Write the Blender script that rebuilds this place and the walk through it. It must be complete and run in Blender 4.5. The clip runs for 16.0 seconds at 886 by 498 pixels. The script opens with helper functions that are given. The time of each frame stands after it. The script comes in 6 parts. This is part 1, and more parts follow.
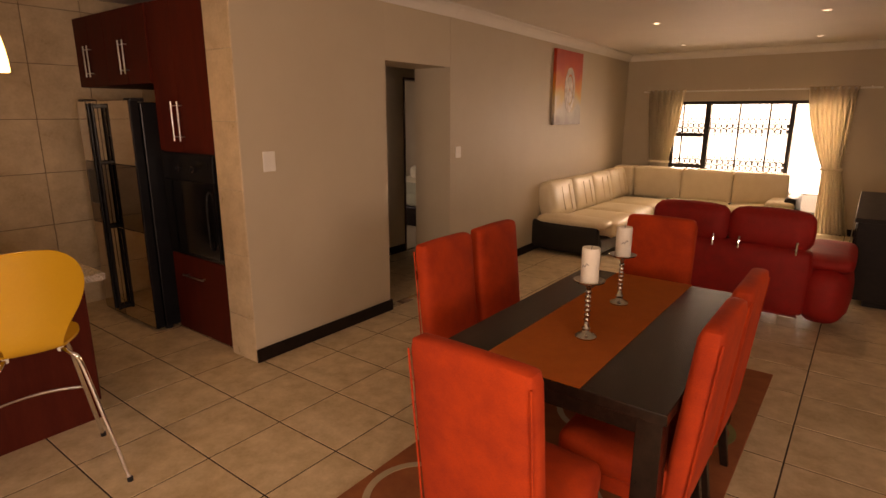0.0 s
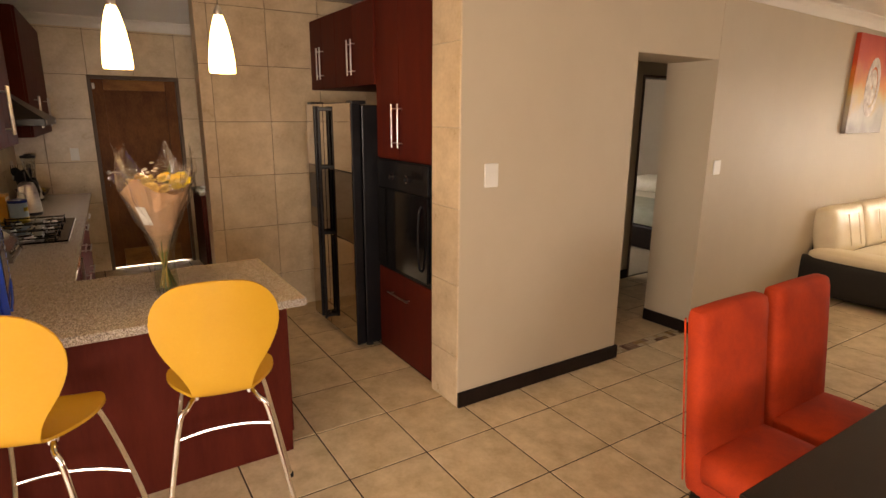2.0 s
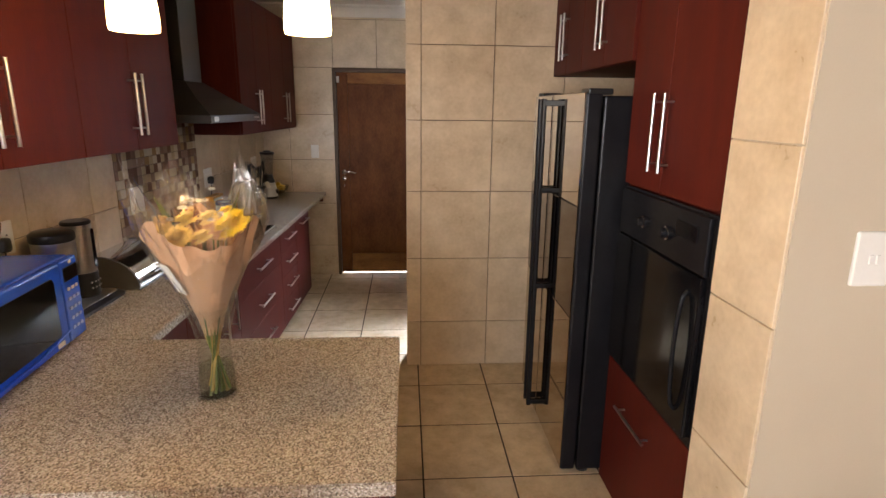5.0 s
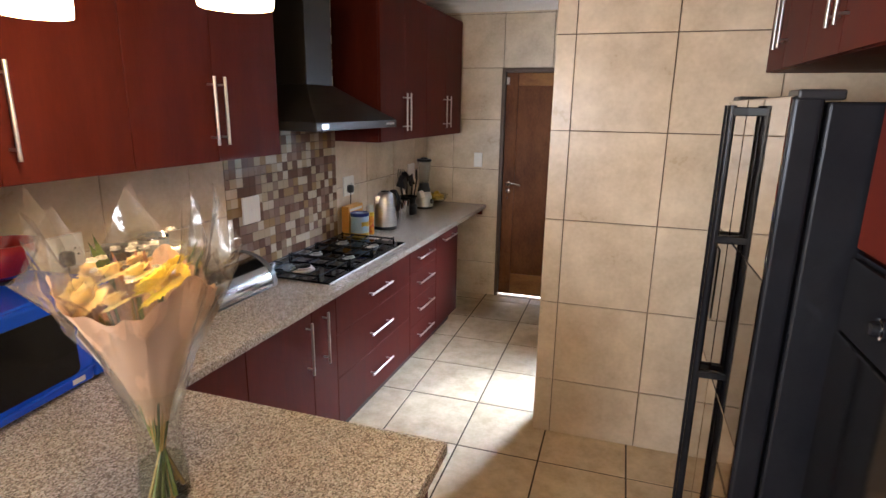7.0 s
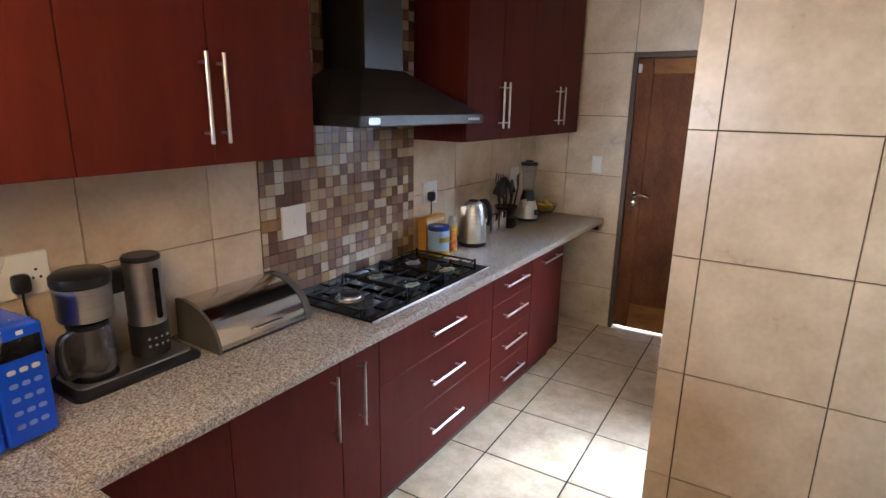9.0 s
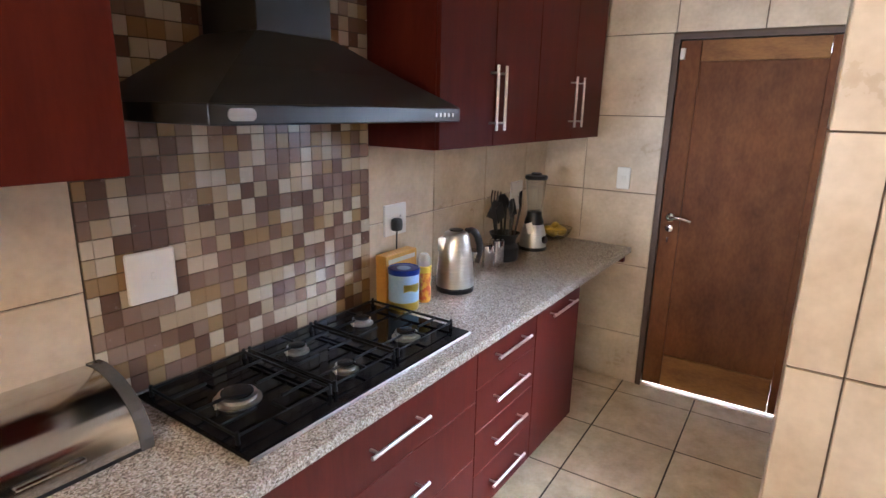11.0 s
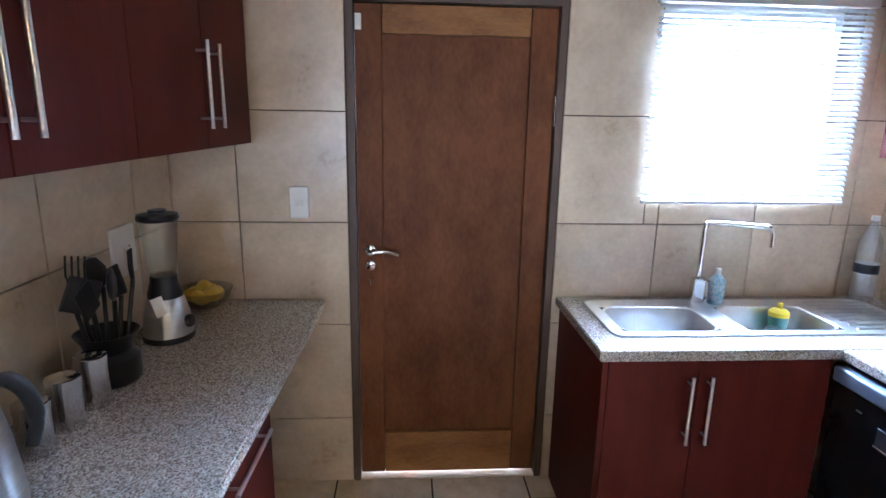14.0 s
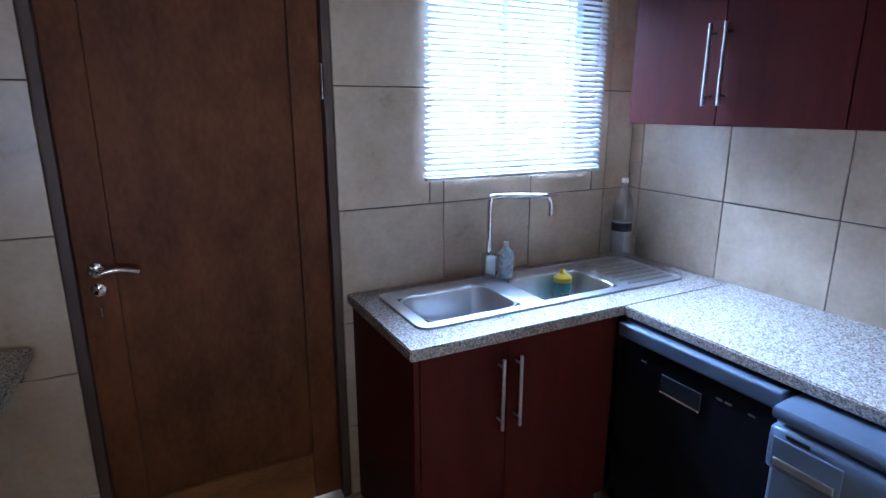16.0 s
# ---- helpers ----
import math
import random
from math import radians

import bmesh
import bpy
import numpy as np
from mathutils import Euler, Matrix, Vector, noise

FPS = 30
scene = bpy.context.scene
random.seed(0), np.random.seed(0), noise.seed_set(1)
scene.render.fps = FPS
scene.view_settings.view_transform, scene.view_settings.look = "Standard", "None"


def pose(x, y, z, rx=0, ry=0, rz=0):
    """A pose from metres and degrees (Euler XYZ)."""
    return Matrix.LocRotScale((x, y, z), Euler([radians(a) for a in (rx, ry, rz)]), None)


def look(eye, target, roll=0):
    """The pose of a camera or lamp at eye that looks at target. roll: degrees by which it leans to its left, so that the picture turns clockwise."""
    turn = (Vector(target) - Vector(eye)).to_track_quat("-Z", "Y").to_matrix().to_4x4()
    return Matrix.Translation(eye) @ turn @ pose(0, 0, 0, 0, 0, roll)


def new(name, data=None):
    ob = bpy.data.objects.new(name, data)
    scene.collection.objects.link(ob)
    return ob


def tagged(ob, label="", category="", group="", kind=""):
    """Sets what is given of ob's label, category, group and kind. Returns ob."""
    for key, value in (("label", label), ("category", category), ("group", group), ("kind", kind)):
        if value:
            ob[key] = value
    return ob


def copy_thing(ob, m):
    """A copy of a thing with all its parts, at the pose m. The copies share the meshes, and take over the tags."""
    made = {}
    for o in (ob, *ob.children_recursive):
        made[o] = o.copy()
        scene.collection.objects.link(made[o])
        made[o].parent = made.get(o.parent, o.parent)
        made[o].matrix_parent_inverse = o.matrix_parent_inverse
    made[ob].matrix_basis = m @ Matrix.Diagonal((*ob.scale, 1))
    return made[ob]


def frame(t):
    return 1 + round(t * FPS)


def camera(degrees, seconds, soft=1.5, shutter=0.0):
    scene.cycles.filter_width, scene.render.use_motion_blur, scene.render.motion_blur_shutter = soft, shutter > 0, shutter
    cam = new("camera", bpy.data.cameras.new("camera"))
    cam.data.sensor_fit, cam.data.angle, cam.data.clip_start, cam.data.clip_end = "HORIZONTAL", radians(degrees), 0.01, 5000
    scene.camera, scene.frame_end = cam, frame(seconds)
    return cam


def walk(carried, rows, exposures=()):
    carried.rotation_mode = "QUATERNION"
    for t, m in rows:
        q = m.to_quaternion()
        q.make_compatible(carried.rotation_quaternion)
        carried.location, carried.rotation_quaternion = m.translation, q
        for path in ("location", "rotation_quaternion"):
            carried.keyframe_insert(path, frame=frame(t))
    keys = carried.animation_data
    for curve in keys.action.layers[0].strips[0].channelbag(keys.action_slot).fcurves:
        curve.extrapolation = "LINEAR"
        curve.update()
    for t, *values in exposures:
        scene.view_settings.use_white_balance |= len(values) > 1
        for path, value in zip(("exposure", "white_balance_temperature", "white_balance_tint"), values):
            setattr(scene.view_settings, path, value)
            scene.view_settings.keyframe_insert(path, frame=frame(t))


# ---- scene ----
cam = camera(77.0, 16.0)
PATH = [
    (0, (0.409, 0.253, 1.715), (-0.765, 1.802, 1.244), 0.1),
    (0.5, (0.264, 0.372, 1.719), (-1.006, 1.845, 1.253), 0.0),
    (1, (0.119, 0.465, 1.712), (-1.321, 1.775, 1.251), 0.2),
    (1.5, (-0.071, 0.537, 1.735), (-1.629, 1.701, 1.269), 0.4),
    (2, (-0.292, 0.637, 1.735), (-1.932, 1.681, 1.266), 0.4),
    (2.5, (-0.501, 0.806, 1.73), (-2.221, 1.712, 1.26), 0.4),
    (3, (-0.695, 0.964, 1.734), (-2.497, 1.69, 1.259), 0.6),
    (3.2, (-0.788, 1.001, 1.736), (-2.607, 1.679, 1.253), 0.6),
    (5.5, (-1.812, 1.56, 1.741), (-3.752, 1.522, 1.255), 0.8),
    (6, (-1.99, 1.617, 1.756), (-3.92, 1.422, 1.268), 0.9),
    (6.5, (-2.149, 1.688, 1.755), (-4.055, 1.332, 1.262), 0.7),
    (7, (-2.323, 1.814, 1.769), (-4.171, 1.232, 1.276), 0.9),
    (7.5, (-2.484, 1.882, 1.762), (-4.276, 1.142, 1.268), 0.9),
    (8, (-2.682, 1.859, 1.761), (-4.414, 0.99, 1.265), 1.1),
    (8.5, (-2.87, 1.822, 1.749), (-4.552, 0.86, 1.255), 1.1),
    (8.7, (-2.951, 1.796, 1.746), (-4.62, 0.817, 1.242), 1.0),
    (11, (-3.98, 1.43, 1.693), (-5.618, 0.394, 1.2), 1.2),
    (11.5, (-4.196, 1.34, 1.697), (-5.86, 0.346, 1.203), 1.4),
    (12, (-4.367, 1.194, 1.69), (-6.115, 0.356, 1.199), 1.5),
    (12.5, (-4.516, 1.056, 1.687), (-6.382, 0.521, 1.203), 1.6),
    (13, (-4.713, 0.979, 1.659), (-6.64, 0.719, 1.192), 1.2),
    (13.5, (-4.947, 0.975, 1.663), (-6.89, 0.905, 1.193), 1.1),
    (14, (-5.107, 0.988, 1.651), (-7.049, 1.114, 1.19), 1.0),
    (14.5, (-5.27, 0.967, 1.659), (-7.181, 1.331, 1.197), 0.8),
    (15, (-5.371, 0.962, 1.639), (-7.219, 1.579, 1.185), 0.5),
    (15.5, (-5.401, 0.99, 1.618), (-7.186, 1.774, 1.172), 0.1),
    (16, (-5.42, 1.017, 1.59), (-7.138, 1.917, 1.099), -0.0),
]
EXPOSURES = [(0.0, -0.6, 10200, 36), (0.5, -0.2, 9600, 28), (1.5, 0.25, 8500, 21), (2.5, 0.6, 7500, 18), (3.0, 0.7, 7200, 17), (5.5, 1.15, 5800, 12), (6.5, 1.5, 5500, 11), (8.0, 1.55, 5250, 11), (8.5, 1.5, 5200, 11), (11.0, 2.05, 5200, 12), (12.0, 2.4, 5100, 13), (13.5, 1.85, 4750, 11), (15.0, 1.1, 4400, 10), (15.5, 0.7, 4300, 11), (16.0, 0.45, 4300, 13)]
walk(cam, [(t, look(eye, target, roll)) for t, eye, target, roll in PATH], EXPOSURES)

# ---- world and light ----
world = bpy.data.worlds.new("world")
scene.world = world
world.use_nodes = True
wn = world.node_tree.nodes
sky = wn.new("ShaderNodeTexSky")
sky.sky_type, sky.sun_disc = "NISHITA", False
sky.sun_elevation, sky.sun_rotation = radians(36), radians(-59)
wn["Background"].inputs["Strength"].default_value = 0.12
world.node_tree.links.new(sky.outputs["Color"], wn["Background"].inputs["Color"])


def lamp(name, kind, place, target, power, colour, size=(0.1, 0.1), angle=0.5):
    data = bpy.data.lights.new(name, kind)
    data.energy, data.color = power, colour
    if kind == "AREA":
        data.shape, data.size, data.size_y = "RECTANGLE", size[0], size[1]
    elif kind == "SUN":
        data.angle = radians(angle)
    else:
        data.shadow_soft_size = size[0]
    ob = new(name, data)
    ob.matrix_world = look(place, target)
    return ob


lamp("sun", "SUN", (-10, 3.96, 3.71), (-7.4, 2.4, 1.5), 2.2, (0.97, 0.98, 1.0), angle=4.0)
lamp("kitchen_window_daylight", "AREA", (-8.9, 2.9, 3.0), (-6.3, 1.8, 0.6), 1750, (0.80, 0.89, 1.0), (2.6, 1.7))
lamp("lounge_window_daylight", "AREA", (-1.2, 10.85, 1.6), (-1.2, 6.5, 0.5), 240, (1.0, 0.93, 0.80), (2.9, 2.0))
# added daylight for the dining area; its south opening is unseen and assumed
lamp("dining_door_daylight", "AREA", (0.1, -2.85, 1.5), (-1.2, 2.6, 0.6), 125, (1.0, 0.94, 0.86), (2.3, 1.9))
# added from the unseen east side, aimed to brighten the tiled partition
lamp("side_window_daylight", "AREA", (3.75, -0.5, 1.55), (-4.5, 1.7, 1.2), 125, (1.0, 0.97, 0.94), (2.1, 1.2))
lamp("bedroom_window_daylight", "AREA", (-7.0, 5.0, 1.6), (-5.6, 7.2, 0.6), 40, (0.95, 0.97, 1.0), (1.2, 1.1))

# ---- small tools ----
ORG = {}


def thing(name, origin, label, category, group="", kind="", turn=None):
    """An Empty at the base of a thing; its parts are given in the same coordinates as origin."""
    ob = new(name)
    ob.empty_display_size = 0.1
    ob.matrix_world = (turn or Matrix()) @ Matrix.Translation(origin)
    ORG[ob.name] = Vector(origin)
    return tagged(ob, label, category, group, kind)


def mesh_of(name, bm, mat, smooth=False):
    me = bpy.data.meshes.new(name)
    if smooth:
        for f in bm.faces:
            f.smooth = True
    bm.normal_update()
    bm.to_mesh(me)
    bm.free()
    for m in mat if isinstance(mat, (list, tuple)) else (mat,):
        me.materials.append(m)
    if smooth:
        me.set_sharp_from_angle(angle=radians(40))
    return me


def part(name, bm, mat, parent, label="", smooth=False):
    org = ORG[parent.name]
    bmesh.ops.translate(bm, verts=bm.verts, vec=-org)
    ob = new(name, mesh_of(name, bm, mat, smooth))
    ob.parent = parent
    ORG[ob.name] = org
    if label:
        ob["label"] = label
    return ob


def solo(name, bm, mat, origin, label, category, group="", kind="", turn=None, smooth=False):
    """A thing that is one mesh."""
    bmesh.ops.translate(bm, verts=bm.verts, vec=-Vector(origin))
    ob = new(name, mesh_of(name, bm, mat, smooth))
    ob.matrix_world = (turn or Matrix()) @ Matrix.Translation(origin)
    ORG[ob.name] = Vector(origin)
    return tagged(ob, label, category, group, kind)


def box(x0, x1, y0, y1, z0, z1, bev=0.0, seg=2, bm=None, m=None):
    bm = bm or bmesh.new()
    made = bmesh.ops.create_cube(bm, size=1.0)["verts"]
    for v in made:
        v.co = Vector(((x0 + x1) / 2 + v.co.x * (x1 - x0), (y0 + y1) / 2 + v.co.y * (y1 - y0), (z0 + z1) / 2 + v.co.z * (z1 - z0)))
    if m:
        for v in made:
            v.co = m @ v.co
    if bev:
        edges = {e for v in made for e in v.link_edges}
        bmesh.ops.bevel(bm, geom=list(edges), offset=bev, segments=seg, affect="EDGES", profile=0.5)
    return bm


def lathe(profile, cx=0.0, cy=0.0, seg=28, bm=None, m=None, cap=True):
    """Turns (radius, height) pairs round an upright axis."""
    bm = bm or bmesh.new()
    rings = []
    for r, z in profile:
        ring = []
        for k in range(seg):
            a = 2 * math.pi * k / seg
            co = Vector((cx + r * math.cos(a), cy + r * math.sin(a), z))
            ring.append(bm.verts.new(m @ co if m else co))
        rings.append(ring)
    for a, b in zip(rings, rings[1:]):
        for k in range(seg):
            bm.faces.new((a[k], a[(k + 1) % seg], b[(k + 1) % seg], b[k]))
    if cap and profile[0][0] > 1e-6:
        bm.faces.new(list(reversed(rings[0])))
    if cap and profile[-1][0] > 1e-6:
        bm.faces.new(rings[-1])
    bmesh.ops.remove_doubles(bm, verts=bm.verts, dist=1e-6)
    return bm


def tube(points, r, seg=8, bm=None, closed=False):
    bm = bm or bmesh.new()
    pts = [Vector(p) for p in points]
    rings, side = [], None
    for n, p in enumerate(pts):
        ahead = (pts[min(n + 1, len(pts) - 1)] - pts[max(n - 1, 0)]).normalized()
        if closed:
            ahead = (pts[(n + 1) % len(pts)] - pts[n - 1]).normalized()
        if side is None:
            side = ahead.cross(Vector((0, 0, 1)) if abs(ahead.z) < 0.9 else Vector((1, 0, 0))).normalized()
        else:
            side = (side - ahead * side.dot(ahead)).normalized()
        up = ahead.cross(side)
        rr = r[n] if isinstance(r, (list, tuple)) else r
        rings.append([bm.verts.new(p + rr * (math.cos(a) * side + math.sin(a) * up)) for a in (2 * math.pi * k / seg for k in range(seg))])
    pairs = list(zip(rings, rings[1:])) + ([(rings[-1], rings[0])] if closed else [])
    for a, b in pairs:
        for k in range(seg):
            bm.faces.new((a[k], a[(k + 1) % seg], b[(k + 1) % seg], b[k]))
    if not closed:
        bm.faces.new(list(reversed(rings[0])))
        bm.faces.new(rings[-1])
    return bm


def arc(points, steps=6):
    """A smooth line through points (Catmull-Rom)."""
    p = [Vector(v) for v in points]
    p = [2 * p[0] - p[1]] + p + [2 * p[-1] - p[-2]]
    out = []
    for a, b, c, d in zip(p, p[1:], p[2:], p[3:]):
        for k in range(steps):
            t = k / steps
            out.append(0.5 * (2 * b + (c - a) * t + (2 * a - 5 * b + 4 * c - d) * t * t + (3 * b - a - 3 * c + d) * t ** 3))
    return out + [p[-2]]


def loft(rings, bm=None, caps=True):
    bm = bm or bmesh.new()
    made = [[bm.verts.new(p) for p in ring] for ring in rings]
    n = len(made[0])
    for a, b in zip(made, made[1:]):
        for k in range(n):
            bm.faces.new((a[k], a[(k + 1) % n], b[(k + 1) % n], b[k]))
    if caps:
        bm.faces.new(list(reversed(made[0])))
        bm.faces.new(made[-1])
    bmesh.ops.recalc_face_normals(bm, faces=bm.faces)
    return bm


def round_rect(cx, cy, w, d, r, z, seg=4):
    out = []
    for sx, sy, a0 in ((1, 1, 0), (-1, 1, 90), (-1, -1, 180), (1, -1, 270)):
        for k in range(seg + 1):
            a = radians(a0 + 90 * k / seg)
            out.append(Vector((cx + sx * (w / 2 - r) + r * math.cos(a), cy + sy * (d / 2 - r) + r * math.sin(a), z)))
    return out


def soft_box(x0, x1, y0, y1, z0, z1, r=0.04, puff=0.0, n=6, bm=None, m=None):
    """A cushion: a box with round edges and a swollen middle."""
    bm = bm or bmesh.new()
    own = bmesh.new()
    bmesh.ops.create_cube(own, size=1.0)
    bmesh.ops.subdivide_edges(own, edges=own.edges, cuts=n, use_grid_fill=True)
    half = Vector(((x1 - x0) / 2, (y1 - y0) / 2, (z1 - z0) / 2))
    mid = Vector(((x0 + x1) / 2, (y0 + y1) / 2, (z0 + z1) / 2))
    rr = min(r, min(half) * 0.98)
    for v in own.verts:
        # spread the lines toward the edges so that the rounding is fine
        u = Vector([math.copysign(1 - (1 - min(1, abs(2 * c))) ** 1.6, c) for c in v.co])
        p = Vector([u[k] * half[k] for k in range(3)])
        core = Vector([max(-half[k] + rr, min(half[k] - rr, p[k])) for k in range(3)])
        off = p - core
        q = core + (off.normalized() * rr if off.length > 1e-9 else off)
        f = [1 - (p[k] / half[k]) ** 2 for k in range(3)]
        for k in range(3):
            a, b = (k + 1) % 3, (k + 2) % 3
            if abs(p[k]) > half[k] * 0.98:
                q[k] += math.copysign(puff * f[a] * f[b], p[k])
        v.co = m @ (q + mid) if m else q + mid
    me = bpy.data.meshes.new("tmp")
    own.to_mesh(me)
    own.free()
    bm.from_mesh(me)
    bpy.data.meshes.remove(me)
    return bm


def plate(u0, u1, v0, v1, holes, t0, t1, place, bm=None):
    """A slab with oblong holes right through it. place(u, v, t) gives the point."""
    bm = bm or bmesh.new()
    us = sorted({u0, u1, *[h[0] for h in holes], *[h[1] for h in holes]})
    vs = sorted({v0, v1, *[h[2] for h in holes], *[h[3] for h in holes]})
    us, vs = [u for u in us if u0 <= u <= u1], [v for v in vs if v0 <= v <= v1]
    full = lambda i, j: 0 <= i < len(us) - 1 and 0 <= j < len(vs) - 1 and not any(
        h[0] - 1e-6 <= us[i] and us[i + 1] <= h[1] + 1e-6 and h[2] - 1e-6 <= vs[j] and vs[j + 1] <= h[3] + 1e-6 for h in holes)
    cache = {}

    def vert(i, j, t):
        if (i, j, t) not in cache:
            cache[i, j, t] = bm.verts.new(place(us[i], vs[j], t))
        return cache[i, j, t]

    for i in range(len(us) - 1):
        for j in range(len(vs) - 1):
            if not full(i, j):
                continue
            for t in (t0, t1):
                bm.faces.new([vert(a, b, t) for a, b in ((i, j), (i + 1, j), (i + 1, j + 1), (i, j + 1))])
            for (di, dj), (a, b) in (((-1, 0), ((i, j), (i, j + 1))), ((1, 0), ((i + 1, j), (i + 1, j + 1))), ((0, -1), ((i, j), (i + 1, j))), ((0, 1), ((i, j + 1), (i + 1, j + 1)))):
                if not full(i + di, j + dj):
                    bm.faces.new([vert(*a, t0), vert(*b, t0), vert(*b, t1), vert(*a, t1)])
    bmesh.ops.recalc_face_normals(bm, faces=bm.faces)
    return bm


# ---- materials ----
def material(name, base, dark=None, rough=0.5, metal=0.0, scale=8.0, fine=90.0, bump=0.0, spread=0.0, coat=0.0, rough_var=0.08, clear=0.0, ior=1.45, detail=6.0, stretch=(1, 1, 1), sheen=0.0, bump_at=None, contrast=(0.35, 0.65), spec=0.5):
    """A surface whose colour runs between two tones at two scales, with fine relief; spread: how far single pieces differ."""
    m = bpy.data.materials.new(name)
    m.use_nodes = True
    nt = m.node_tree
    n, link = nt.nodes, nt.links.new
    b = n["Principled BSDF"]
    dark = dark or tuple(c * 0.82 for c in base)
    tc, ob, geo = n.new("ShaderNodeTexCoord"), n.new("ShaderNodeObjectInfo"), n.new("ShaderNodeNewGeometry")
    total = n.new("ShaderNodeMath")
    total.operation = "ADD"
    link(ob.outputs["Random"], total.inputs[0])
    link(geo.outputs["Random Per Island"], total.inputs[1])
    far = n.new("ShaderNodeVectorMath")
    far.operation = "MULTIPLY_ADD"
    far.inputs[1].default_value = stretch
    shift = n.new("ShaderNodeMath")
    shift.operation, shift.inputs[1].default_value = "MULTIPLY", 37.0 if spread else 0.0
    link(total.outputs[0], shift.inputs[0])
    link(tc.outputs["Object"], far.inputs[0])
    link(shift.outputs[0], far.inputs[2])
    coarse, grain = n.new("ShaderNodeTexNoise"), n.new("ShaderNodeTexNoise")
    coarse.inputs["Scale"].default_value, coarse.inputs["Detail"].default_value, coarse.inputs["Roughness"].default_value = scale, detail, 0.62
    grain.inputs["Scale"].default_value, grain.inputs["Detail"].default_value = fine, 3.0
    link(far.outputs[0], coarse.inputs["Vector"])
    link(far.outputs[0], grain.inputs["Vector"])
    both = n.new("ShaderNodeMath")
    both.operation, both.inputs[1].default_value = "MULTIPLY_ADD", 0.25
    link(grain.outputs["Fac"], both.inputs[0])
    wide = n.new("ShaderNodeMath")
    wide.operation, wide.inputs[1].default_value = "MULTIPLY", 0.75
    link(coarse.outputs["Fac"], wide.inputs[0])
    link(wide.outputs[0], both.inputs[2])
    ramp = n.new("ShaderNodeMapRange")
    ramp.inputs["From Min"].default_value, ramp.inputs["From Max"].default_value = contrast
    link(both.outputs[0], ramp.inputs["Value"])
    mix = n.new("ShaderNodeMix")
    mix.data_type = "RGBA"
    mix.inputs["A"].default_value, mix.inputs["B"].default_value = (*dark, 1), (*base, 1)
    link(ramp.outputs["Result"], mix.inputs["Factor"])
    colour = mix.outputs["Result"]
    if spread:
        hsv, val = n.new("ShaderNodeHueSaturation"), n.new("ShaderNodeMapRange")
        val.inputs["From Max"].default_value = 1.0
        wrap = n.new("ShaderNodeMath")
        wrap.operation = "FRACT"
        link(total.outputs[0], wrap.inputs[0])
        link(wrap.outputs[0], val.inputs["Value"])
        val.inputs["To Min"].default_value, val.inputs["To Max"].default_value = 1 - spread, 1 + spread
        link(val.outputs["Result"], hsv.inputs["Value"])
        link(colour, hsv.inputs["Color"])
        colour = hsv.outputs["Color"]
    link(colour, b.inputs["Base Color"])
    rv = n.new("ShaderNodeMapRange")
    rv.inputs["To Min"].default_value, rv.inputs["To Max"].default_value = max(0.0, rough - rough_var), min(1.0, rough + rough_var)
    link(both.outputs[0], rv.inputs["Value"])
    link(rv.outputs["Result"], b.inputs["Roughness"])
    b.inputs["Metallic"].default_value = metal
    b.inputs["Specular IOR Level"].default_value = spec
    b.inputs["Coat Weight"].default_value = coat
    b.inputs["Coat Roughness"].default_value = 0.08
    b.inputs["Transmission Weight"].default_value = clear
    b.inputs["IOR"].default_value = ior
    b.inputs["Sheen Weight"].default_value = sheen
    if bump:
        bp = n.new("ShaderNodeBump")
        bp.inputs["Strength"].default_value, bp.inputs["Distance"].default_value = bump, 0.002
        link((coarse if bump_at == "coarse" else both).outputs[0], bp.inputs["Height"])
        link(bp.outputs["Normal"], b.inputs["Normal"])
    return m


def granite(name):
    m = material(name, (0.42, 0.37, 0.31), (0.25, 0.22, 0.19), rough=0.13, scale=20, fine=160, bump=0.01)
    n, link = m.node_tree.nodes, m.node_tree.links.new
    b = n["Principled BSDF"]
    tc = n.new("ShaderNodeTexCoord")
    vor, ramp, fleck = n.new("ShaderNodeTexVoronoi"), n.new("ShaderNodeValToRGB"), n.new("ShaderNodeTexVoronoi")
    vor.inputs["Scale"].default_value, fleck.inputs["Scale"].default_value = 250.0, 420.0
    link(tc.outputs["Object"], vor.inputs["Vector"])
    link(tc.outputs["Object"], fleck.inputs["Vector"])
    sep = n.new("ShaderNodeSeparateColor")
    link(vor.outputs["Color"], sep.inputs["Color"])
    e = ramp.color_ramp.elements
    e[0].position, e[0].color = 0.0, (0.16, 0.134, 0.112, 1)
    e[1].position, e[1].color = 1.0, (0.72, 0.675, 0.61, 1)
    for at, c in ((0.12, (0.23, 0.192, 0.157, 1)), (0.30, (0.34, 0.288, 0.238, 1)), (0.55, (0.46, 0.40, 0.335, 1)), (0.80, (0.58, 0.525, 0.455, 1))):
        e.new(at).color = c
    link(sep.outputs["Red"], ramp.inputs["Fac"])
    mix = n.new("ShaderNodeMix")
    mix.data_type, mix.blend_type = "RGBA", "MULTIPLY"
    mix.inputs["Factor"].default_value = 0.12
    link(ramp.outputs["Color"], mix.inputs["A"])
    link(fleck.outputs["Color"], mix.inputs["B"])
    link(mix.outputs["Result"], b.inputs["Base Color"])
    return m


def glowing(name, colour, strength, base=(0.8, 0.7, 0.5)):
    m = material(name, base, rough=0.35)
    b = m.node_tree.nodes["Principled BSDF"]
    b.inputs["Emission Color"].default_value = (*colour, 1)
    b.inputs["Emission Strength"].default_value = strength
    return m


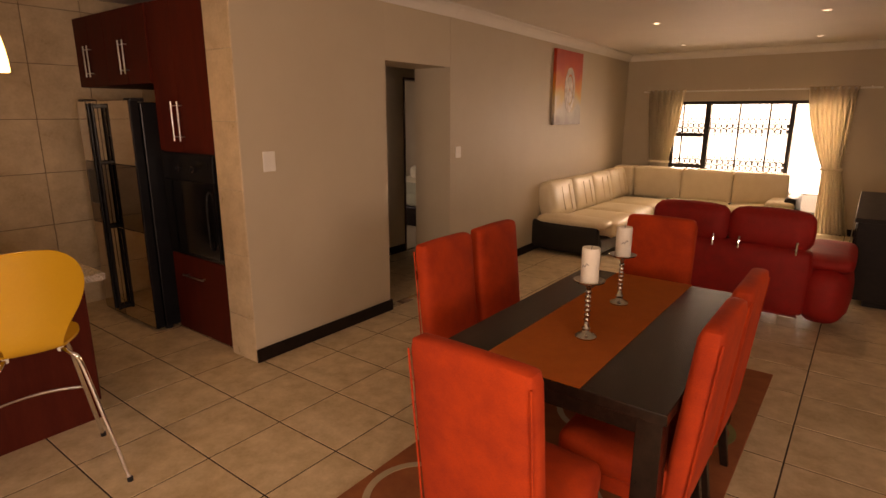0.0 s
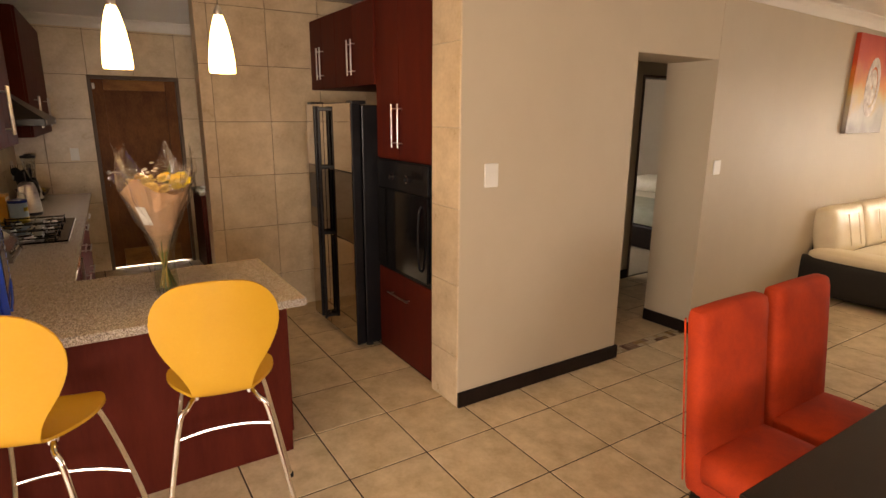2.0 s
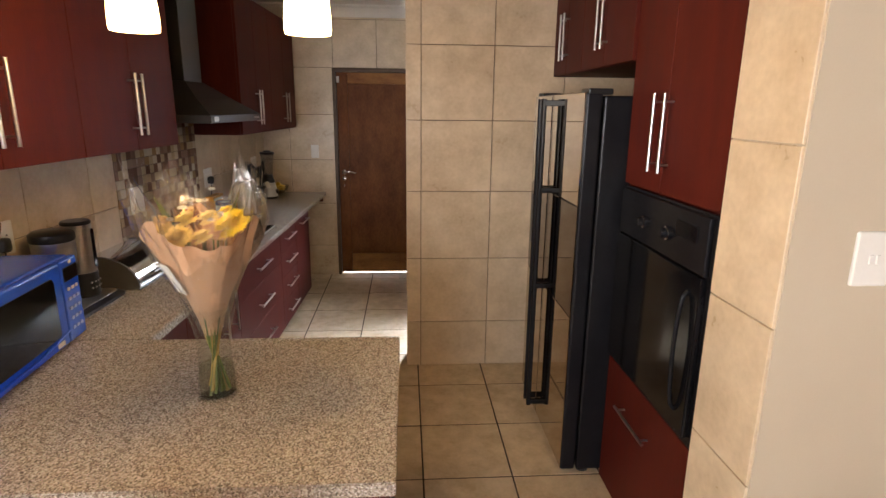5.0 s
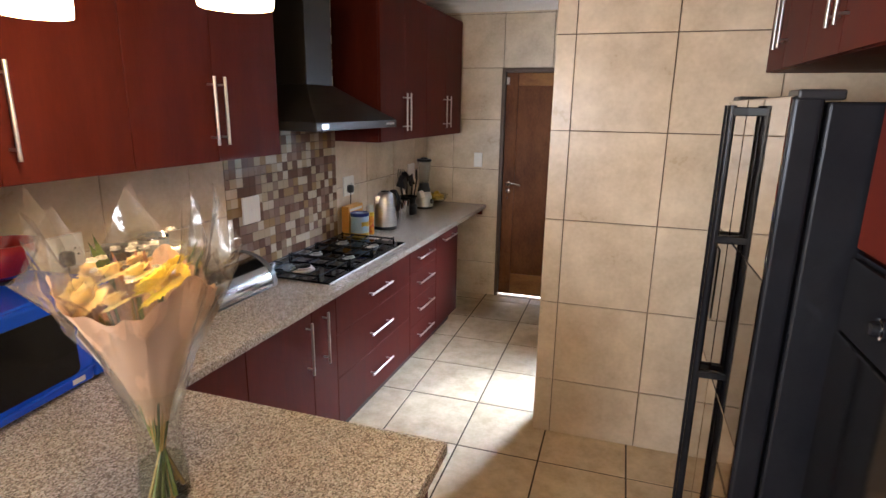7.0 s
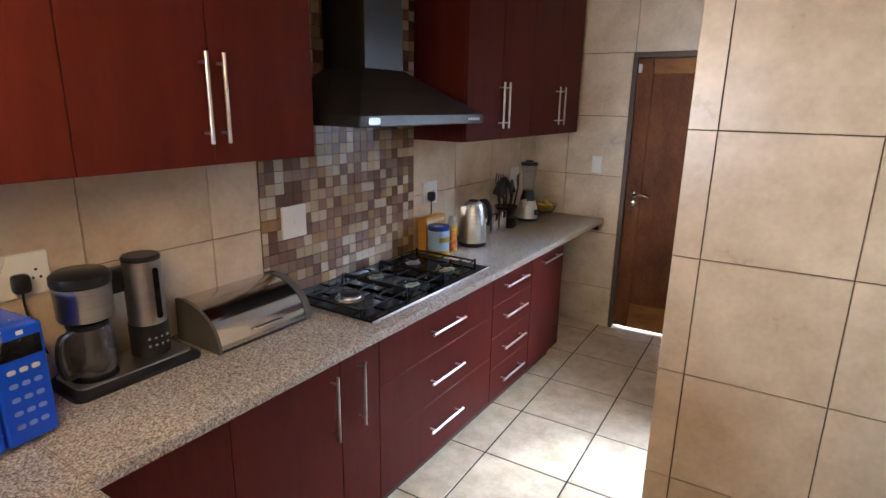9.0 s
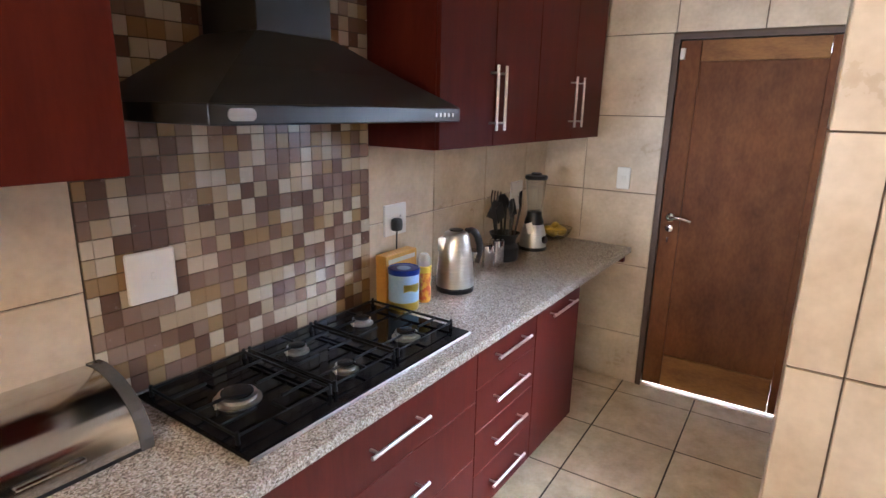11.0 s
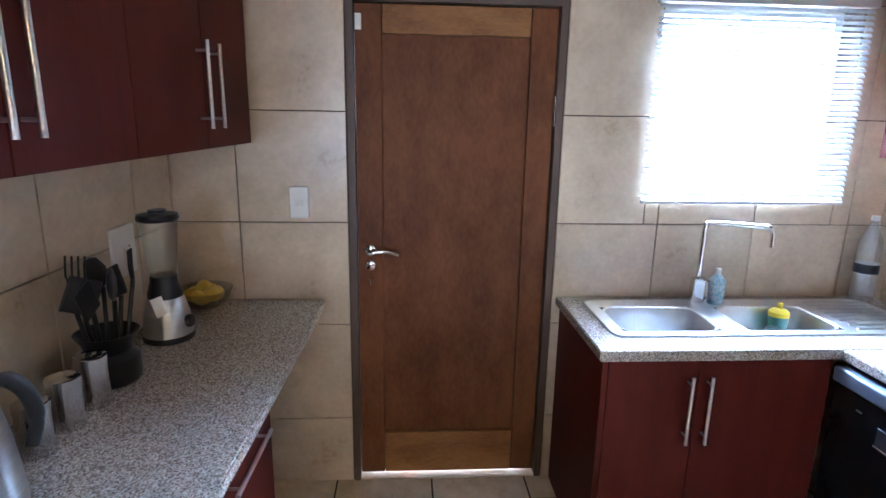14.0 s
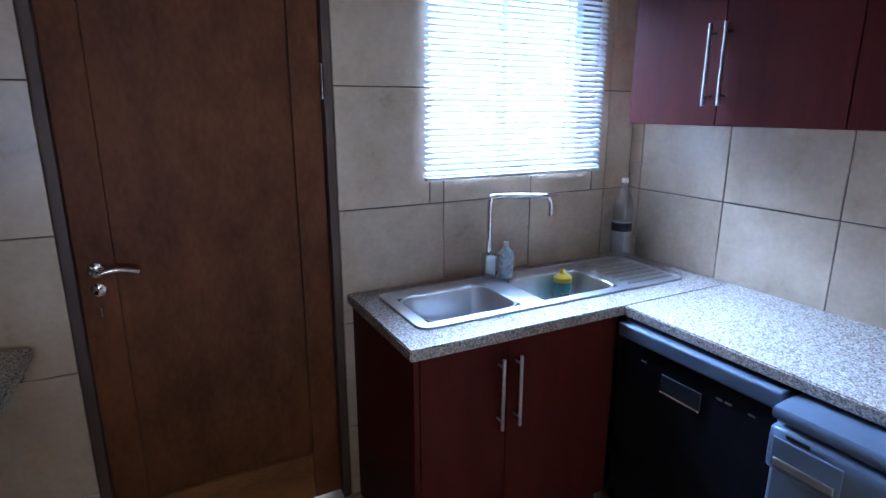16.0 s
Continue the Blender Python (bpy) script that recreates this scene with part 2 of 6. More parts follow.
def clear_film(name, tint, opacity, rough=0.08, gloss=0.4, bump=0.3):
    """Thin clear sheet: mostly see-through, with a gloss that grows at grazing angles."""
    m = bpy.data.materials.new(name)
    m.use_nodes = True
    n, link = m.node_tree.nodes, m.node_tree.links.new
    b = n["Principled BSDF"]
    b.inputs["Base Color"].default_value = (*tint, 1)
    b.inputs["Roughness"].default_value = 0.4
    clear, shine, fr, pw, sc = n.new("ShaderNodeBsdfTransparent"), n.new("ShaderNodeBsdfGlossy"), n.new("ShaderNodeLayerWeight"), n.new("ShaderNodeMath"), n.new("ShaderNodeMath")
    clear.inputs["Color"].default_value = (*[0.5 + 0.5 * c for c in tint], 1)
    shine.inputs["Roughness"].default_value, fr.inputs["Blend"].default_value = rough, 0.5
    pw.operation, pw.inputs[1].default_value = "POWER", 3.0
    sc.operation, sc.inputs[1].default_value, sc.inputs[2].default_value = "MULTIPLY_ADD", gloss, 0.12 * gloss
    link(fr.outputs["Facing"], pw.inputs[0])
    link(pw.outputs[0], sc.inputs[0])
    body, top = n.new("ShaderNodeMixShader"), n.new("ShaderNodeMixShader")
    body.inputs["Fac"].default_value = opacity
    link(clear.outputs["BSDF"], body.inputs[1])
    link(b.outputs["BSDF"], body.inputs[2])
    link(sc.outputs[0], top.inputs["Fac"])
    link(body.outputs["Shader"], top.inputs[1])
    link(shine.outputs["BSDF"], top.inputs[2])
    link(top.outputs["Shader"], n["Material Output"].inputs["Surface"])
    no, bp, tc = n.new("ShaderNodeTexNoise"), n.new("ShaderNodeBump"), n.new("ShaderNodeTexCoord")
    no.inputs["Scale"].default_value = 25.0
    bp.inputs["Strength"].default_value, bp.inputs["Distance"].default_value = bump, 0.004
    link(tc.outputs["Object"], no.inputs["Vector"])
    link(no.outputs["Fac"], bp.inputs["Height"])
    for sock in (b.inputs["Normal"], shine.inputs["Normal"], fr.inputs["Normal"]):
        link(bp.outputs["Normal"], sock)
    return m


WALL_TILE = material("wall_tile_glaze", (0.68, 0.555, 0.395), (0.47, 0.36, 0.235), rough=0.30, scale=5.5, fine=50, bump=0.04, spread=0.04, detail=3.0, contrast=(0.28, 0.66))
FLOOR_TILE = material("floor_tile_glaze", (0.72, 0.59, 0.41), (0.46, 0.345, 0.20), rough=0.42, rough_var=0.03, scale=8.0, fine=60, bump=0.03, spread=0.03, detail=2.0, contrast=(0.30, 0.70))
GROUT = material("brown_grout", (0.11, 0.073, 0.047), rough=0.9, scale=30, bump=0.2)
PAINT = material("taupe_wall_paint", (0.52, 0.445, 0.335), (0.49, 0.415, 0.31), rough=0.55, scale=2.5, fine=220, bump=0.12)
WHITE_PAINT = material("white_ceiling_paint", (0.72, 0.69, 0.64), (0.68, 0.65, 0.60), rough=0.7, scale=2, fine=200, bump=0.08)
SKIRT = material("dark_stained_skirting", (0.018, 0.011, 0.009), (0.010, 0.006, 0.005), rough=0.42, scale=12, spec=0.2)
CAB = material("mahogany_red_laminate", (0.096, 0.0155, 0.0095), (0.070, 0.011, 0.0075), rough=0.50, scale=3.0, fine=30, stretch=(4, 4, 0.6), bump=0.03, spec=0.1)
CAB_DARK = material("dark_plinth", (0.03, 0.012, 0.010), rough=0.5)
GRANITE = granite("speckled_granite")
STEEL = material("brushed_steel", (0.62, 0.61, 0.59), (0.50, 0.49, 0.47), rough=0.30, metal=1.0, scale=6, fine=140, stretch=(1, 1, 14), rough_var=0.07)
SINK_STEEL = material("satin_sink_steel", (0.74, 0.74, 0.74), (0.66, 0.66, 0.66), rough=0.38, metal=1.0, scale=6, fine=140, rough_var=0.05)
CHROME = material("chrome", (0.80, 0.80, 0.80), (0.74, 0.74, 0.74), rough=0.07, metal=1.0, scale=5, rough_var=0.03)
BLACK_GLASS = material("black_glass", (0.008, 0.008, 0.009), (0.006, 0.006, 0.007), rough=0.09, scale=6, rough_var=0.02, spec=0.3)
BLACK_PLASTIC = material("black_plastic", (0.016, 0.016, 0.018), (0.010, 0.010, 0.011), rough=0.35, scale=10, fine=300, bump=0.05)
BLACK_METAL = material("black_enamel", (0.012, 0.012, 0.014), (0.008, 0.008, 0.010), rough=0.24, scale=7, spec=0.2)
SMOKED_PANEL = material("smoked_mirror_band", (0.16, 0.135, 0.11), (0.15, 0.125, 0.10), rough=0.05, metal=1.0, scale=2, rough_var=0.02)
HOB_GLASS = material("black_hob_glass", (0.006, 0.006, 0.007), (0.005, 0.005, 0.006), rough=0.08, scale=6, rough_var=0.02, spec=0.12)
BLACK_IRON = material("cast_iron", (0.007, 0.007, 0.007), (0.004, 0.004, 0.004), spec=0.2, rough=0.55, scale=40, bump=0.2)
MIRROR_DOOR = material("dark_mirror_panel", (0.55, 0.48, 0.38), (0.52, 0.455, 0.36), rough=0.04, metal=1.0, scale=2, rough_var=0.02)
DOOR_WOOD = material("stained_door_wood", (0.20, 0.077, 0.026), (0.088, 0.030, 0.011), rough=0.50, scale=3.2, fine=50, stretch=(1.3, 1.3, 0.7), bump=0.05, contrast=(0.34, 0.68), detail=3.0, spec=0.15)
DOOR_RAIL = material("lighter_door_rail_wood", (0.34, 0.165, 0.050), (0.17, 0.070, 0.022), rough=0.5, scale=4, fine=50, stretch=(2, 0.7, 2.4), bump=0.06, spec=0.2)
STEEL_FRAME = material("brown_painted_frame", (0.11, 0.07, 0.046), (0.085, 0.052, 0.034), rough=0.5, scale=9, bump=0.05)
SWITCH = material("white_switch_plastic", (0.78, 0.76, 0.71), (0.74, 0.72, 0.67), rough=0.3, scale=5)
SUEDE = material("orange_red_suede", (0.58, 0.054, 0.009), (0.33, 0.024, 0.005), rough=0.85, scale=5, fine=240, bump=0.25)
RED_SOFA = material("red_fabric", (0.36, 0.012, 0.010), (0.25, 0.008, 0.007), rough=0.7, scale=9, fine=260, bump=0.2)
TABLE_WOOD = material("dark_wenge_wood", (0.026, 0.014, 0.010), (0.012, 0.007, 0.005), spec=0.3, rough=0.26, scale=4, fine=40, stretch=(6, 0.7, 6), rough_var=0.03)
RUNNER = material("orange_runner_cloth", (0.93, 0.25, 0.06), (0.86, 0.21, 0.05), rough=0.85, scale=12, fine=420, bump=0.3)
WAX = material("white_candle_wax", (0.80, 0.75, 0.66), (0.72, 0.67, 0.58), rough=0.45, scale=12, bump=0.08)
HOOD_BLACK = material("satin_black_enamel", (0.018, 0.016, 0.015), (0.014, 0.013, 0.013), rough=0.34, rough_var=0.02, scale=7, spec=0.5)
SILVER = material("worn_silver", (0.62, 0.60, 0.56), (0.42, 0.40, 0.37), rough=0.22, metal=1.0, scale=20, bump=0.1)
WHITE_LEATHER = material("cream_leather", (0.82, 0.72, 0.53), (0.76, 0.65, 0.46), rough=0.35, scale=6, fine=160, bump=0.25)
BLACK_LEATHER = material("black_leather", (0.015, 0.013, 0.012), rough=0.4, scale=8, fine=160, bump=0.2)
YELLOW = material("yellow_lacquer_shell", (0.60, 0.335, 0.035), (0.56, 0.30, 0.03), rough=0.25, scale=3, coat=0.3)
BLUE = material("blue_enamel", (0.010, 0.070, 0.58), (0.008, 0.060, 0.50), rough=0.25, scale=4, coat=0.3)
CURTAIN = material("cream_curtain_cloth", (0.78, 0.69, 0.53), (0.70, 0.61, 0.46), rough=0.85, scale=6, fine=300, bump=0.2, stretch=(3, 3, 0.5))
SHADE = glowing("lit_opal_glass", (1.0, 0.66, 0.24), 11.0)
DOWNLIGHT = glowing("downlight_glass", (1.0, 0.86, 0.62), 7.0)

# ---- the large structure ----
CEIL, ROW = 2.68, 0.448
H = pose(-3.6, -0.09, 0, 0, 0, -2.0)  # the hob wall's own frame: x along it, y out of it
ROT = math.degrees(math.atan2(0.25, 5.4))
LV = pose(-2.835, 4.70, 0, 0, 0, ROT)  # the lounge wall's frame: y along it
XY = lambda u, v, t: Vector((u, v, t))
YZ = lambda u, v, t: Vector((t, u, v))
XZ = lambda u, v, t: Vector((u, t, v))

FLOOR_GROUT = material("dark_floor_grout", (0.055, 0.036, 0.024), rough=0.9, scale=30, bump=0.2)
floor = solo("floor", box(-9.6, 5.2, -4.0, 12.2, -0.25, -0.002), FLOOR_GROUT, (0, 0, 0), "beige ceramic tiled floor with dark grout", "floor", kind="structure")
solo("ceiling", plate(-7.66, 5.2, -4.0, 12.2, [], CEIL, CEIL + 0.2, XY), WHITE_PAINT, (0, 0, CEIL), "plain white plastered ceiling", "ceiling", kind="structure")
wall_west = solo("wall_west", plate(-0.3, 3.3, 0, CEIL, [(0.76, 1.60, 0.0, 2.09), (2.0, 2.83, 1.33, 2.12)], -7.62, -7.408, YZ), GROUT, (-7.5, 1.5, 0), "kitchen wall of large beige tiles with dark joints", "wall", kind="structure")
wall_hob = solo("wall_hob", box(-3.9, 1.2, -0.2, -0.008, 0, CEIL), GROUT, (0, 0, 0), "beige tiled kitchen wall behind the hob", "wall", kind="structure", turn=H)
wall_north = solo("wall_north", box(-7.62, -3.13, 3.078, 3.25, 0, CEIL), GROUT, (-5.4, 3.1, 0), "beige tiled kitchen wall above the worktop", "wall", kind="structure")
wall_nib = solo("wall_nib", box(-5.36, -5.193, 1.472, 3.078, 0, CEIL), GROUT, (-5.27, 1.5, 0), "short beige tiled partition wall beside the fridge", "wall", kind="structure")
wall_dining = solo("wall_dining", box(-3.13, -2.835, 2.368, 3.752, 0, CEIL), PAINT, (-3.0, 3.0, 0), "taupe painted plaster wall with a rounded corner", "wall", kind="structure")
solo("wall_lintel", box(-3.25, -2.835, 3.752, 4.66, 2.14, CEIL), PAINT, (-3.0, 4.2, 2.1), "taupe plaster over the passage opening", "wall", kind="structure")
wall_lounge = solo("wall_lounge", box(-0.42, 0.0, -0.06, 5.7, 0, CEIL), PAINT, (0, 0, 0), "long taupe painted plaster wall", "wall", kind="structure", turn=LV)
wall_far = solo("wall_far", plate(-3.9, 3.6, 0, CEIL, [(-2.30, 0.05, 0.04, 1.92)], 10.1, 10.32, XZ), PAINT, (0, 10.2, 0), "taupe painted wall with a wide barred glass door", "wall", kind="structure")
# unseen east wall: the window opening is made up to let that lamp in
solo("wall_east", plate(-2.6, 10.32, 0, CEIL, [(-1.6, 0.6, 0.9, 2.15)], 3.4, 3.6, YZ), PAINT, (3.5, 4, 0), "unseen taupe wall, assumed, with an opening for added daylight", "wall", kind="structure")
# south wall is out of view: assumed, its opening cut for the added lamp
solo("wall_south", plate(-2.4, 3.6, 0, CEIL, [(-1.1, 1.3, 0.03, 2.15)], -2.6, -2.4, XZ), PAINT, (0, -2.5, 0), "unseen taupe wall, assumed, with a wide opening for added daylight", "wall", kind="structure")
# assumed return, out of view, closing the room beside the south opening
solo("wall_return", box(-2.6, -2.4, -2.6, -0.34, 0, CEIL), PAINT, (-2.5, -1.5, 0), "unseen assumed taupe wall end closing the room", "wall", kind="structure")
# the passage and the bedroom behind it
solo("wall_passage", plate(2.9, 9.0, 0, CEIL, [(5.55, 6.45, 0.0, 2.12)], -4.36, -4.2, YZ), PAINT, (-4.3, 5, 0), "taupe passage wall with a bedroom doorway", "wall", kind="structure")
solo("wall_bedroom_back", box(-7.4, -7.2, 3.3, 10.2, 0, CEIL), PAINT, (-7.3, 7, 0), "pale bedroom wall", "wall", kind="structure")
solo("wall_bedroom_side", box(-7.4, -3.3, 9.0, 9.2, 0, CEIL), PAINT, (-5, 9.1, 0), "pale bedroom wall", "wall", kind="structure")
solo("bedroom_carpet", box(-7.2, -4.22, 3.3, 9.0, -0.004, 0.006), material("beige_carpet", (0.40, 0.33, 0.24), rough=0.95, scale=30, fine=300, bump=0.4), (-5.7, 6, 0), "plain beige bedroom carpet", "carpet", kind="structure")


def skirting(name, x0, x1, y0, y1, turn=None):
    solo(name, box(x0, x1, y0, y1, 0.0, 0.10, 0.006), SKIRT, ((x0 + x1) / 2, (y0 + y1) / 2, 0), "dark stained wooden skirting board", "skirting", kind="structure", turn=turn)


skirting("baseboard", -2.834, -2.817, 2.362, 3.754)
skirting("baseboard", -3.10, -2.817, 3.755, 3.772)
skirting("baseboard", 0.001, 0.018, -0.075, 5.38, LV)
skirting("baseboard", -0.42, 0.0005, -0.078, -0.061, LV)
skirting("baseboard", -4.199, -4.18, 3.3, 5.52)
skirting("baseboard", -3.05, -2.32, 10.08, 10.099)
skirting("baseboard", 0.07, 3.4, 10.08, 10.099)
solo("bedroom_door_frame", plate(5.525, 6.475, 0.0, 2.145, [(5.552, 6.448, -0.1, 2.118)], -4.37, -4.19, YZ), STEEL_FRAME, (-4.3, 6, 0), "brown painted frame of the bedroom doorway", "door frame", kind="structure")


def cornice(name, a, b, inward, turn=None):
    """A coved plaster moulding from a to b along the foot of the ceiling."""
    a, b, w = Vector(a), Vector(b), Vector(inward)
    prof = [(0, 0.10), (0.012, 0.10), (0.018, 0.085), (0.035, 0.055), (0.065, 0.028), (0.088, 0.018), (0.10, 0.012), (0.10, 0.0), (0, 0)]
    rings = [[p + w * d + Vector((0, 0, CEIL - 0.001 - h)) for d, h in prof] for p in (a, b)]
    solo(name, loft(rings), WHITE_PAINT, a, "white coved plaster cornice", "cornice", kind="structure", turn=turn)


cornice("cornice", (-2.835, 2.36, 0), (-2.835, 4.70, 0), (1, 0, 0))
cornice("cornice", (0, 0, 0), (0, 5.42, 0), (1, 0, 0), LV)
cornice("cornice", (-3.05, 10.1, 0), (3.4, 10.1, 0), (0, -1, 0))
cornice("cornice", (-7.40, 0.05, 0), (-7.40, 3.07, 0), (1, 0, 0))


def backdrop(name, x0, x1, y0, y1, z0, z1, strength, label):
    solo(name, box(x0, x1, y0, y1, z0, z1), glowing(name + "_glow", (1.0, 0.98, 0.94), strength), ((x0 + x1) / 2, (y0 + y1) / 2, z0), label, "backdrop", kind="structure")


backdrop("garden_backdrop", -7.0, 5.0, 15.0, 15.05, 0, 5.0, 5.0, "bright hazy garden beyond the glass door")
backdrop("yard_backdrop", -13.05, -13.0, -2.0, 8.0, 0, 4.0, 5.0, "bright hazy yard beyond the kitchen window")
solo("garden_ground", box(-7, 5, 10.33, 15.0, -0.3, -0.02), material("pale_garden_paving", (0.5, 0.46, 0.4), rough=0.9, scale=5, bump=0.3), (-1, 12, 0), "pale sunlit paving outside", "ground", kind="structure")

# ---- kitchen cabinets ----
def bar_handle(a, b, out, posts=0.03):
    """A round bar on two posts; a and b are its ends on the door's face, out the way off the door."""
    a, b, out = Vector(a), Vector(b), Vector(out)
    run = (b - a).normalized()
    bm = tube([a + out * 0.034, b + out * 0.034], 0.0062, 10)
    for p in (a + run * posts, b - run * posts):
        tube([p, p + out * 0.034], 0.0042, 8, bm)
    return bm


def front(parent, kind, x0, x1, y, z0, z1, handle, turn_out=1, label=""):
    """A flat door or drawer front lying in a plane of constant y, with its bar handle given by two ends (x, z)."""
    g = 0.0015
    d = part(kind, box(x0 + g, x1 - g, min(y, y - 0.018 * turn_out), max(y, y - 0.018 * turn_out), z0 + g, z1 - g, 0.0015, 1), CAB, parent, label)
    if handle:
        (hx0, hz0), (hx1, hz1) = handle
        part("handle", bar_handle((hx0, y, hz0), (hx1, y, hz1), (0, turn_out, 0)), STEEL, d, "slim brushed steel bar handle", True)
    return d


def unit(name, x0, x1, y0, y1, z0, z1, label, turn=None, group="kitchen cabinets", plinth=0.0, out=1):
    """A cabinet carcass between y0 (back) and y1 (behind the doors)."""
    t = thing(name, ((x0 + x1) / 2, (y0 + y1) / 2, z0 - plinth), label, "cabinet", group, turn=turn)
    part("body", box(x0 + 0.0005, x1 - 0.0005, min(y0, y1), max(y0, y1), z0, z1, 0.001, 1), CAB, t)
    if plinth:
        f = y1 - 0.05 * out
        part("plinth", box(x0 + 0.0005, x1 - 0.0005, min(f, f - 0.02 * out), max(f, f - 0.02 * out), z0 - plinth, z0 - 0.001), CAB_DARK, t, "dark recessed plinth")
    return t


D, WT = 0.56, 0.895
# base units under the hob worktop
u = unit("base_cabinet", -0.885, -0.02, 0.0, D - 0.019, 0.10, 0.855, "mahogany red base cabinet with one tall handle", H, plinth=0.10)
front(u, "panel", -0.42, -0.02, D, 0.105, 0.852, None)
front(u, "door", -0.885, -0.42, D, 0.105, 0.852, ((-0.838, 0.542), (-0.838, 0.80)))
u = unit("pull_out_cabinet", -1.105, -0.885, 0.0, D - 0.019, 0.10, 0.855, "narrow mahogany red base cabinet with a tall handle", H, plinth=0.10)
front(u, "door", -1.105, -0.885, D, 0.105, 0.852, ((-0.98, 0.542), (-0.98, 0.806)))
u = unit("drawer_cabinet", -2.06, -1.105, 0.0, D - 0.019, 0.10, 0.855, "wide mahogany red cabinet of three drawers", H, plinth=0.10)
for z0, z1, hz in ((0.63, 0.852, 0.745), (0.385, 0.63, 0.502), (0.105, 0.385, 0.254)):
    front(u, "drawer", -2.06, -1.105, D, z0, z1, ((-1.72, hz), (-1.445, hz)))
u = unit("drawer_cabinet", -2.56, -2.06, 0.0, D - 0.019, 0.10, 0.855, "narrow mahogany red cabinet of four drawers", H, plinth=0.10)
for z0, z1, hz in ((0.675, 0.852, 0.773), (0.49, 0.675, 0.596), (0.30, 0.49, 0.406), (0.105, 0.30, 0.21)):
    front(u, "drawer", -2.56, -2.06, D, z0, z1, ((-2.447, hz), (-2.167, hz)))
u = unit("base_cabinet", -3.07, -2.56, 0.0, D - 0.019, 0.10, 0.855, "mahogany red base cabinet with a level handle", H, plinth=0.10)
front(u, "door", -3.07, -2.56, D, 0.105, 0.852, ((-2.96, 0.788), (-2.675, 0.788)))

# wall units
UB, UT = 1.545, 2.50
LEFT_DOORS = ((0.60, 1.00, None), (0.22, 0.60, 0.25), (-0.20, 0.22, 0.185), (-0.595, -0.20, -0.564), (-1.0, -0.595, -0.622))
for x0, x1, hx in LEFT_DOORS:
    u = unit("wall_cabinet", x0, x1, 0.0, 0.341, UB, UT, "mahogany red wall cabinet with a steel bar handle", H)
    front(u, "door", x0, x1, 0.36, UB, UT - 0.002, ((hx, 1.612), (hx, 1.87)) if hx is not None else None)
for x0, x1, hx in ((-2.49, -2.10, -2.457), (-2.90, -2.49, -2.525), (-3.335, -2.90, -3.29), (-3.76, -3.335, -3.39)):
    u = unit("wall_cabinet", x0, x1, 0.0, 0.321, 1.54, UT, "mahogany red wall cabinet with a steel bar handle", H)
    front(u, "door", x0, x1, 0.34, 1.54, UT - 0.002, ((hx, 1.605), (hx, 1.86)))

# worktops
def worktop(name, outline_bm, origin, label, turn=None):
    bmesh.ops.bevel(outline_bm, geom=[e for e in outline_bm.edges if e.is_manifold and e.calc_face_angle(0) > 1.0], offset=0.004, segments=2, affect="EDGES")
    return solo(name, outline_bm, GRANITE, origin, label, "worktop", turn=turn)


worktop("hob_worktop", plate(-3.79, -0.0245, 0.0, 0.60, [(-2.02, -1.14, 0.06, 0.49)], 0.857, WT, XY), (-2, 0.3, 0.857), "speckled grey-brown granite worktop with the hob let in", H)
solo("worktop_bracket", box(-3.785, -3.75, 0.02, 0.57, 0.80, 0.856, 0.004), CAB, (-3.77, 0.3, 0.8), "dark red batten under the worktop's end", "bracket", turn=H)
# the peninsula
u = thing("peninsula_counter", (-3.2, 0.7, 0), "mahogany red breakfast counter with a panelled back", "counter", "kitchen cabinets")
part("body", box(-3.52, -2.95, -0.10, 1.38, 0.10, 0.855, 0.001, 1), CAB, u)
part("back_panel", box(-2.949, -2.93, -0.12, 1.385, 0.0, 0.856, 0.002, 1), CAB, u)
part("end_panel", box(-3.54, -2.95, 1.381, 1.40, 0.10, 0.856, 0.002, 1), CAB, u)
part("plinth", box(-3.48, -3.0, 1.33, 1.35, 0, 0.099), CAB_DARK, u, "dark recessed plinth")
worktop("peninsula_worktop", plate(-3.597, -2.735, -0.12, 1.435, [(-9.0, -8.9, 0.515, 0.515)], 0.857, WT, lambda u, v, t: Vector((-3.623 + (v + 0.09) * 0.0349 if u < -3.59 and v < 0.52 else u, v, t))), (-3.2, 0.7, 0.857), "speckled granite breakfast worktop with rounded edges")

# the tall units round the fridge
FY = 2.395
u = unit("oven_tower", -3.93, -3.145, 3.07, FY + 0.02, 0.012, 2.50, "tall mahogany red cabinet holding the oven", plinth=0.012, out=-1)
front(u, "drawer", -3.93, -3.145, FY, 0.014, 0.645, ((-3.74, 0.49), (-3.45, 0.49)), -1)
front(u, "door", -3.93, -3.60, FY, 1.442, 2.495, ((-3.645, 1.52), (-3.645, 1.80)), -1)
front(u, "door", -3.60, -3.145, FY, 1.442, 2.495, ((-3.56, 1.52), (-3.56, 1.80)), -1)
u = thing("oven", (-3.55, FY, 0.66), "black built-in oven with an upright handle", "oven")
part("body", box(-3.915, -3.18, FY - 0.004, FY + 0.018, 0.652, 1.436, 0.003), BLACK_METAL, u)
d = part("door", box(-3.90, -3.20, FY - 0.024, FY - 0.005, 0.68, 1.235, 0.006), BLACK_GLASS, u, "black glass oven door")
part("handle", tube(arc([(-3.27, FY - 0.024, 0.75), (-3.27, FY - 0.043, 0.79), (-3.27, FY - 0.052, 0.97), (-3.27, FY - 0.043, 1.135), (-3.27, FY - 0.024, 1.175)]), 0.008, 10), BLACK_METAL, d, "curved black handle", True)
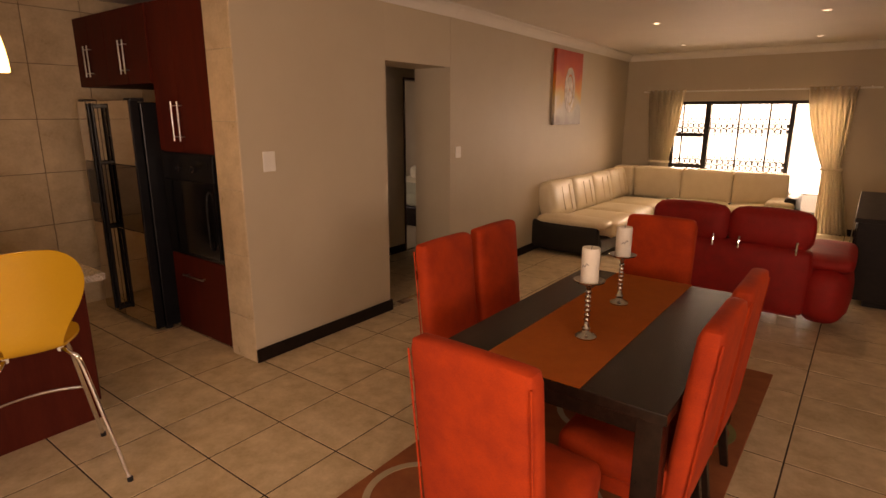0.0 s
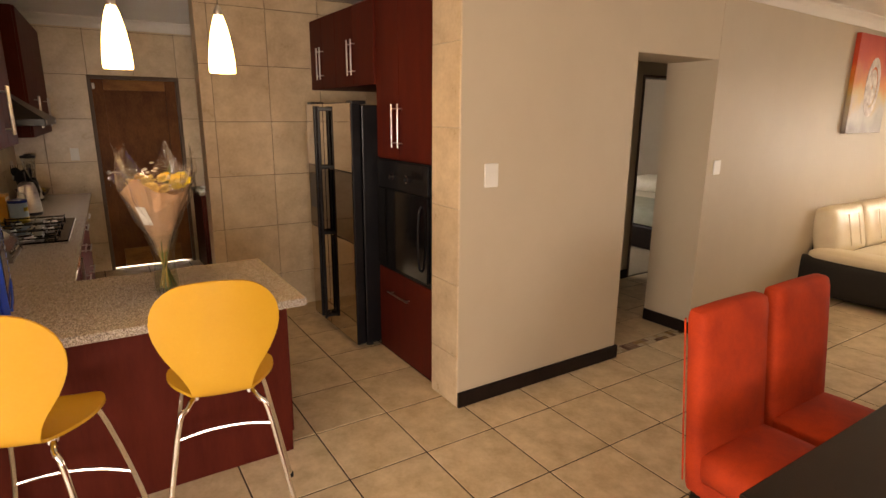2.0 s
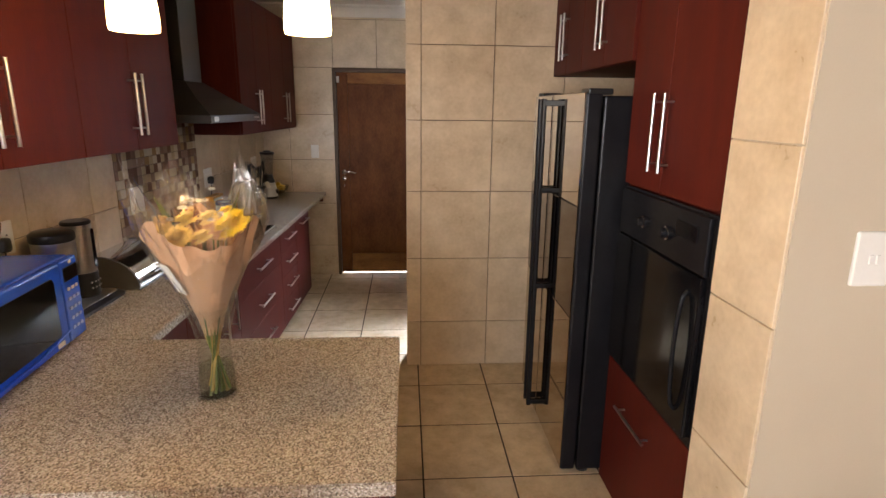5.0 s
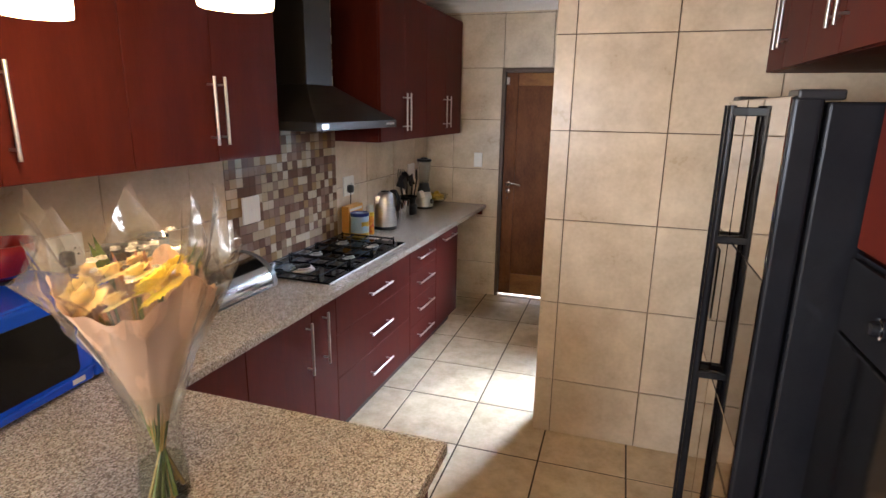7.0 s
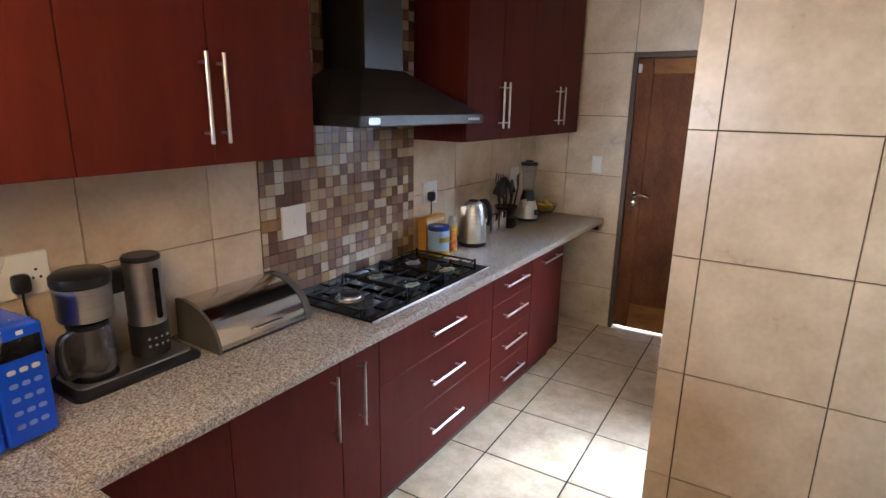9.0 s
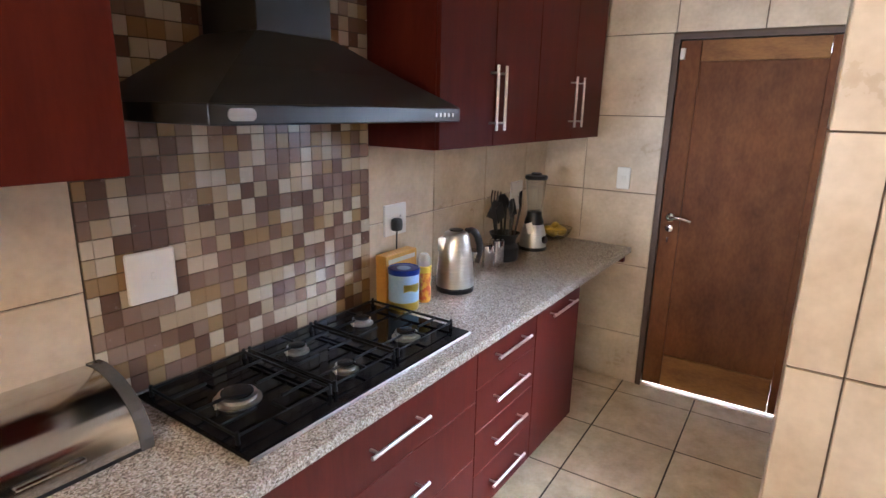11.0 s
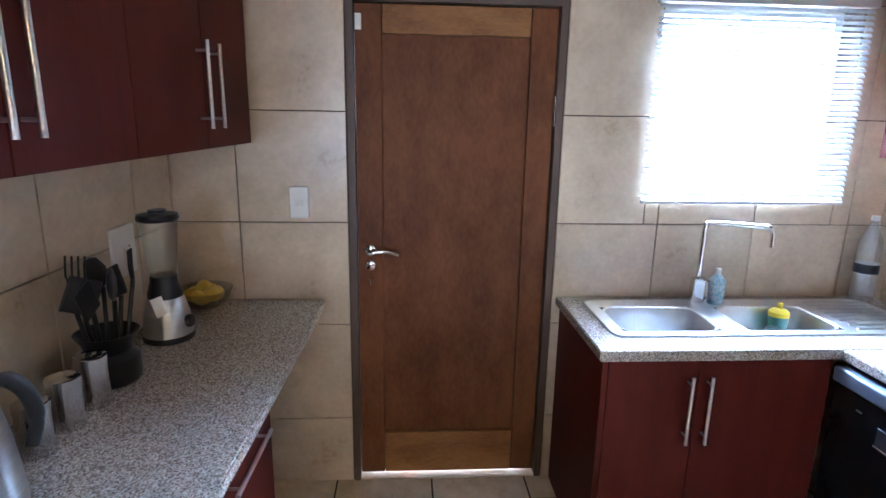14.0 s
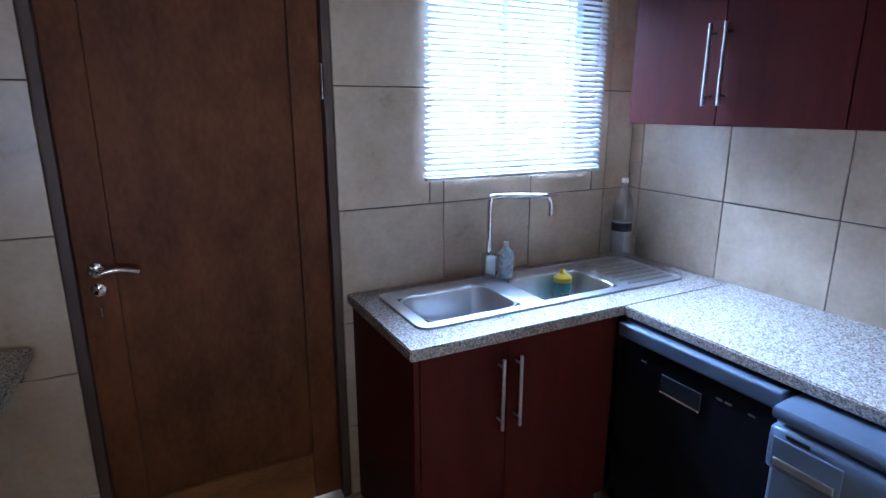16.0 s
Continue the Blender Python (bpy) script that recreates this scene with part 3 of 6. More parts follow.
part("control_panel", box(-3.90, -3.20, FY - 0.02, FY - 0.005, 1.24, 1.425, 0.004), BLACK_METAL, u)
for kx in (-3.66, -3.46):
    m = pose(kx, FY - 0.02, 1.325, 90)
    part("knob", lathe([(0.024, 0), (0.024, 0.008), (0.017, 0.012), (0.016, 0.026), (0.012, 0.03), (0, 0.03)], m=m), BLACK_METAL, u, "round black knob", True)
    part("knob_ring", lathe([(0.024, 0.0082), (0.0245, 0.0092), (0.021, 0.0105), (0.019, 0.0108)], m=m, cap=False), CHROME, u, "thin chrome ring", True)
part("display", box(-3.40, -3.26, FY - 0.023, FY - 0.0195, 1.335, 1.385), BLACK_GLASS, u)
for x0, x1, hx in ((-5.18, -4.91, -4.95), (-4.91, -4.62, -4.88), (-4.62, -4.28, -4.315), (-4.28, -3.932, -4.245)):
    u = unit("bridge_cabinet", x0, x1, 3.07, 2.40, 1.935, 2.50, "mahogany red cabinet above the fridge", out=-1)
    front(u, "door", x0, x1, 2.38, 1.935, 2.495, ((hx, 2.01), (hx, 2.26)), -1)

# fridge
u = thing("fridge", (-4.475, 2.6, 0.0), "tall black double-door fridge with dark mirrored panels", "fridge")
part("body", box(-4.85, -3.945, 2.285, 2.98, 0.03, 1.797, 0.008), BLACK_METAL, u)
for x0, x1, side in ((-4.85, -4.473, -1), (-4.467, -3.945, 1)):
    d = part("door", box(x0, x1, 2.205, 2.278, 0.03, 1.812, 0.012, 3), BLACK_METAL, u, "glossy black fridge door")
    for z0, z1, mt in ((1.333, 1.808, MIRROR_DOOR), (0.822, 1.327, SMOKED_PANEL), (0.045, 0.816, MIRROR_DOOR)):
        a, b = x0 + 0.003, x1 - 0.003
        part("panel", box(a, b, 2.2015, 2.2065, z0, z1, 0.002, 1), mt, d, "dark mirrored panel" if mt is MIRROR_DOOR else "smoked dark band")
    hx = x1 - 0.033 if side < 0 else x0 + 0.033
    bm = tube([(hx, 2.15, 0.11), (hx, 2.15, 1.79)], 0.0135, 10)
    for z in (0.13, 0.82, 1.335, 1.77):
        box(hx - 0.013, hx + 0.013, 2.15, 2.206, z - 0.014, z + 0.014, 0.003, 1, bm)
    part("handle", bm, BLACK_METAL, d, "full-height black bar handle", True)
    part("hinge_cover", box(x1 - 0.10 if side > 0 else x0, x1 if side > 0 else x0 + 0.10, 2.215, 2.32, 1.80, 1.826, 0.006), BLACK_PLASTIC, u)
d = part("dispenser", box(-4.81, -4.60, 2.198, 2.2005, 0.98, 1.26, 0.001, 1), BLACK_PLASTIC, u, "black water dispenser")
for px in (-4.82, -4.0):
    part("foot", lathe([(0.03, 0), (0.03, 0.02), (0.02, 0.029)], px, 2.33, 12), BLACK_PLASTIC, u)

# the scullery corner
u = thing("sink_cabinet", (-7.1, 2.07, 0), "mahogany red cabinet under the sink", "cabinet", "kitchen cabinets")
part("body", box(-7.395, -6.85, 1.675, 2.48, 0.10, 0.70, 0.001, 1), CAB, u)
part("end_panel", box(-7.395, -6.832, 1.655, 1.674, 0.0, 0.856, 0.001, 1), CAB, u)
part("top_rail", box(-6.868, -6.85, 1.675, 2.48, 0.701, 0.856), CAB, u)
for y0, y1, hy in ((1.675, 1.998, 1.963), (1.998, 2.48, 2.032)):
    d = part("door", box(-6.849, -6.83, y0 + 0.0015, y1 - 0.0015, 0.105, 0.853, 0.0015, 1), CAB, u)
    part("handle", bar_handle((-6.83, hy, 0.543), (-6.83, hy, 0.80), (1, 0, 0)), STEEL, d, "slim brushed steel bar handle", True)
part("plinth", box(-6.90, -6.88, 1.675, 2.48, 0, 0.099), CAB_DARK, u)
BOWLS = [(-7.24, -6.975, 1.775, 2.155), (-7.24, -6.975, 2.255, 2.625)]
worktop("sink_worktop", plate(-7.399, -6.805, 1.635, 3.07, BOWLS, 0.857, WT, XY), (-7.1, 2.3, 0.857), "speckled granite worktop round the sink")
worktop("north_worktop", plate(-6.803, -5.37, 2.485, 3.07, [], 0.857, WT, XY), (-6.1, 2.8, 0.857), "speckled granite worktop over the dishwasher")
for x0, x1, hx in ((-7.105, -6.715, -6.745), (-6.715, -6.30, -6.687), (-6.30, -5.86, -5.89), (-5.86, -5.40, -5.83)):
    u = unit("wall_cabinet", x0, x1, 3.065, 2.759, 1.53, UT, "mahogany red wall cabinet with a steel bar handle", out=-1)
    front(u, "door", x0, x1, 2.74, 1.53, UT - 0.002, ((hx, 1.597), (hx, 1.86)), -1)

# kitchen door
u = thing("door_1", (-7.45, 1.18, 0), "closed dark stained wooden door with a sunk panel", "door", kind="structure")
part("stile", box(-7.47, -7.43, 0.777, 0.884, 0.02, 2.075, 0.004), DOOR_WOOD, u)
part("stile", box(-7.47, -7.43, 1.476, 1.583, 0.02, 2.075, 0.004), DOOR_WOOD, u)
part("top_rail", box(-7.47, -7.43, 0.885, 1.475, 1.965, 2.075, 0.004), DOOR_RAIL, u)
part("bottom_rail", box(-7.47, -7.43, 0.885, 1.475, 0.02, 0.225, 0.004), DOOR_RAIL, u)
part("panel", box(-7.462, -7.446, 0.87, 1.49, 0.20, 1.99), DOOR_WOOD, u)
h = part("escutcheon", lathe([(0.024, 0), (0.024, 0.006), (0.020, 0.009), (0, 0.009)], m=pose(-7.43, 0.83, 1.092, 0, 90)), CHROME, u, "round chrome rose", True)
part("lever", tube(arc([(-7.43, 0.83, 1.092), (-7.385, 0.83, 1.092), (-7.378, 0.845, 1.094), (-7.378, 0.895, 1.098), (-7.382, 0.95, 1.084)]), [0.009] * 6 + [0.010] * 13 + [0.008] * 6, 10), CHROME, h, "curved chrome lever", True)
part("keyhole_rose", lathe([(0.022, 0), (0.022, 0.005), (0.018, 0.008), (0, 0.008)], m=pose(-7.43, 0.83, 1.027, 0, 90)), CHROME, u, "", True)
part("key", box(-7.428, -7.40, 0.827, 0.833, 0.945, 0.975, 0.001, 1), SILVER, u)
part("hinge", lathe([(0.008, 1.62), (0.008, 1.74)], -7.424, 1.589, 10), SILVER, u)
part("catch", box(-7.43, -7.41, 0.78, 0.805, 1.975, 2.035, 0.003), SWITCH, u, "small white catch")
solo("door_frame_1", plate(0.748, 1.611, 0.0, 2.104, [(0.774, 1.586, -0.1, 2.079)], -7.50, -7.398, YZ), STEEL_FRAME, (-7.45, 1.18, 0), "brown painted steel door frame", "door frame", kind="structure")
# added behind the leaf, unseen, to keep the backdrop's glow out of the gaps
solo("door_stop", plate(0.75, 1.609, 0.0, 2.103, [(0.80, 1.56, -0.1, 2.05)], -7.56, -7.501, YZ), STEEL_FRAME, (-7.53, 1.18, 0), "unseen brown strip added behind the door to block leaking light", "door frame", kind="structure")
solo("door_threshold", box(-7.7, -7.40, 0.76, 1.60, -0.006, 0.006, 0.002), FLOOR_TILE, (-7.5, 1.18, 0), "pale worn door sill", "threshold", kind="structure")
solo("yard_ground", box(-14, -7.62, -3, 8, -0.3, -0.01), material("pale_yard_paving", (0.45, 0.42, 0.38), rough=0.9, scale=6, bump=0.3), (-10, 2, 0), "pale sunlit yard paving outside", "ground", kind="structure")

# ---- dining and lounge ----
def dining_chair(name, m, group="chairs round the table"):
    """A fully upholstered high-back chair facing +y, its seat's middle over the origin."""
    c = thing(name, (0, 0, 0), "orange-red suede high-back dining chair with dark legs", "chair", group)
    w = 0.225
    part("seat", soft_box(-w, w, -0.20, 0.24, 0.36, 0.49, 0.035, 0.018), SUEDE, c, "", True)
    part("seat_skirt", box(-w + 0.006, w - 0.006, -0.20, 0.232, 0.30, 0.37, 0.01), SUEDE, c)
    lean = Matrix(((1, 0, 0, 0), (0, 1, -0.10, -0.18), (0, 0, 1, 0), (0, 0, 0, 1)))
    part("backrest", soft_box(-w, w, -0.035, 0.05, 0.30, 1.035, 0.028, 0.008, 7, m=lean), SUEDE, c, "", True)
    for x in (-w + 0.002, w - 0.002):
        part("piping", tube([lean @ Vector((x, -0.034, z)) for z in (0.34, 0.6, 0.85, 0.995)], 0.004, 6), SUEDE, c, "", True)
    for x, y, k in ((-w + 0.03, 0.20, 0), (w - 0.03, 0.20, 0), (-w + 0.03, -0.19, -0.05), (w - 0.03, -0.19, -0.05)):
        part("leg", loft([round_rect(x, y + k, 0.034, 0.034, 0.004, 0.0), round_rect(x, y, 0.046, 0.046, 0.005, 0.31)]), TABLE_WOOD, c, "dark tapered wooden leg")
    c.matrix_world = m
    return c


first = dining_chair("dining_chair", pose(-0.435, 1.80, 0, 0, 0, -2))
for x, y, a in ((-1.16, 2.70, -90), (-1.16, 3.22, -90), (-0.19, 2.34, 90), (-0.19, 2.87, 90), (-0.66, 3.86, 180)):
    copy_thing(first, pose(x, y, 0, 0, 0, a))

t = thing("dining_table", (-0.475, 2.78, 0), "dark wenge wooden dining table with square legs", "table")
part("tabletop", box(-0.955, 0.005, 2.0, 3.56, 0.715, 0.758, 0.004), TABLE_WOOD, t)
for y0, y1 in ((2.05, 2.075), (3.485, 3.51)):
    part("apron", box(-0.85, -0.10, y0, y1, 0.63, 0.714, 0.002, 1), TABLE_WOOD, t)
for x0, x1 in ((-0.905, -0.88), (-0.07, -0.045)):
    part("apron", box(x0, x1, 2.10, 3.46, 0.63, 0.714, 0.002, 1), TABLE_WOOD, t)
for x in (-0.895, -0.055):
    for y in (2.06, 3.50):
        part("leg", box(x - 0.045, x + 0.045, y - 0.045, y + 0.045, 0, 0.714, 0.004), TABLE_WOOD, t)
bm = bmesh.new()
rows = [(1.998, 0.7605), (2.002, 0.7615), (2.4, 0.7612), (2.9, 0.7616), (3.4, 0.7612), (3.555, 0.7615), (3.563, 0.7605)]
top = [[bm.verts.new((x, y, z + dz)) for x in (-0.735, -0.52, -0.30)] for y, z in rows for dz in (0.0,)]
for a, b in zip(top, top[1:]):
    for k in range(2):
        bm.faces.new((a[k], a[k + 1], b[k + 1], b[k]))
bmesh.ops.solidify(bm, geom=bm.faces[:], thickness=-0.002)
solo("table_runner", bm, RUNNER, (-0.52, 2.78, 0.759), "orange woven table runner down the middle of the table", "table runner")


def candle_stand(m):
    c = thing("candle_holder", (0, 0, 0), "silver candlestick with a dish, on the runner", "candle holder", "pair of candlesticks")
    prof = [(0.046, 0), (0.047, 0.006), (0.038, 0.014), (0.022, 0.022), (0.016, 0.032), (0.020, 0.042), (0.013, 0.052), (0.010, 0.07)]
    for k in range(7):
        z = 0.078 + k * 0.021
        prof += [(0.0085, z - 0.006), (0.0135, z), (0.0135, z + 0.006), (0.0085, z + 0.012)]
    prof += [(0.011, 0.228), (0.018, 0.238), (0.03, 0.246)]
    part("stem", lathe(prof + [(0, 0.246)], seg=24), SILVER, c, "", True)
    part("dish", lathe([(0.0, 0.246), (0.045, 0.247), (0.066, 0.256), (0.068, 0.262), (0.064, 0.259), (0.044, 0.251), (0, 0.251)], seg=32), SILVER, c, "shallow silver drip dish", True)
    k = part("candle", lathe([(0.037, 0.251), (0.038, 0.256), (0.0385, 0.395), (0.0365, 0.404), (0.030, 0.402), (0.012, 0.394), (0, 0.393)], seg=32), WAX, c, "thick white pillar candle", True)
    part("wick", tube([(0, 0, 0.393), (0.001, 0, 0.403), (0.004, 0, 0.41)], 0.0012, 6), BLACK_PLASTIC, k)
    part("motif", tube(arc([(0.0386 * math.cos(a), 0.0386 * math.sin(a), 0.32 + h) for a, h in ((-2.2, 0.0), (-2.0, 0.012), (-1.8, 0.004), (-1.6, 0.02), (-1.35, 0.014))]), 0.0012, 5), BLACK_PLASTIC, k, "thin dark painted motif")
    c.matrix_world = m
    return c


cs = candle_stand(pose(-0.475, 2.46, 0.763))
copy_thing(cs, pose(-0.52, 2.99, 0.763, 0, 0, 40))

RUG = material("rust_rug_pile", (0.34, 0.115, 0.045), (0.25, 0.075, 0.03), rough=0.95, scale=9, fine=400, bump=0.5)
RUG_CREAM = material("cream_rug_pile", (0.50, 0.40, 0.27), rough=0.95, scale=9, fine=400, bump=0.5)
RUG_OLIVE = material("olive_rug_pile", (0.20, 0.19, 0.07), rough=0.95, scale=9, fine=400, bump=0.5)
u = thing("rug", (-0.5, 2.8, 0), "rust brown rug with cream and olive rings under the table", "rug")
part("carpet", box(-1.31, 0.10, 1.42, 4.35, 0.001, 0.012, 0.004), RUG, u)
for x, y, r, mt in ((-1.0, 1.95, 0.27, RUG_CREAM), (-0.93, 2.5, 0.18, RUG_OLIVE), (-0.2, 2.6, 0.24, RUG_CREAM), (-0.6, 3.2, 0.3, RUG_CREAM), (-0.15, 3.35, 0.2, RUG_OLIVE), (-0.2, 1.8, 0.22, RUG_OLIVE)):
    part("ring", lathe([(r, 0.0121), (r, 0.0145), (r - 0.035, 0.0145), (r - 0.035, 0.0121), (r, 0.0121)], x, y, 40, cap=False), mt, u)


def bar_stool(m):
    """A shell stool whose sitter faces -x, standing on the origin."""
    c = thing("bar_stool", (0, 0, 0), "yellow moulded shell bar stool on chrome legs", "bar stool", "stools at the counter")
    line = [(0.235, 1.150, 0.02), (0.233, 1.142, 0.105), (0.230, 1.115, 0.165), (0.224, 1.07, 0.205), (0.216, 1.01, 0.222), (0.208, 0.95, 0.214), (0.200, 0.89, 0.182), (0.194, 0.84, 0.142), (0.188, 0.80, 0.117), (0.176, 0.768, 0.108), (0.155, 0.745, 0.106), (0.125, 0.735, 0.120), (0.085, 0.732, 0.150), (0.03, 0.733, 0.188), (-0.03, 0.737, 0.208), (-0.09, 0.741, 0.205), (-0.145, 0.740, 0.175), (-0.175, 0.735, 0.13), (-0.19, 0.728, 0.05)]
    line = [(x, z - 0.03 * min(1.0, max(0.0, (0.98 - z) / 0.2)) + 0.022 * max(0.0, (z - 0.8) / 0.35), 0.97 * w) for x, z, w in line]
    pts = arc([(x, 0, z) for x, z, w in line], 2)
    wid = [v.x for v in arc([(w, 0, 0) for x, z, w in line], 2)]
    bm = bmesh.new()
    grid = []
    for n, (p, w) in enumerate(zip(pts, wid)):
        s = n / (len(pts) - 1)
        dish = 0.020 if s > 0.55 else 0.035
        row = []
        for k in range(13):
            v = -1 + k / 6
            lift = dish * v * v * (w / 0.22) ** 2
            row.append(bm.verts.new((p.x - (lift if s < 0.5 else 0), v * w, p.z + (lift if s > 0.55 else 0))))
        grid.append(row)
    for a, b in zip(grid, grid[1:]):
        for k in range(12):
            bm.faces.new((a[k], a[k + 1], b[k + 1], b[k]))
    bmesh.ops.recalc_face_normals(bm, faces=bm.faces)
    bmesh.ops.solidify(bm, geom=bm.faces[:], thickness=0.011)
    part("shell", bm, YELLOW, c, "glossy yellow seat and back in one piece", True)
    for sx in (1, -1):
        for sy in (1, -1):
            knee = (0.165, 0.13) if sx > 0 else (-0.13, 0.13)
            part("leg", tube(arc([(sx * 0.03, sy * 0.075, 0.684), (sx * 0.10, sy * 0.10, 0.684), (knee[0], sy * knee[1], 0.667), (knee[0] + sx * 0.02, sy * 0.155, 0.63), (sx * 0.215, sy * 0.205, 0.36), (sx * 0.262, sy * 0.265, 0.012)], 5), 0.0105, 10), CHROME, c, "bent chrome tube leg", True)
            part("foot_cap", lathe([(0.0135, 0), (0.0135, 0.02), (0.011, 0.024)], sx * 0.262, sy * 0.266, 12), BLACK_PLASTIC, c)
            part("clip", box(sx * 0.10 - 0.016, sx * 0.10 + 0.016, sy * 0.10 - 0.012, sy * 0.10 + 0.012, 0.672, 0.698, 0.004), SWITCH, c, "white plastic clip")
    part("footrest", tube(arc([(-0.22, -0.212, 0.33), (-0.235, -0.10, 0.345), (-0.24, 0, 0.348), (-0.235, 0.10, 0.345), (-0.22, 0.212, 0.33)]), 0.008, 8), CHROME, c, "", True)
    c.matrix_world = m
    return c


bs = bar_stool(pose(-2.505, 0.995, 0, 0, 0, -10))
copy_thing(bs, pose(-2.49, 0.375, 0, 0, 0, -20))


def pendant(m):
    c = thing("pendant_lamp", (0, 0, 0), "lit cream glass pendant lamp on a thin cord", "lamp", "pendants over the counter")
    part("shade", lathe([(0.056, 0.0), (0.058, 0.012), (0.057, 0.05), (0.051, 0.11), (0.041, 0.17), (0.029, 0.22), (0.018, 0.25), (0.016, 0.25), (0.027, 0.218), (0.039, 0.17), (0.049, 0.11), (0.054, 0.05), (0.0545, 0.004)], seg=32), SHADE, c, "glowing cream glass shade", True)
    part("cap", lathe([(0.02, 0.249), (0.021, 0.262), (0.012, 0.285), (0.004, 0.295), (0, 0.295)], seg=20), STEEL, c, "steel cap", True)
    part("cord", tube([(0, 0, 0.294), (0, 0, CEIL - 1.915 - 0.02)], 0.0022, 6), BLACK_PLASTIC, c)
    part("ceiling_rose", lathe([(0.05, CEIL - 1.9375), (0.05, CEIL - 1.92), (0.045, CEIL - 1.916)], seg=24), STEEL, c)
    c.matrix_world = m
    return c


for y, fresh in ((0.80, True), (1.22, False)):
    pl = pendant(pose(-3.115, y, 1.915)) if fresh else copy_thing(pl, pose(-3.115, y, 1.915))
    lamp("pendant_bulb", "POINT", (-3.115, y, 1.917), (-3.115, y, 0), 9, (1.0, 0.60, 0.24), (0.035, 0.035))

# ---- kitchen fittings ----
TEXT = material("pale_print", (0.6, 0.6, 0.6), rough=0.5)
# cooker hood
hx0, hx1, hc = -1.99, -1.09, -1.54
u = thing("cooker_hood", (hc, 0.25, 1.65), "black pyramid cooker hood on the mosaic wall", "cooker hood", turn=H)
part("rim", box(hx0, hx1, 0.012, 0.50, 1.648, 1.692, 0.004), HOOD_BLACK, u)
ring = lambda x0, x1, y1, z: [Vector((x0, 0.012, z)), Vector((x1, 0.012, z)), Vector((x1, y1, z)), Vector((x0, y1, z))]
part("canopy", loft([ring(hx0 + 0.003, hx1 - 0.003, 0.497, 1.6925), ring(hc - 0.30, hc + 0.30, 0.375, 1.778), ring(hc - 0.135, hc + 0.135, 0.255, 1.875)]), HOOD_BLACK, u)
part("chimney", box(hc - 0.13, hc + 0.13, 0.012, 0.25, 1.8755, 2.66, 0.003), HOOD_BLACK, u)
part("badge", loft([[Vector((p.x, 0.5005 + d, p.y + 1.67)) for p in round_rect(-1.165, 0, 0.068, 0.026, 0.012, 0)] for d in (0, 0.003)]), STEEL, u, "small steel badge")
for k in range(5):
    part("button", box(-1.945 + 0.022 * k, -1.935 + 0.022 * k, 0.5003, 0.504, 1.664, 1.676, 0.001, 1), STEEL, u, "tiny steel button")

# gas hob
u = thing("gas_hob", (-1.58, 0.28, WT), "black glass five-burner gas hob let into the worktop", "hob", turn=H)
part("plate", box(-2.055, -1.105, 0.035, 0.525, WT + 0.001, WT + 0.012, 0.005), HOB_GLASS, u)
part("front_trim", box(-2.055, -1.105, 0.5255, 0.531, WT + 0.001, WT + 0.011, 0.002, 1), STEEL, u, "thin steel front edge")
for bx, by, r in ((-1.255, 0.275, 0.052), (-1.56, 0.165, 0.032), (-1.56, 0.385, 0.032), (-1.87, 0.165, 0.034), (-1.87, 0.375, 0.040)):
    b = part("burner", lathe([(r * 1.25, WT + 0.012), (r * 1.25, WT + 0.016), (r * 1.0, WT + 0.020), (r * 0.95, WT + 0.027), (r * 1.02, WT + 0.029), (r * 1.02, WT + 0.031), (r * 0.80, WT + 0.032)], bx, by, 28), STEEL, u, "steel gas burner ring", True)
    part("burner_cap", lathe([(r * 0.70, WT + 0.0322), (r * 0.84, WT + 0.034), (r * 0.84, WT + 0.037), (r * 0.74, WT + 0.039), (0, WT + 0.040)], bx, by, 28), BLACK_METAL, b, "glossy black burner cap", True)
    part("spark_plug", lathe([(0.003, WT + 0.012), (0.003, WT + 0.036), (0, WT + 0.037)], bx + r * 1.3, by, 8), SWITCH, b)
for x0, x1 in ((-1.43, -1.12), (-1.71, -1.44), (-2.04, -1.72)):
    zt = WT + 0.034
    ps = part("pan_support", tube([(x0 + 0.006, 0.075, zt), (x1 - 0.006, 0.075, zt), (x1 - 0.006, 0.455, zt), (x0 + 0.006, 0.455, zt)], 0.0050, 6, closed=True), BLACK_IRON, u, "black iron pan support")
    for y in (0.165, 0.275, 0.385):
        for e0, e1 in ((x0 + 0.006, x0 + 0.115), (x1 - 0.115, x1 - 0.006)):
            part("bar", box(e0, e1, y - 0.004, y + 0.004, zt - 0.004, zt + 0.004, 0.002, 1), BLACK_IRON, ps)
    for e0, e1 in ((0.075, 0.135), (0.395, 0.455)):
        part("bar", box((x0 + x1) / 2 - 0.004, (x0 + x1) / 2 + 0.004, e0, e1, zt - 0.004, zt + 0.004, 0.002, 1), BLACK_IRON, ps)
    for x in (x0 + 0.006, x1 - 0.006):
        for y in (0.075, 0.455):
            part("foot", tube([(x, y, WT + 0.0122), (x, y, zt + 0.011)], [0.007, 0.005], 6), BLACK_IRON, ps)

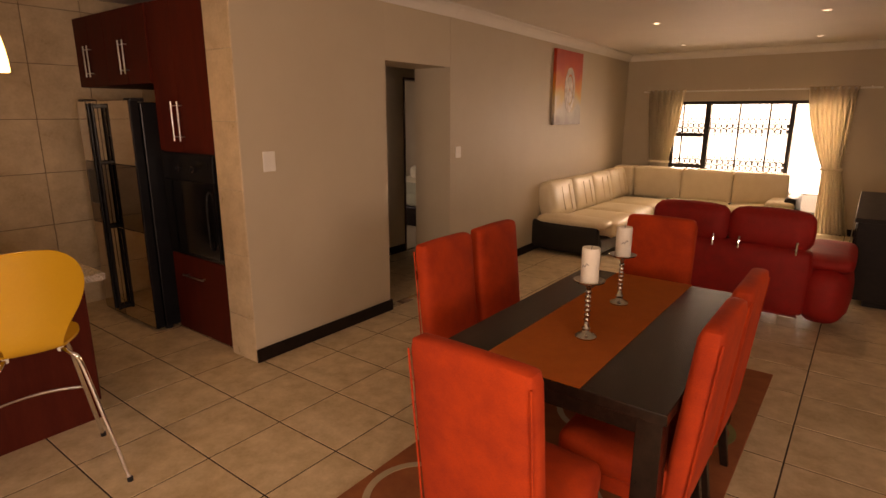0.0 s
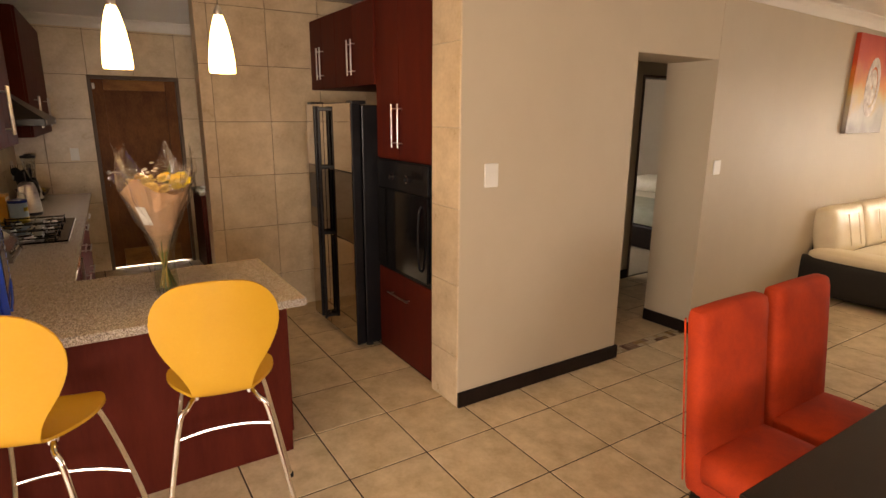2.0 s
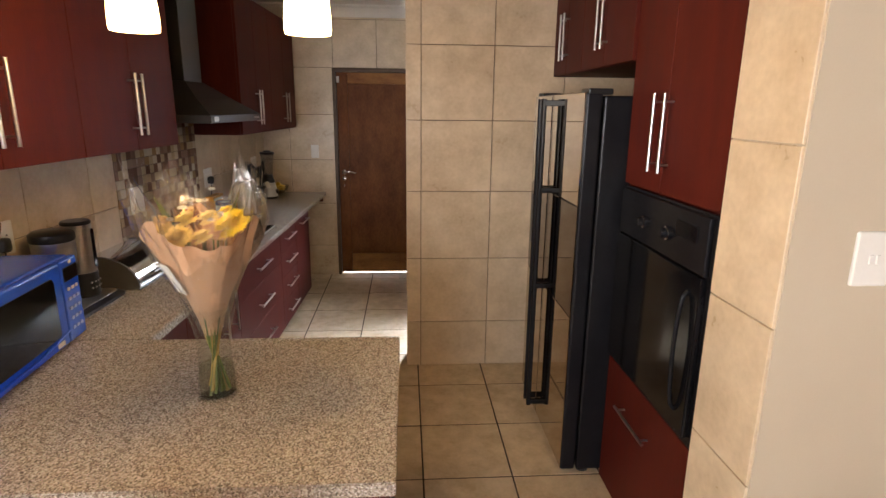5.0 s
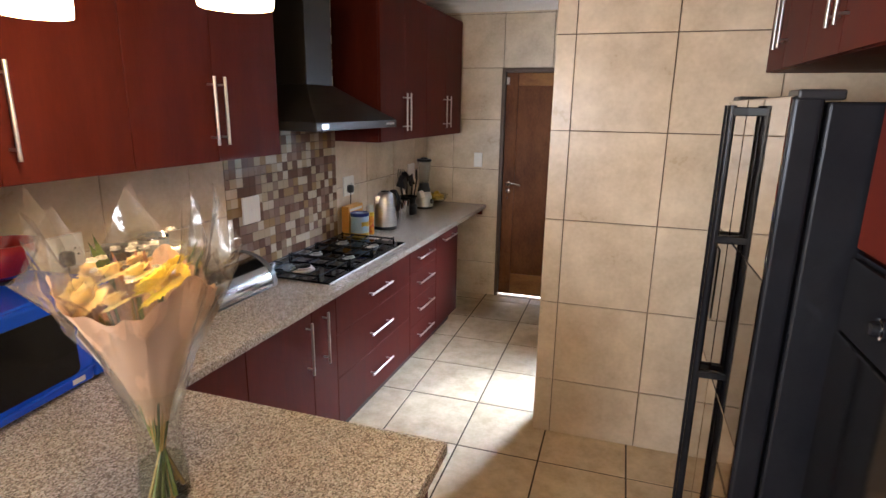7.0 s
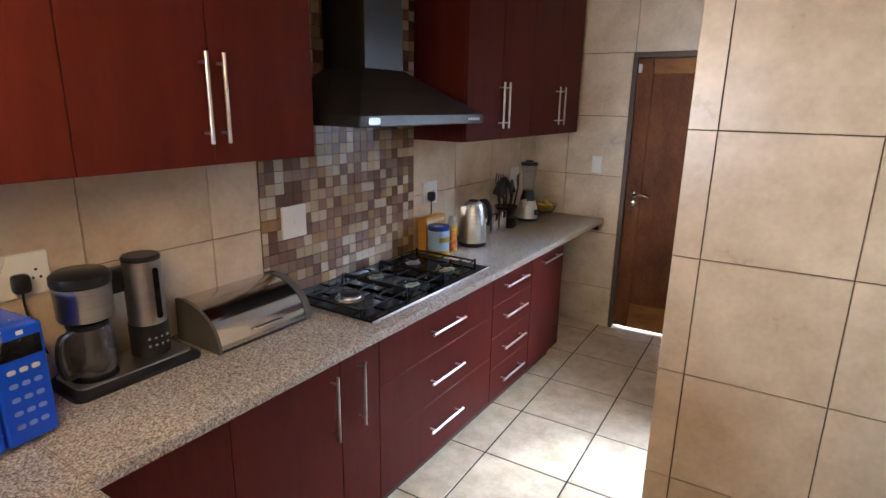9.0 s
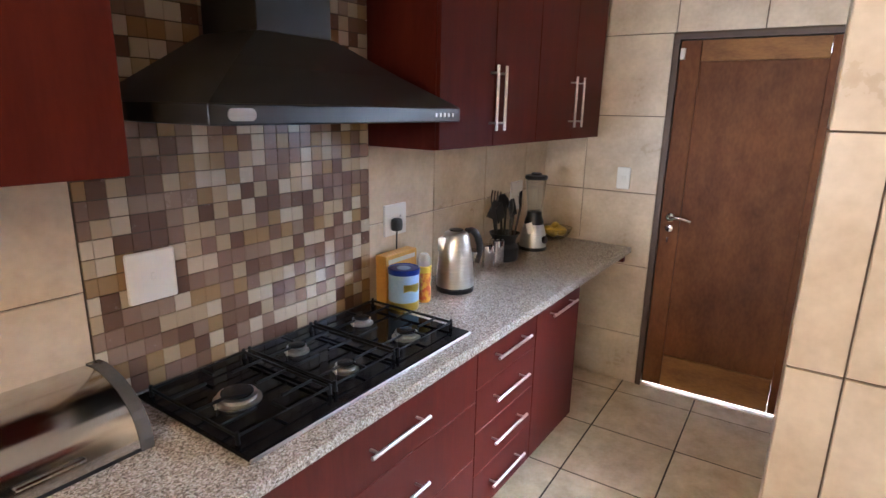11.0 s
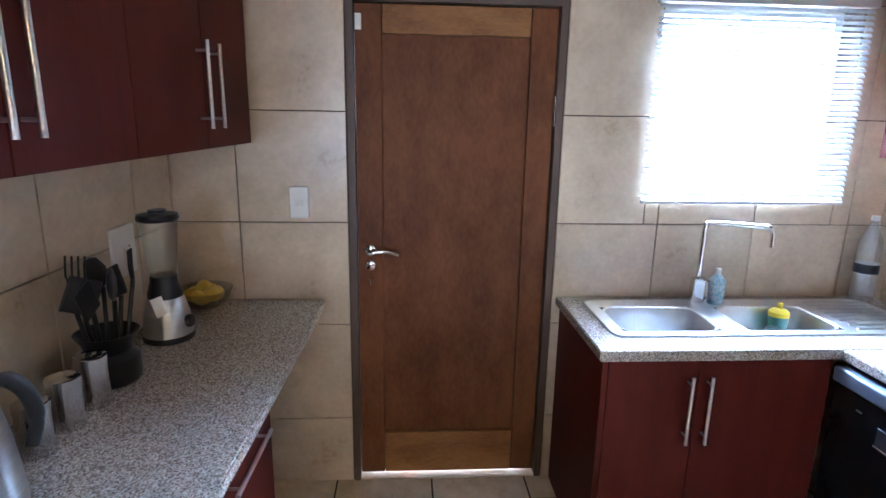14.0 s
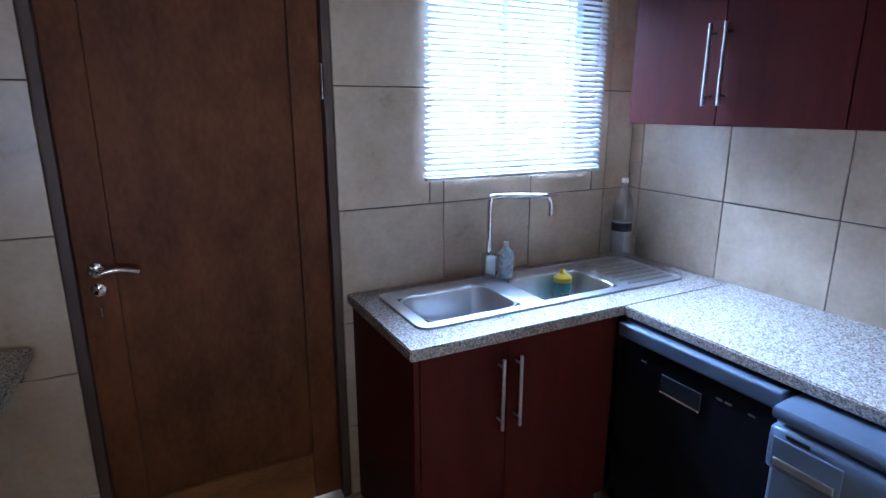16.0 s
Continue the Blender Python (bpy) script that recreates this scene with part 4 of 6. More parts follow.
# switches and sockets
def plate_switch(name, frame_m, w, h, label, category, rockers=1, plug=False, holes=0):
    """A wall plate in the x-z plane of frame_m, facing +y."""
    c = thing(name, (0, 0, 0), label, category)
    part("plate", loft([[Vector((p.x, y, p.y)) for p in round_rect(0, 0, w - d, h - d, 0.006, 0)] for y, d in ((0.0, 0), (0.006, 0), (0.009, 0.006))]), SWITCH, c)
    for k in range(rockers):
        x = (k - (rockers - 1) / 2) * 0.018
        part("rocker", box(x - 0.006, x + 0.006, 0.009, 0.013, -0.012, 0.012, 0.002, 1), SWITCH, c)
    for k in range(holes):
        part("socket_hole", lathe([(0.004, 0.0092), (0.0042, 0.0098), (0, 0.0098)], m=pose(*((-0.03, 0, 0.012), (-0.02, 0, -0.012), (-0.04, 0, -0.012))[k], -90)), BLACK_PLASTIC, c)
    if plug:
        g = part("plug", soft_box(-0.004, 0.042, 0.009, 0.05, -0.045, 0.012, 0.014, 0.0, 4), BLACK_PLASTIC, c, "black plug in the socket", True)
        part("cable", tube(arc([(0.019, 0.03, -0.045), (0.018, 0.028, -0.09), (0.006, 0.02, -0.16), (-0.02, 0.02, -0.25)]), 0.0035, 6), BLACK_PLASTIC, g)
    c.matrix_world = frame_m
    return c


plate_switch("cooker_switch", H @ pose(-1.193, 0.012, 1.226), 0.137, 0.142, "large white cooker switch on the mosaic", "switch")
plate_switch("wall_socket", H @ pose(-2.258, 0.003, 1.222), 0.145, 0.135, "white wall socket with a black plug in it", "socket", 0, True, 3)
plate_switch("wall_socket", H @ pose(-3.388, 0.003, 1.195), 0.145, 0.17, "plain white wall socket behind the blender", "socket", 1, False, 3)
plate_switch("light_switch", pose(-7.397, 0.545, 1.302, 0, 0, -90), 0.078, 0.13, "white light switch beside the door", "switch", 2)
plate_switch("light_switch", pose(-2.833, 2.575, 1.40, 0, 0, -90), 0.095, 0.135, "white light switch on the taupe wall", "switch", 2)
plate_switch("light_switch", LV @ pose(0.002, 0.075, 1.35, 0, 0, -90), 0.09, 0.11, "white light switch beyond the opening", "switch", 1)

# ---- things on the hob worktop ----
COFFEE = clear_film("smoky_glass", (0.30, 0.27, 0.24), 0.12, 0.03)
u = thing("coffee_maker", (-0.37, 0.14, WT), "steel and black coffee maker with a glass jug", "coffee maker", turn=H)
part("base", loft([round_rect(-0.365, 0.14, 0.40, 0.21, 0.03, WT + 0.001), round_rect(-0.365, 0.14, 0.40, 0.21, 0.03, WT + 0.014), round_rect(-0.365, 0.135, 0.37, 0.18, 0.03, WT + 0.026)]), BLACK_PLASTIC, u, "", True)
part("top_plate", loft([round_rect(-0.365, 0.135, 0.36, 0.17, 0.03, WT + 0.0262), round_rect(-0.365, 0.135, 0.355, 0.165, 0.03, WT + 0.029)]), STEEL, u)
part("water_tower", lathe([(0.058, WT + 0.029), (0.060, WT + 0.03), (0.060, WT + 0.135), (0.057, WT + 0.136)], -0.455, 0.12, 32), BLACK_PLASTIC, u, "black foot of the tower", True)
part("tower_sleeve", lathe([(0.057, WT + 0.1362), (0.0575, WT + 0.345), (0.055, WT + 0.346)], -0.455, 0.12, 36), STEEL, u, "brushed steel sleeve", True)
part("tower_lid", lathe([(0.057, WT + 0.3462), (0.0585, WT + 0.355), (0.053, WT + 0.362), (0, WT + 0.362)], -0.455, 0.12, 32), BLACK_PLASTIC, u, "", True)
part("gauge", loft([[Vector((-0.465 + p.x, 0.1785 + d, p.y + WT + 0.24)) for p in round_rect(0, 0, 0.018, 0.17, 0.009, 0)] for d in (-0.004, 0.002)]), BLACK_GLASS, u, "black level gauge")
for k in range(8):
    part("key", box(-0.487 + 0.02 * (k % 4), -0.479 + 0.02 * (k % 4), 0.176 - 0.003 * abs(k % 4 - 1.5), 0.182 - 0.003 * abs(k % 4 - 1.5), WT + 0.065 + 0.025 * (k // 4), WT + 0.072 + 0.025 * (k // 4), 0.001, 1), STEEL, u)
part("filter_housing", lathe([(0.070, WT + 0.215), (0.074, WT + 0.22), (0.076, WT + 0.315), (0.074, WT + 0.317)], -0.265, 0.14, 36), STEEL, u, "brushed steel filter housing", True)
part("filter_lid", lathe([(0.076, WT + 0.3172), (0.080, WT + 0.325), (0.079, WT + 0.348), (0.066, WT + 0.358), (0, WT + 0.36)], -0.265, 0.14, 36), BLACK_PLASTIC, u, "black lid", True)
part("bridge", box(-0.43, -0.29, 0.075, 0.115, WT + 0.25, WT + 0.33, 0.008), BLACK_PLASTIC, u)
part("spine", box(-0.345, -0.32, 0.06, 0.11, WT + 0.029, WT + 0.249, 0.005), STEEL, u)
j = part("jug", lathe([(0.050, WT + 0.031), (0.062, WT + 0.05), (0.068, WT + 0.10), (0.062, WT + 0.165), (0.052, WT + 0.19), (0.0505, WT + 0.19), (0.0605, WT + 0.164), (0.0665, WT + 0.10), (0.0605, WT + 0.051), (0.049, WT + 0.033), (0, WT + 0.033)], -0.265, 0.14, 36), COFFEE, u, "smoky glass jug", True)
part("jug_handle", tube(arc([(-0.21, 0.17, WT + 0.19), (-0.17, 0.19, WT + 0.185), (-0.155, 0.20, WT + 0.13), (-0.17, 0.19, WT + 0.07), (-0.20, 0.175, WT + 0.06)]), 0.009, 8), BLACK_PLASTIC, j, "black handle", True)
part("jug_collar", lathe([(0.053, WT + 0.186), (0.056, WT + 0.19), (0.056, WT + 0.202), (0.050, WT + 0.206), (0, WT + 0.206)], -0.265, 0.14, 30), BLACK_PLASTIC, j, "", True)
part("hotplate", lathe([(0.066, WT + 0.0292), (0.066, WT + 0.0308), (0, WT + 0.0308)], -0.265, 0.14, 30), BLACK_METAL, u)

# roll-top bread bin
u = thing("bread_bin", (-0.80, 0.17, WT), "steel roll-top bread bin with smoked grey ends", "bread bin", turn=H)
prof = [(0.285, 0.012), (0.284, 0.026)] + [(0.075 + 0.205 * math.cos(radians(a)), 0.026 + 0.134 * math.sin(radians(a))) for a in range(12, 91, 8)] + [(0.055, 0.155), (0.05, 0.012)]
POLISHED = material("polished_steel", (0.66, 0.65, 0.64), (0.60, 0.59, 0.58), rough=0.13, metal=1.0, scale=5, rough_var=0.03)
part("roll_top", loft([[Vector((x, y, WT + z)) for y, z in prof] for x in (-0.985, -0.605)]), POLISHED, u, "curved polished steel cover", True)
for x0, x1 in ((-1.017, -0.9855), (-0.6045, -0.593)):
    part("end_cheek", loft([[Vector((x, 0.175 + (y - 0.175) * 1.02, WT + 0.001 + z * 1.015)) for y, z in [(0.285, 0.0)] + prof[1:-1] + [(0.05, 0.0)]] for x in (x0, x1)]), material("smoked_grey_plastic", (0.10, 0.092, 0.085), rough=0.22, scale=6), u, "smoked grey end cheek")
part("floor_plate", box(-0.985, -0.605, 0.05, 0.284, WT + 0.001, WT + 0.011), BLACK_PLASTIC, u)
part("grip", box(-0.87, -0.74, 0.278, 0.294, WT + 0.045, WT + 0.053, 0.003), CHROME, u, "thin chrome grip")

# tin, carton, bottle
TIN_BLUE = material("pale_blue_print", (0.30, 0.46, 0.68), (0.42, 0.58, 0.75), rough=0.35, scale=9)
LID_BLUE = material("dark_blue_plastic", (0.008, 0.03, 0.25), rough=0.3)
GOLD = material("gold_tin", (0.62, 0.45, 0.08), (0.5, 0.36, 0.06), rough=0.3, metal=0.8, scale=10)
ORANGE_CARD = material("orange_carton", (0.66, 0.37, 0.07), (0.58, 0.28, 0.05), rough=0.5, scale=12)
CREAM_PRINT = material("cream_print", (0.72, 0.66, 0.55), rough=0.5)
tx, ty = -2.13, 0.158
u = thing("formula_tin", (tx, ty, WT), "blue and gold powder tin with a blue lid", "tin", turn=H)
part("base_band", lathe([(0.062, WT + 0.001), (0.063, WT + 0.003), (0.063, WT + 0.035)], tx, ty, 36), GOLD, u, "gold band", True)
part("wrapper", lathe([(0.0625, WT + 0.0352), (0.0625, WT + 0.15)], tx, ty, 36), TIN_BLUE, u, "pale blue wrapper", True)
part("lid", lathe([(0.065, WT + 0.148), (0.065, WT + 0.168), (0.060, WT + 0.170), (0.059, WT + 0.166), (0, WT + 0.166)], tx, ty, 36), LID_BLUE, u, "dark blue plastic lid", True)
part("lid_sticker", lathe([(0.028, WT + 0.1661), (0.028, WT + 0.1668), (0, WT + 0.1668)], tx, ty, 24), TIN_BLUE, u)
bm = bmesh.new()
cols = [[bm.verts.new((tx + 0.0632 * math.sin(a), ty + 0.0632 * math.cos(a), z)) for z in (WT + 0.075 + 0.01 * abs(math.sin(3 * a)), WT + 0.112)] for a in [radians(-20 + 8 * k) for k in range(10)]]
for a, b in zip(cols, cols[1:]):
    bm.faces.new((a[0], b[0], b[1], a[1]))
bmesh.ops.solidify(bm, geom=bm.faces[:], thickness=0.0006)
part("label_badge", bm, GOLD, u, "gold oval badge")
u = thing("carton", (-2.20, 0.075, WT), "orange cardboard carton behind the tin", "box", turn=H)
part("body", box(-2.305, -2.10, 0.035, 0.090, WT + 0.001, WT + 0.205, 0.002, 1), ORANGE_CARD, u)
part("print_band", box(-2.29, -2.115, 0.0902, 0.0912, WT + 0.170, WT + 0.188), CREAM_PRINT, u)
u = thing("baby_bottle", (-2.238, 0.18, WT), "clear baby bottle with an orange and yellow print", "bottle", turn=H)
part("body", lathe([(0.028, WT + 0.001), (0.030, WT + 0.006), (0.030, WT + 0.06), (0.027, WT + 0.075), (0.030, WT + 0.09), (0.030, WT + 0.13)], -2.238, 0.18, 28), material("yellow_orange_print", (0.75, 0.36, 0.03), (0.60, 0.12, 0.03), rough=0.3, scale=40, contrast=(0.45, 0.55)), u, "", True)
part("collar", lathe([(0.032, WT + 0.1302), (0.032, WT + 0.155), (0.028, WT + 0.158)], -2.238, 0.18, 28), material("yellow_plastic", (0.80, 0.55, 0.05), rough=0.3), u, "yellow screw collar", True)
part("cap", lathe([(0.0275, WT + 0.1582), (0.026, WT + 0.19), (0.016, WT + 0.208), (0, WT + 0.212)], -2.238, 0.18, 28), clear_film("milky_clear_plastic", (0.85, 0.85, 0.82), 0.5), u, "clear domed cap", True)

# kettle
kx, ky = -2.45, 0.198
u = thing("kettle", (kx, ky, WT), "brushed steel electric kettle with a black handle", "kettle", turn=H)
part("base", lathe([(0.085, WT + 0.001), (0.086, WT + 0.016), (0.080, WT + 0.024)], kx, ky, 40), BLACK_PLASTIC, u, "black power base", True)
part("body", lathe([(0.084, WT + 0.0242), (0.0845, WT + 0.04), (0.081, WT + 0.10), (0.073, WT + 0.17), (0.062, WT + 0.235), (0.056, WT + 0.25)], kx, ky, 48), STEEL, u, "brushed steel body", True)
part("lid", lathe([(0.056, WT + 0.2502), (0.052, WT + 0.262), (0.036, WT + 0.272), (0.020, WT + 0.274), (0, WT + 0.274)], kx, ky, 40), STEEL, u, "", True)
part("lid_grip", lathe([(0.030, WT + 0.2722), (0.031, WT + 0.278), (0, WT + 0.282)], kx, ky, 28), BLACK_PLASTIC, u, "", True)
part("handle", tube(arc([(kx - 0.040, ky + 0.028, WT + 0.268), (kx - 0.070, ky + 0.045, WT + 0.266), (kx - 0.096, ky + 0.058, WT + 0.225), (kx - 0.104, ky + 0.063, WT + 0.165), (kx - 0.092, ky + 0.055, WT + 0.115)]), [0.014] * 6 + [0.016] * 12 + [0.013] * 7, 12), BLACK_PLASTIC, u, "black loop handle", True)
part("spout", loft([[Vector((kx + 0.055, ky - 0.045, WT + 0.19)), Vector((kx + 0.072, ky - 0.020, WT + 0.19)), Vector((kx + 0.075, ky - 0.045, WT + 0.185))], [Vector((kx + 0.040, ky - 0.050, WT + 0.247)), Vector((kx + 0.060, ky - 0.012, WT + 0.247)), Vector((kx + 0.074, ky - 0.045, WT + 0.243))]]), STEEL, u, "short steel spout")

for cx, cy, r, hgt in ((-2.69, 0.15, 0.036, 0.128), (-2.80, 0.152, 0.037, 0.134), (-2.905, 0.156, 0.038, 0.142)):
    u = thing("canister", (cx, cy, WT), "plain polished steel kitchen canister", "canister", "row of canisters", turn=H)
    part("body", lathe([(r, WT + 0.001), (r + 0.001, WT + 0.004), (r, WT + hgt - 0.022), (r - 0.001, WT + hgt - 0.021)], cx, cy, 32), POLISHED, u, "", True)
    part("lid", lathe([(r + 0.0015, WT + hgt - 0.021), (r + 0.0015, WT + hgt - 0.002), (r - 0.003, WT + hgt), (0, WT + hgt)], cx, cy, 32), POLISHED, u, "", True)

# utensils in a black pot
ux, uy = -3.05, 0.12
u = thing("utensil_pot", (ux, uy, WT), "black pot holding black kitchen utensils", "utensil pot", turn=H)
part("pot", lathe([(0.072, WT + 0.001), (0.080, WT + 0.012), (0.080, WT + 0.075), (0.062, WT + 0.095), (0.066, WT + 0.12), (0.084, WT + 0.150), (0.080, WT + 0.150), (0.060, WT + 0.12), (0.055, WT + 0.03), (0, WT + 0.03)], ux, uy, 32), BLACK_PLASTIC, u, "", True)
rnd = random.Random(5)
for k in range(7):
    a = k * 0.9 + 0.3
    lean = Vector((math.cos(a) * (0.06 + 0.03 * (k % 3)), 0.5 * math.sin(a) * 0.08, 0.13 + 0.025 * (k % 3)))
    foot = Vector((ux + 0.02 * math.cos(a), uy + 0.02 * math.sin(a), WT + 0.04))
    tip = foot + lean + Vector((0, 0, 0.06))
    un = part("utensil", tube([foot, foot + lean * 0.6, tip], 0.0065, 8), BLACK_PLASTIC, u, "black nylon utensil", True)
    m = Matrix.Translation(tip) @ pose(0, 0, 0, 0, math.degrees(math.atan2(lean.x, lean.z)), 20 * k) @ Matrix.Diagonal((1.35, 1.35, 1.2, 1))
    if k % 3 == 0:
        part("head", box(-0.027, 0.027, -0.003, 0.003, 0, 0.075, 0.004, m=m), BLACK_PLASTIC, un)
    elif k % 3 == 1:
        part("head", lathe([(0.004, 0), (0.026, 0.02), (0.030, 0.045), (0.018, 0.072), (0, 0.078)], seg=16, m=m @ Matrix.Diagonal((1, 0.3, 1, 1))), BLACK_PLASTIC, un, "", True)
    else:
        bm = bmesh.new()
        for s in (-0.018, -0.006, 0.006, 0.018):
            tube([m @ Vector((s * 0.6, 0, 0)), m @ Vector((s, 0, 0.03)), m @ Vector((s, 0.004, 0.075))], 0.003, 5, bm)
        part("head", bm, BLACK_PLASTIC, un)

# blender
bx, by = -3.37, 0.14
u = thing("blender", (bx, by, WT), "steel blender with a clear jug and black lid", "blender", turn=H)
part("foot", lathe([(0.082, WT + 0.001), (0.084, WT + 0.012), (0.080, WT + 0.02)], bx, by, 36), BLACK_PLASTIC, u, "", True)
part("motor_housing", lathe([(0.079, WT + 0.0202), (0.078, WT + 0.05), (0.070, WT + 0.10), (0.058, WT + 0.145), (0.055, WT + 0.15)], bx, by, 40), STEEL, u, "brushed steel motor housing", True)
part("collar", lathe([(0.056, WT + 0.1502), (0.056, WT + 0.165), (0.044, WT + 0.20), (0.042, WT + 0.225)], bx, by, 32), BLACK_PLASTIC, u, "black collar", True)
part("jug", lathe([(0.042, WT + 0.2252), (0.050, WT + 0.30), (0.060, WT + 0.41), (0.058, WT + 0.41), (0.048, WT + 0.30), (0.040, WT + 0.23), (0, WT + 0.23)], bx, by, 10), clear_film("clear_jug_plastic", (0.85, 0.87, 0.85), 0.05, 0.05), u, "clear ribbed jug")
part("lid", lathe([(0.062, WT + 0.4102), (0.066, WT + 0.418), (0.062, WT + 0.432), (0.03, WT + 0.436), (0.028, WT + 0.446), (0, WT + 0.446)], bx, by, 32), BLACK_PLASTIC, u, "black lid", True)
part("dial", lathe([(0.022, 0), (0.022, 0.012), (0.017, 0.018), (0, 0.018)], m=Matrix.Translation((bx + 0.012, by + 0.072, WT + 0.065)) @ pose(0, 0, 0, -80)), BLACK_PLASTIC, u, "round black dial", True)
part("tag", box(-0.001, 0.001, -0.018, 0.018, -0.032, 0.032, m=Matrix.Translation((bx + 0.074, by + 0.012, WT + 0.135)) @ pose(0, 0, 0, 18, -24, 20)), SWITCH, u, "white paper tag")

# fruit bowl
fx, fy = -3.68, 0.145
u = thing("fruit_bowl", (fx, fy, WT), "clear glass bowl on the worktop by the door", "bowl", turn=H)
part("bowl", lathe([(0.045, WT + 0.001), (0.05, WT + 0.004), (0.085, WT + 0.03), (0.108, WT + 0.08), (0.105, WT + 0.08), (0.082, WT + 0.032), (0.048, WT + 0.007), (0, WT + 0.007)], fx, fy, 32), clear_film("bowl_glass", (0.8, 0.8, 0.76), 0.04, 0.03), u, "", True)
FRUIT = material("ripe_yellow_skin", (0.72, 0.48, 0.05), (0.55, 0.36, 0.04), rough=0.4, scale=14, bump=0.1)
for k in range(7):
    a, r = k * 1.05, 0.045 if k < 6 else 0.0
    c = Vector((fx + r * math.cos(a), fy + r * math.sin(a), WT + 0.055 + (0.03 if k == 6 else 0.006 * (k % 2))))
    own = lathe([(0.0, -0.04), (0.012, -0.036), (0.026, -0.018), (0.029, 0.002), (0.024, 0.022), (0.010, 0.036), (0, 0.042)], seg=16, m=Matrix.Translation(c) @ pose(0, 0, 0, 70, 30 * k, 50 * k))
    solo("lemon", own, FRUIT, c, "ripe yellow fruit in the glass bowl", "fruit", "fruit in the bowl", turn=H, smooth=True)

# microwave
KEY_BLUE = material("pale_blue_key", (0.16, 0.24, 0.62), (0.13, 0.20, 0.55), rough=0.35)
MW = pose(-3.375, 0.275, WT, 0, 0, 4.4)
u = thing("microwave", (0, 0, 0), "bright blue microwave oven with a dark window", "microwave")
part("body", box(-0.295, 0.295, -0.37, -0.028, 0.012, 0.315, 0.010, 3), BLUE, u)
d = part("door", box(-0.175, 0.295, -0.027, 0.0, 0.014, 0.313, 0.010, 3), BLUE, u)
part("window", loft([[Vector((0.068 + p.x, y, 0.165 + p.y)) for p in round_rect(0, 0, 0.385 - e, 0.215 - e, 0.02, 0)] for y, e in ((0.0002, 0), (0.002, 0.004))]), BLACK_GLASS, d, "dark glass window")
part("panel", box(-0.295, -0.178, -0.027, 0.0, 0.014, 0.313, 0.008, 3), BLUE, u, "blue control panel")
part("display", box(-0.285, -0.19, 0.0002, 0.002, 0.235, 0.285, 0.002, 1), BLACK_GLASS, u, "black display")
for r in range(5):
    for c in range(3):
        part("key", loft([[Vector((-0.265 + 0.027 * c + p.x, y, 0.205 - 0.036 * r + p.y)) for p in round_rect(0, 0, 0.019, 0.012, 0.005, 0)] for y in (0.0002, 0.002)]), KEY_BLUE if r else TEXT, u, "small pale blue key")
part("badge", box(-0.135, -0.09, 0.0002, 0.0018, 0.026, 0.042), TEXT, d, "pale badge")
part("door_lip", tube(arc([(-0.17, 0.001, 0.062), (-0.02, 0.006, 0.046), (0.14, 0.008, 0.040), (0.29, 0.006, 0.040)]), 0.006, 8), BLUE, d, "raised blue lip along the door", True)
part("corner_mark", box(-0.25, -0.235, 0.0002, 0.0018, 0.293, 0.303), TEXT, u)
for px in (-0.26, 0.26):
    for py in (-0.34, -0.05):
        part("foot", lathe([(0.012, 0.0005), (0.012, 0.0118)], px, py, 12), BLACK_PLASTIC, u)
u.matrix_world = MW

# red bowl and wall socket behind the microwave
REDGLASS = material("dark_red_glass", (0.22, 0.012, 0.008), (0.15, 0.008, 0.006), rough=0.08, coat=0.4)
u = thing("red_bowl", (0.10, 0.10, WT), "dark red glass bowl on a tall foot", "bowl", turn=H)
part("stem", lathe([(0.05, WT + 0.001), (0.05, WT + 0.012), (0.015, WT + 0.03), (0.012, WT + 0.30), (0.03, WT + 0.33)], 0.10, 0.10, 24), BLACK_METAL, u, "", True)
part("bowl", lathe([(0.03, WT + 0.331), (0.075, WT + 0.36), (0.10, WT + 0.42), (0.105, WT + 0.45), (0.10, WT + 0.45), (0.094, WT + 0.42), (0.07, WT + 0.366), (0, WT + 0.345)], 0.10, 0.10, 32), REDGLASS, u, "", True)
plate_switch("wall_socket", H @ pose(-0.175, 0.003, 1.236), 0.135, 0.13, "white wall socket with a plug beside the coffee maker", "socket", 0, True, 3)

# ---- flowers on the peninsula ----
vx, vy = -3.175, 0.895
VASE = clear_film("thin_vase_glass", (0.94, 0.96, 0.94), 0.0, 0.03, 0.28, 0.05)
FILM = clear_film("cellophane", (0.88, 0.86, 0.82), 0.03, 0.08, 0.6, 1.0)
KRAFT = material("brown_kraft_paper", (0.56, 0.345, 0.20), (0.47, 0.275, 0.15), rough=0.65, scale=7, fine=120, bump=0.3)
STEM = material("green_stem", (0.11, 0.145, 0.025), (0.06, 0.08, 0.012), rough=0.45, scale=14, spread=0.5)
DRY_STEM = material("yellow_brown_stem", (0.36, 0.24, 0.06), (0.22, 0.13, 0.03), rough=0.5, scale=14, spread=0.3)
PYPETAL = material("pale_yellow_petal", (0.92, 0.78, 0.32), (0.88, 0.66, 0.20), rough=0.6, scale=40)
YPETAL = material("yellow_petal", (0.88, 0.72, 0.02), (0.80, 0.56, 0.01), rough=0.6, scale=40)
OPETAL = material("pale_orange_petal", (0.90, 0.68, 0.32), (0.84, 0.56, 0.20), rough=0.6, scale=40)
WPETAL = material("white_petal", (0.82, 0.78, 0.66), (0.70, 0.64, 0.50), rough=0.6, scale=40)
LEAF = material("dull_green_leaf", (0.09, 0.12, 0.03), (0.05, 0.07, 0.02), rough=0.6, scale=20)
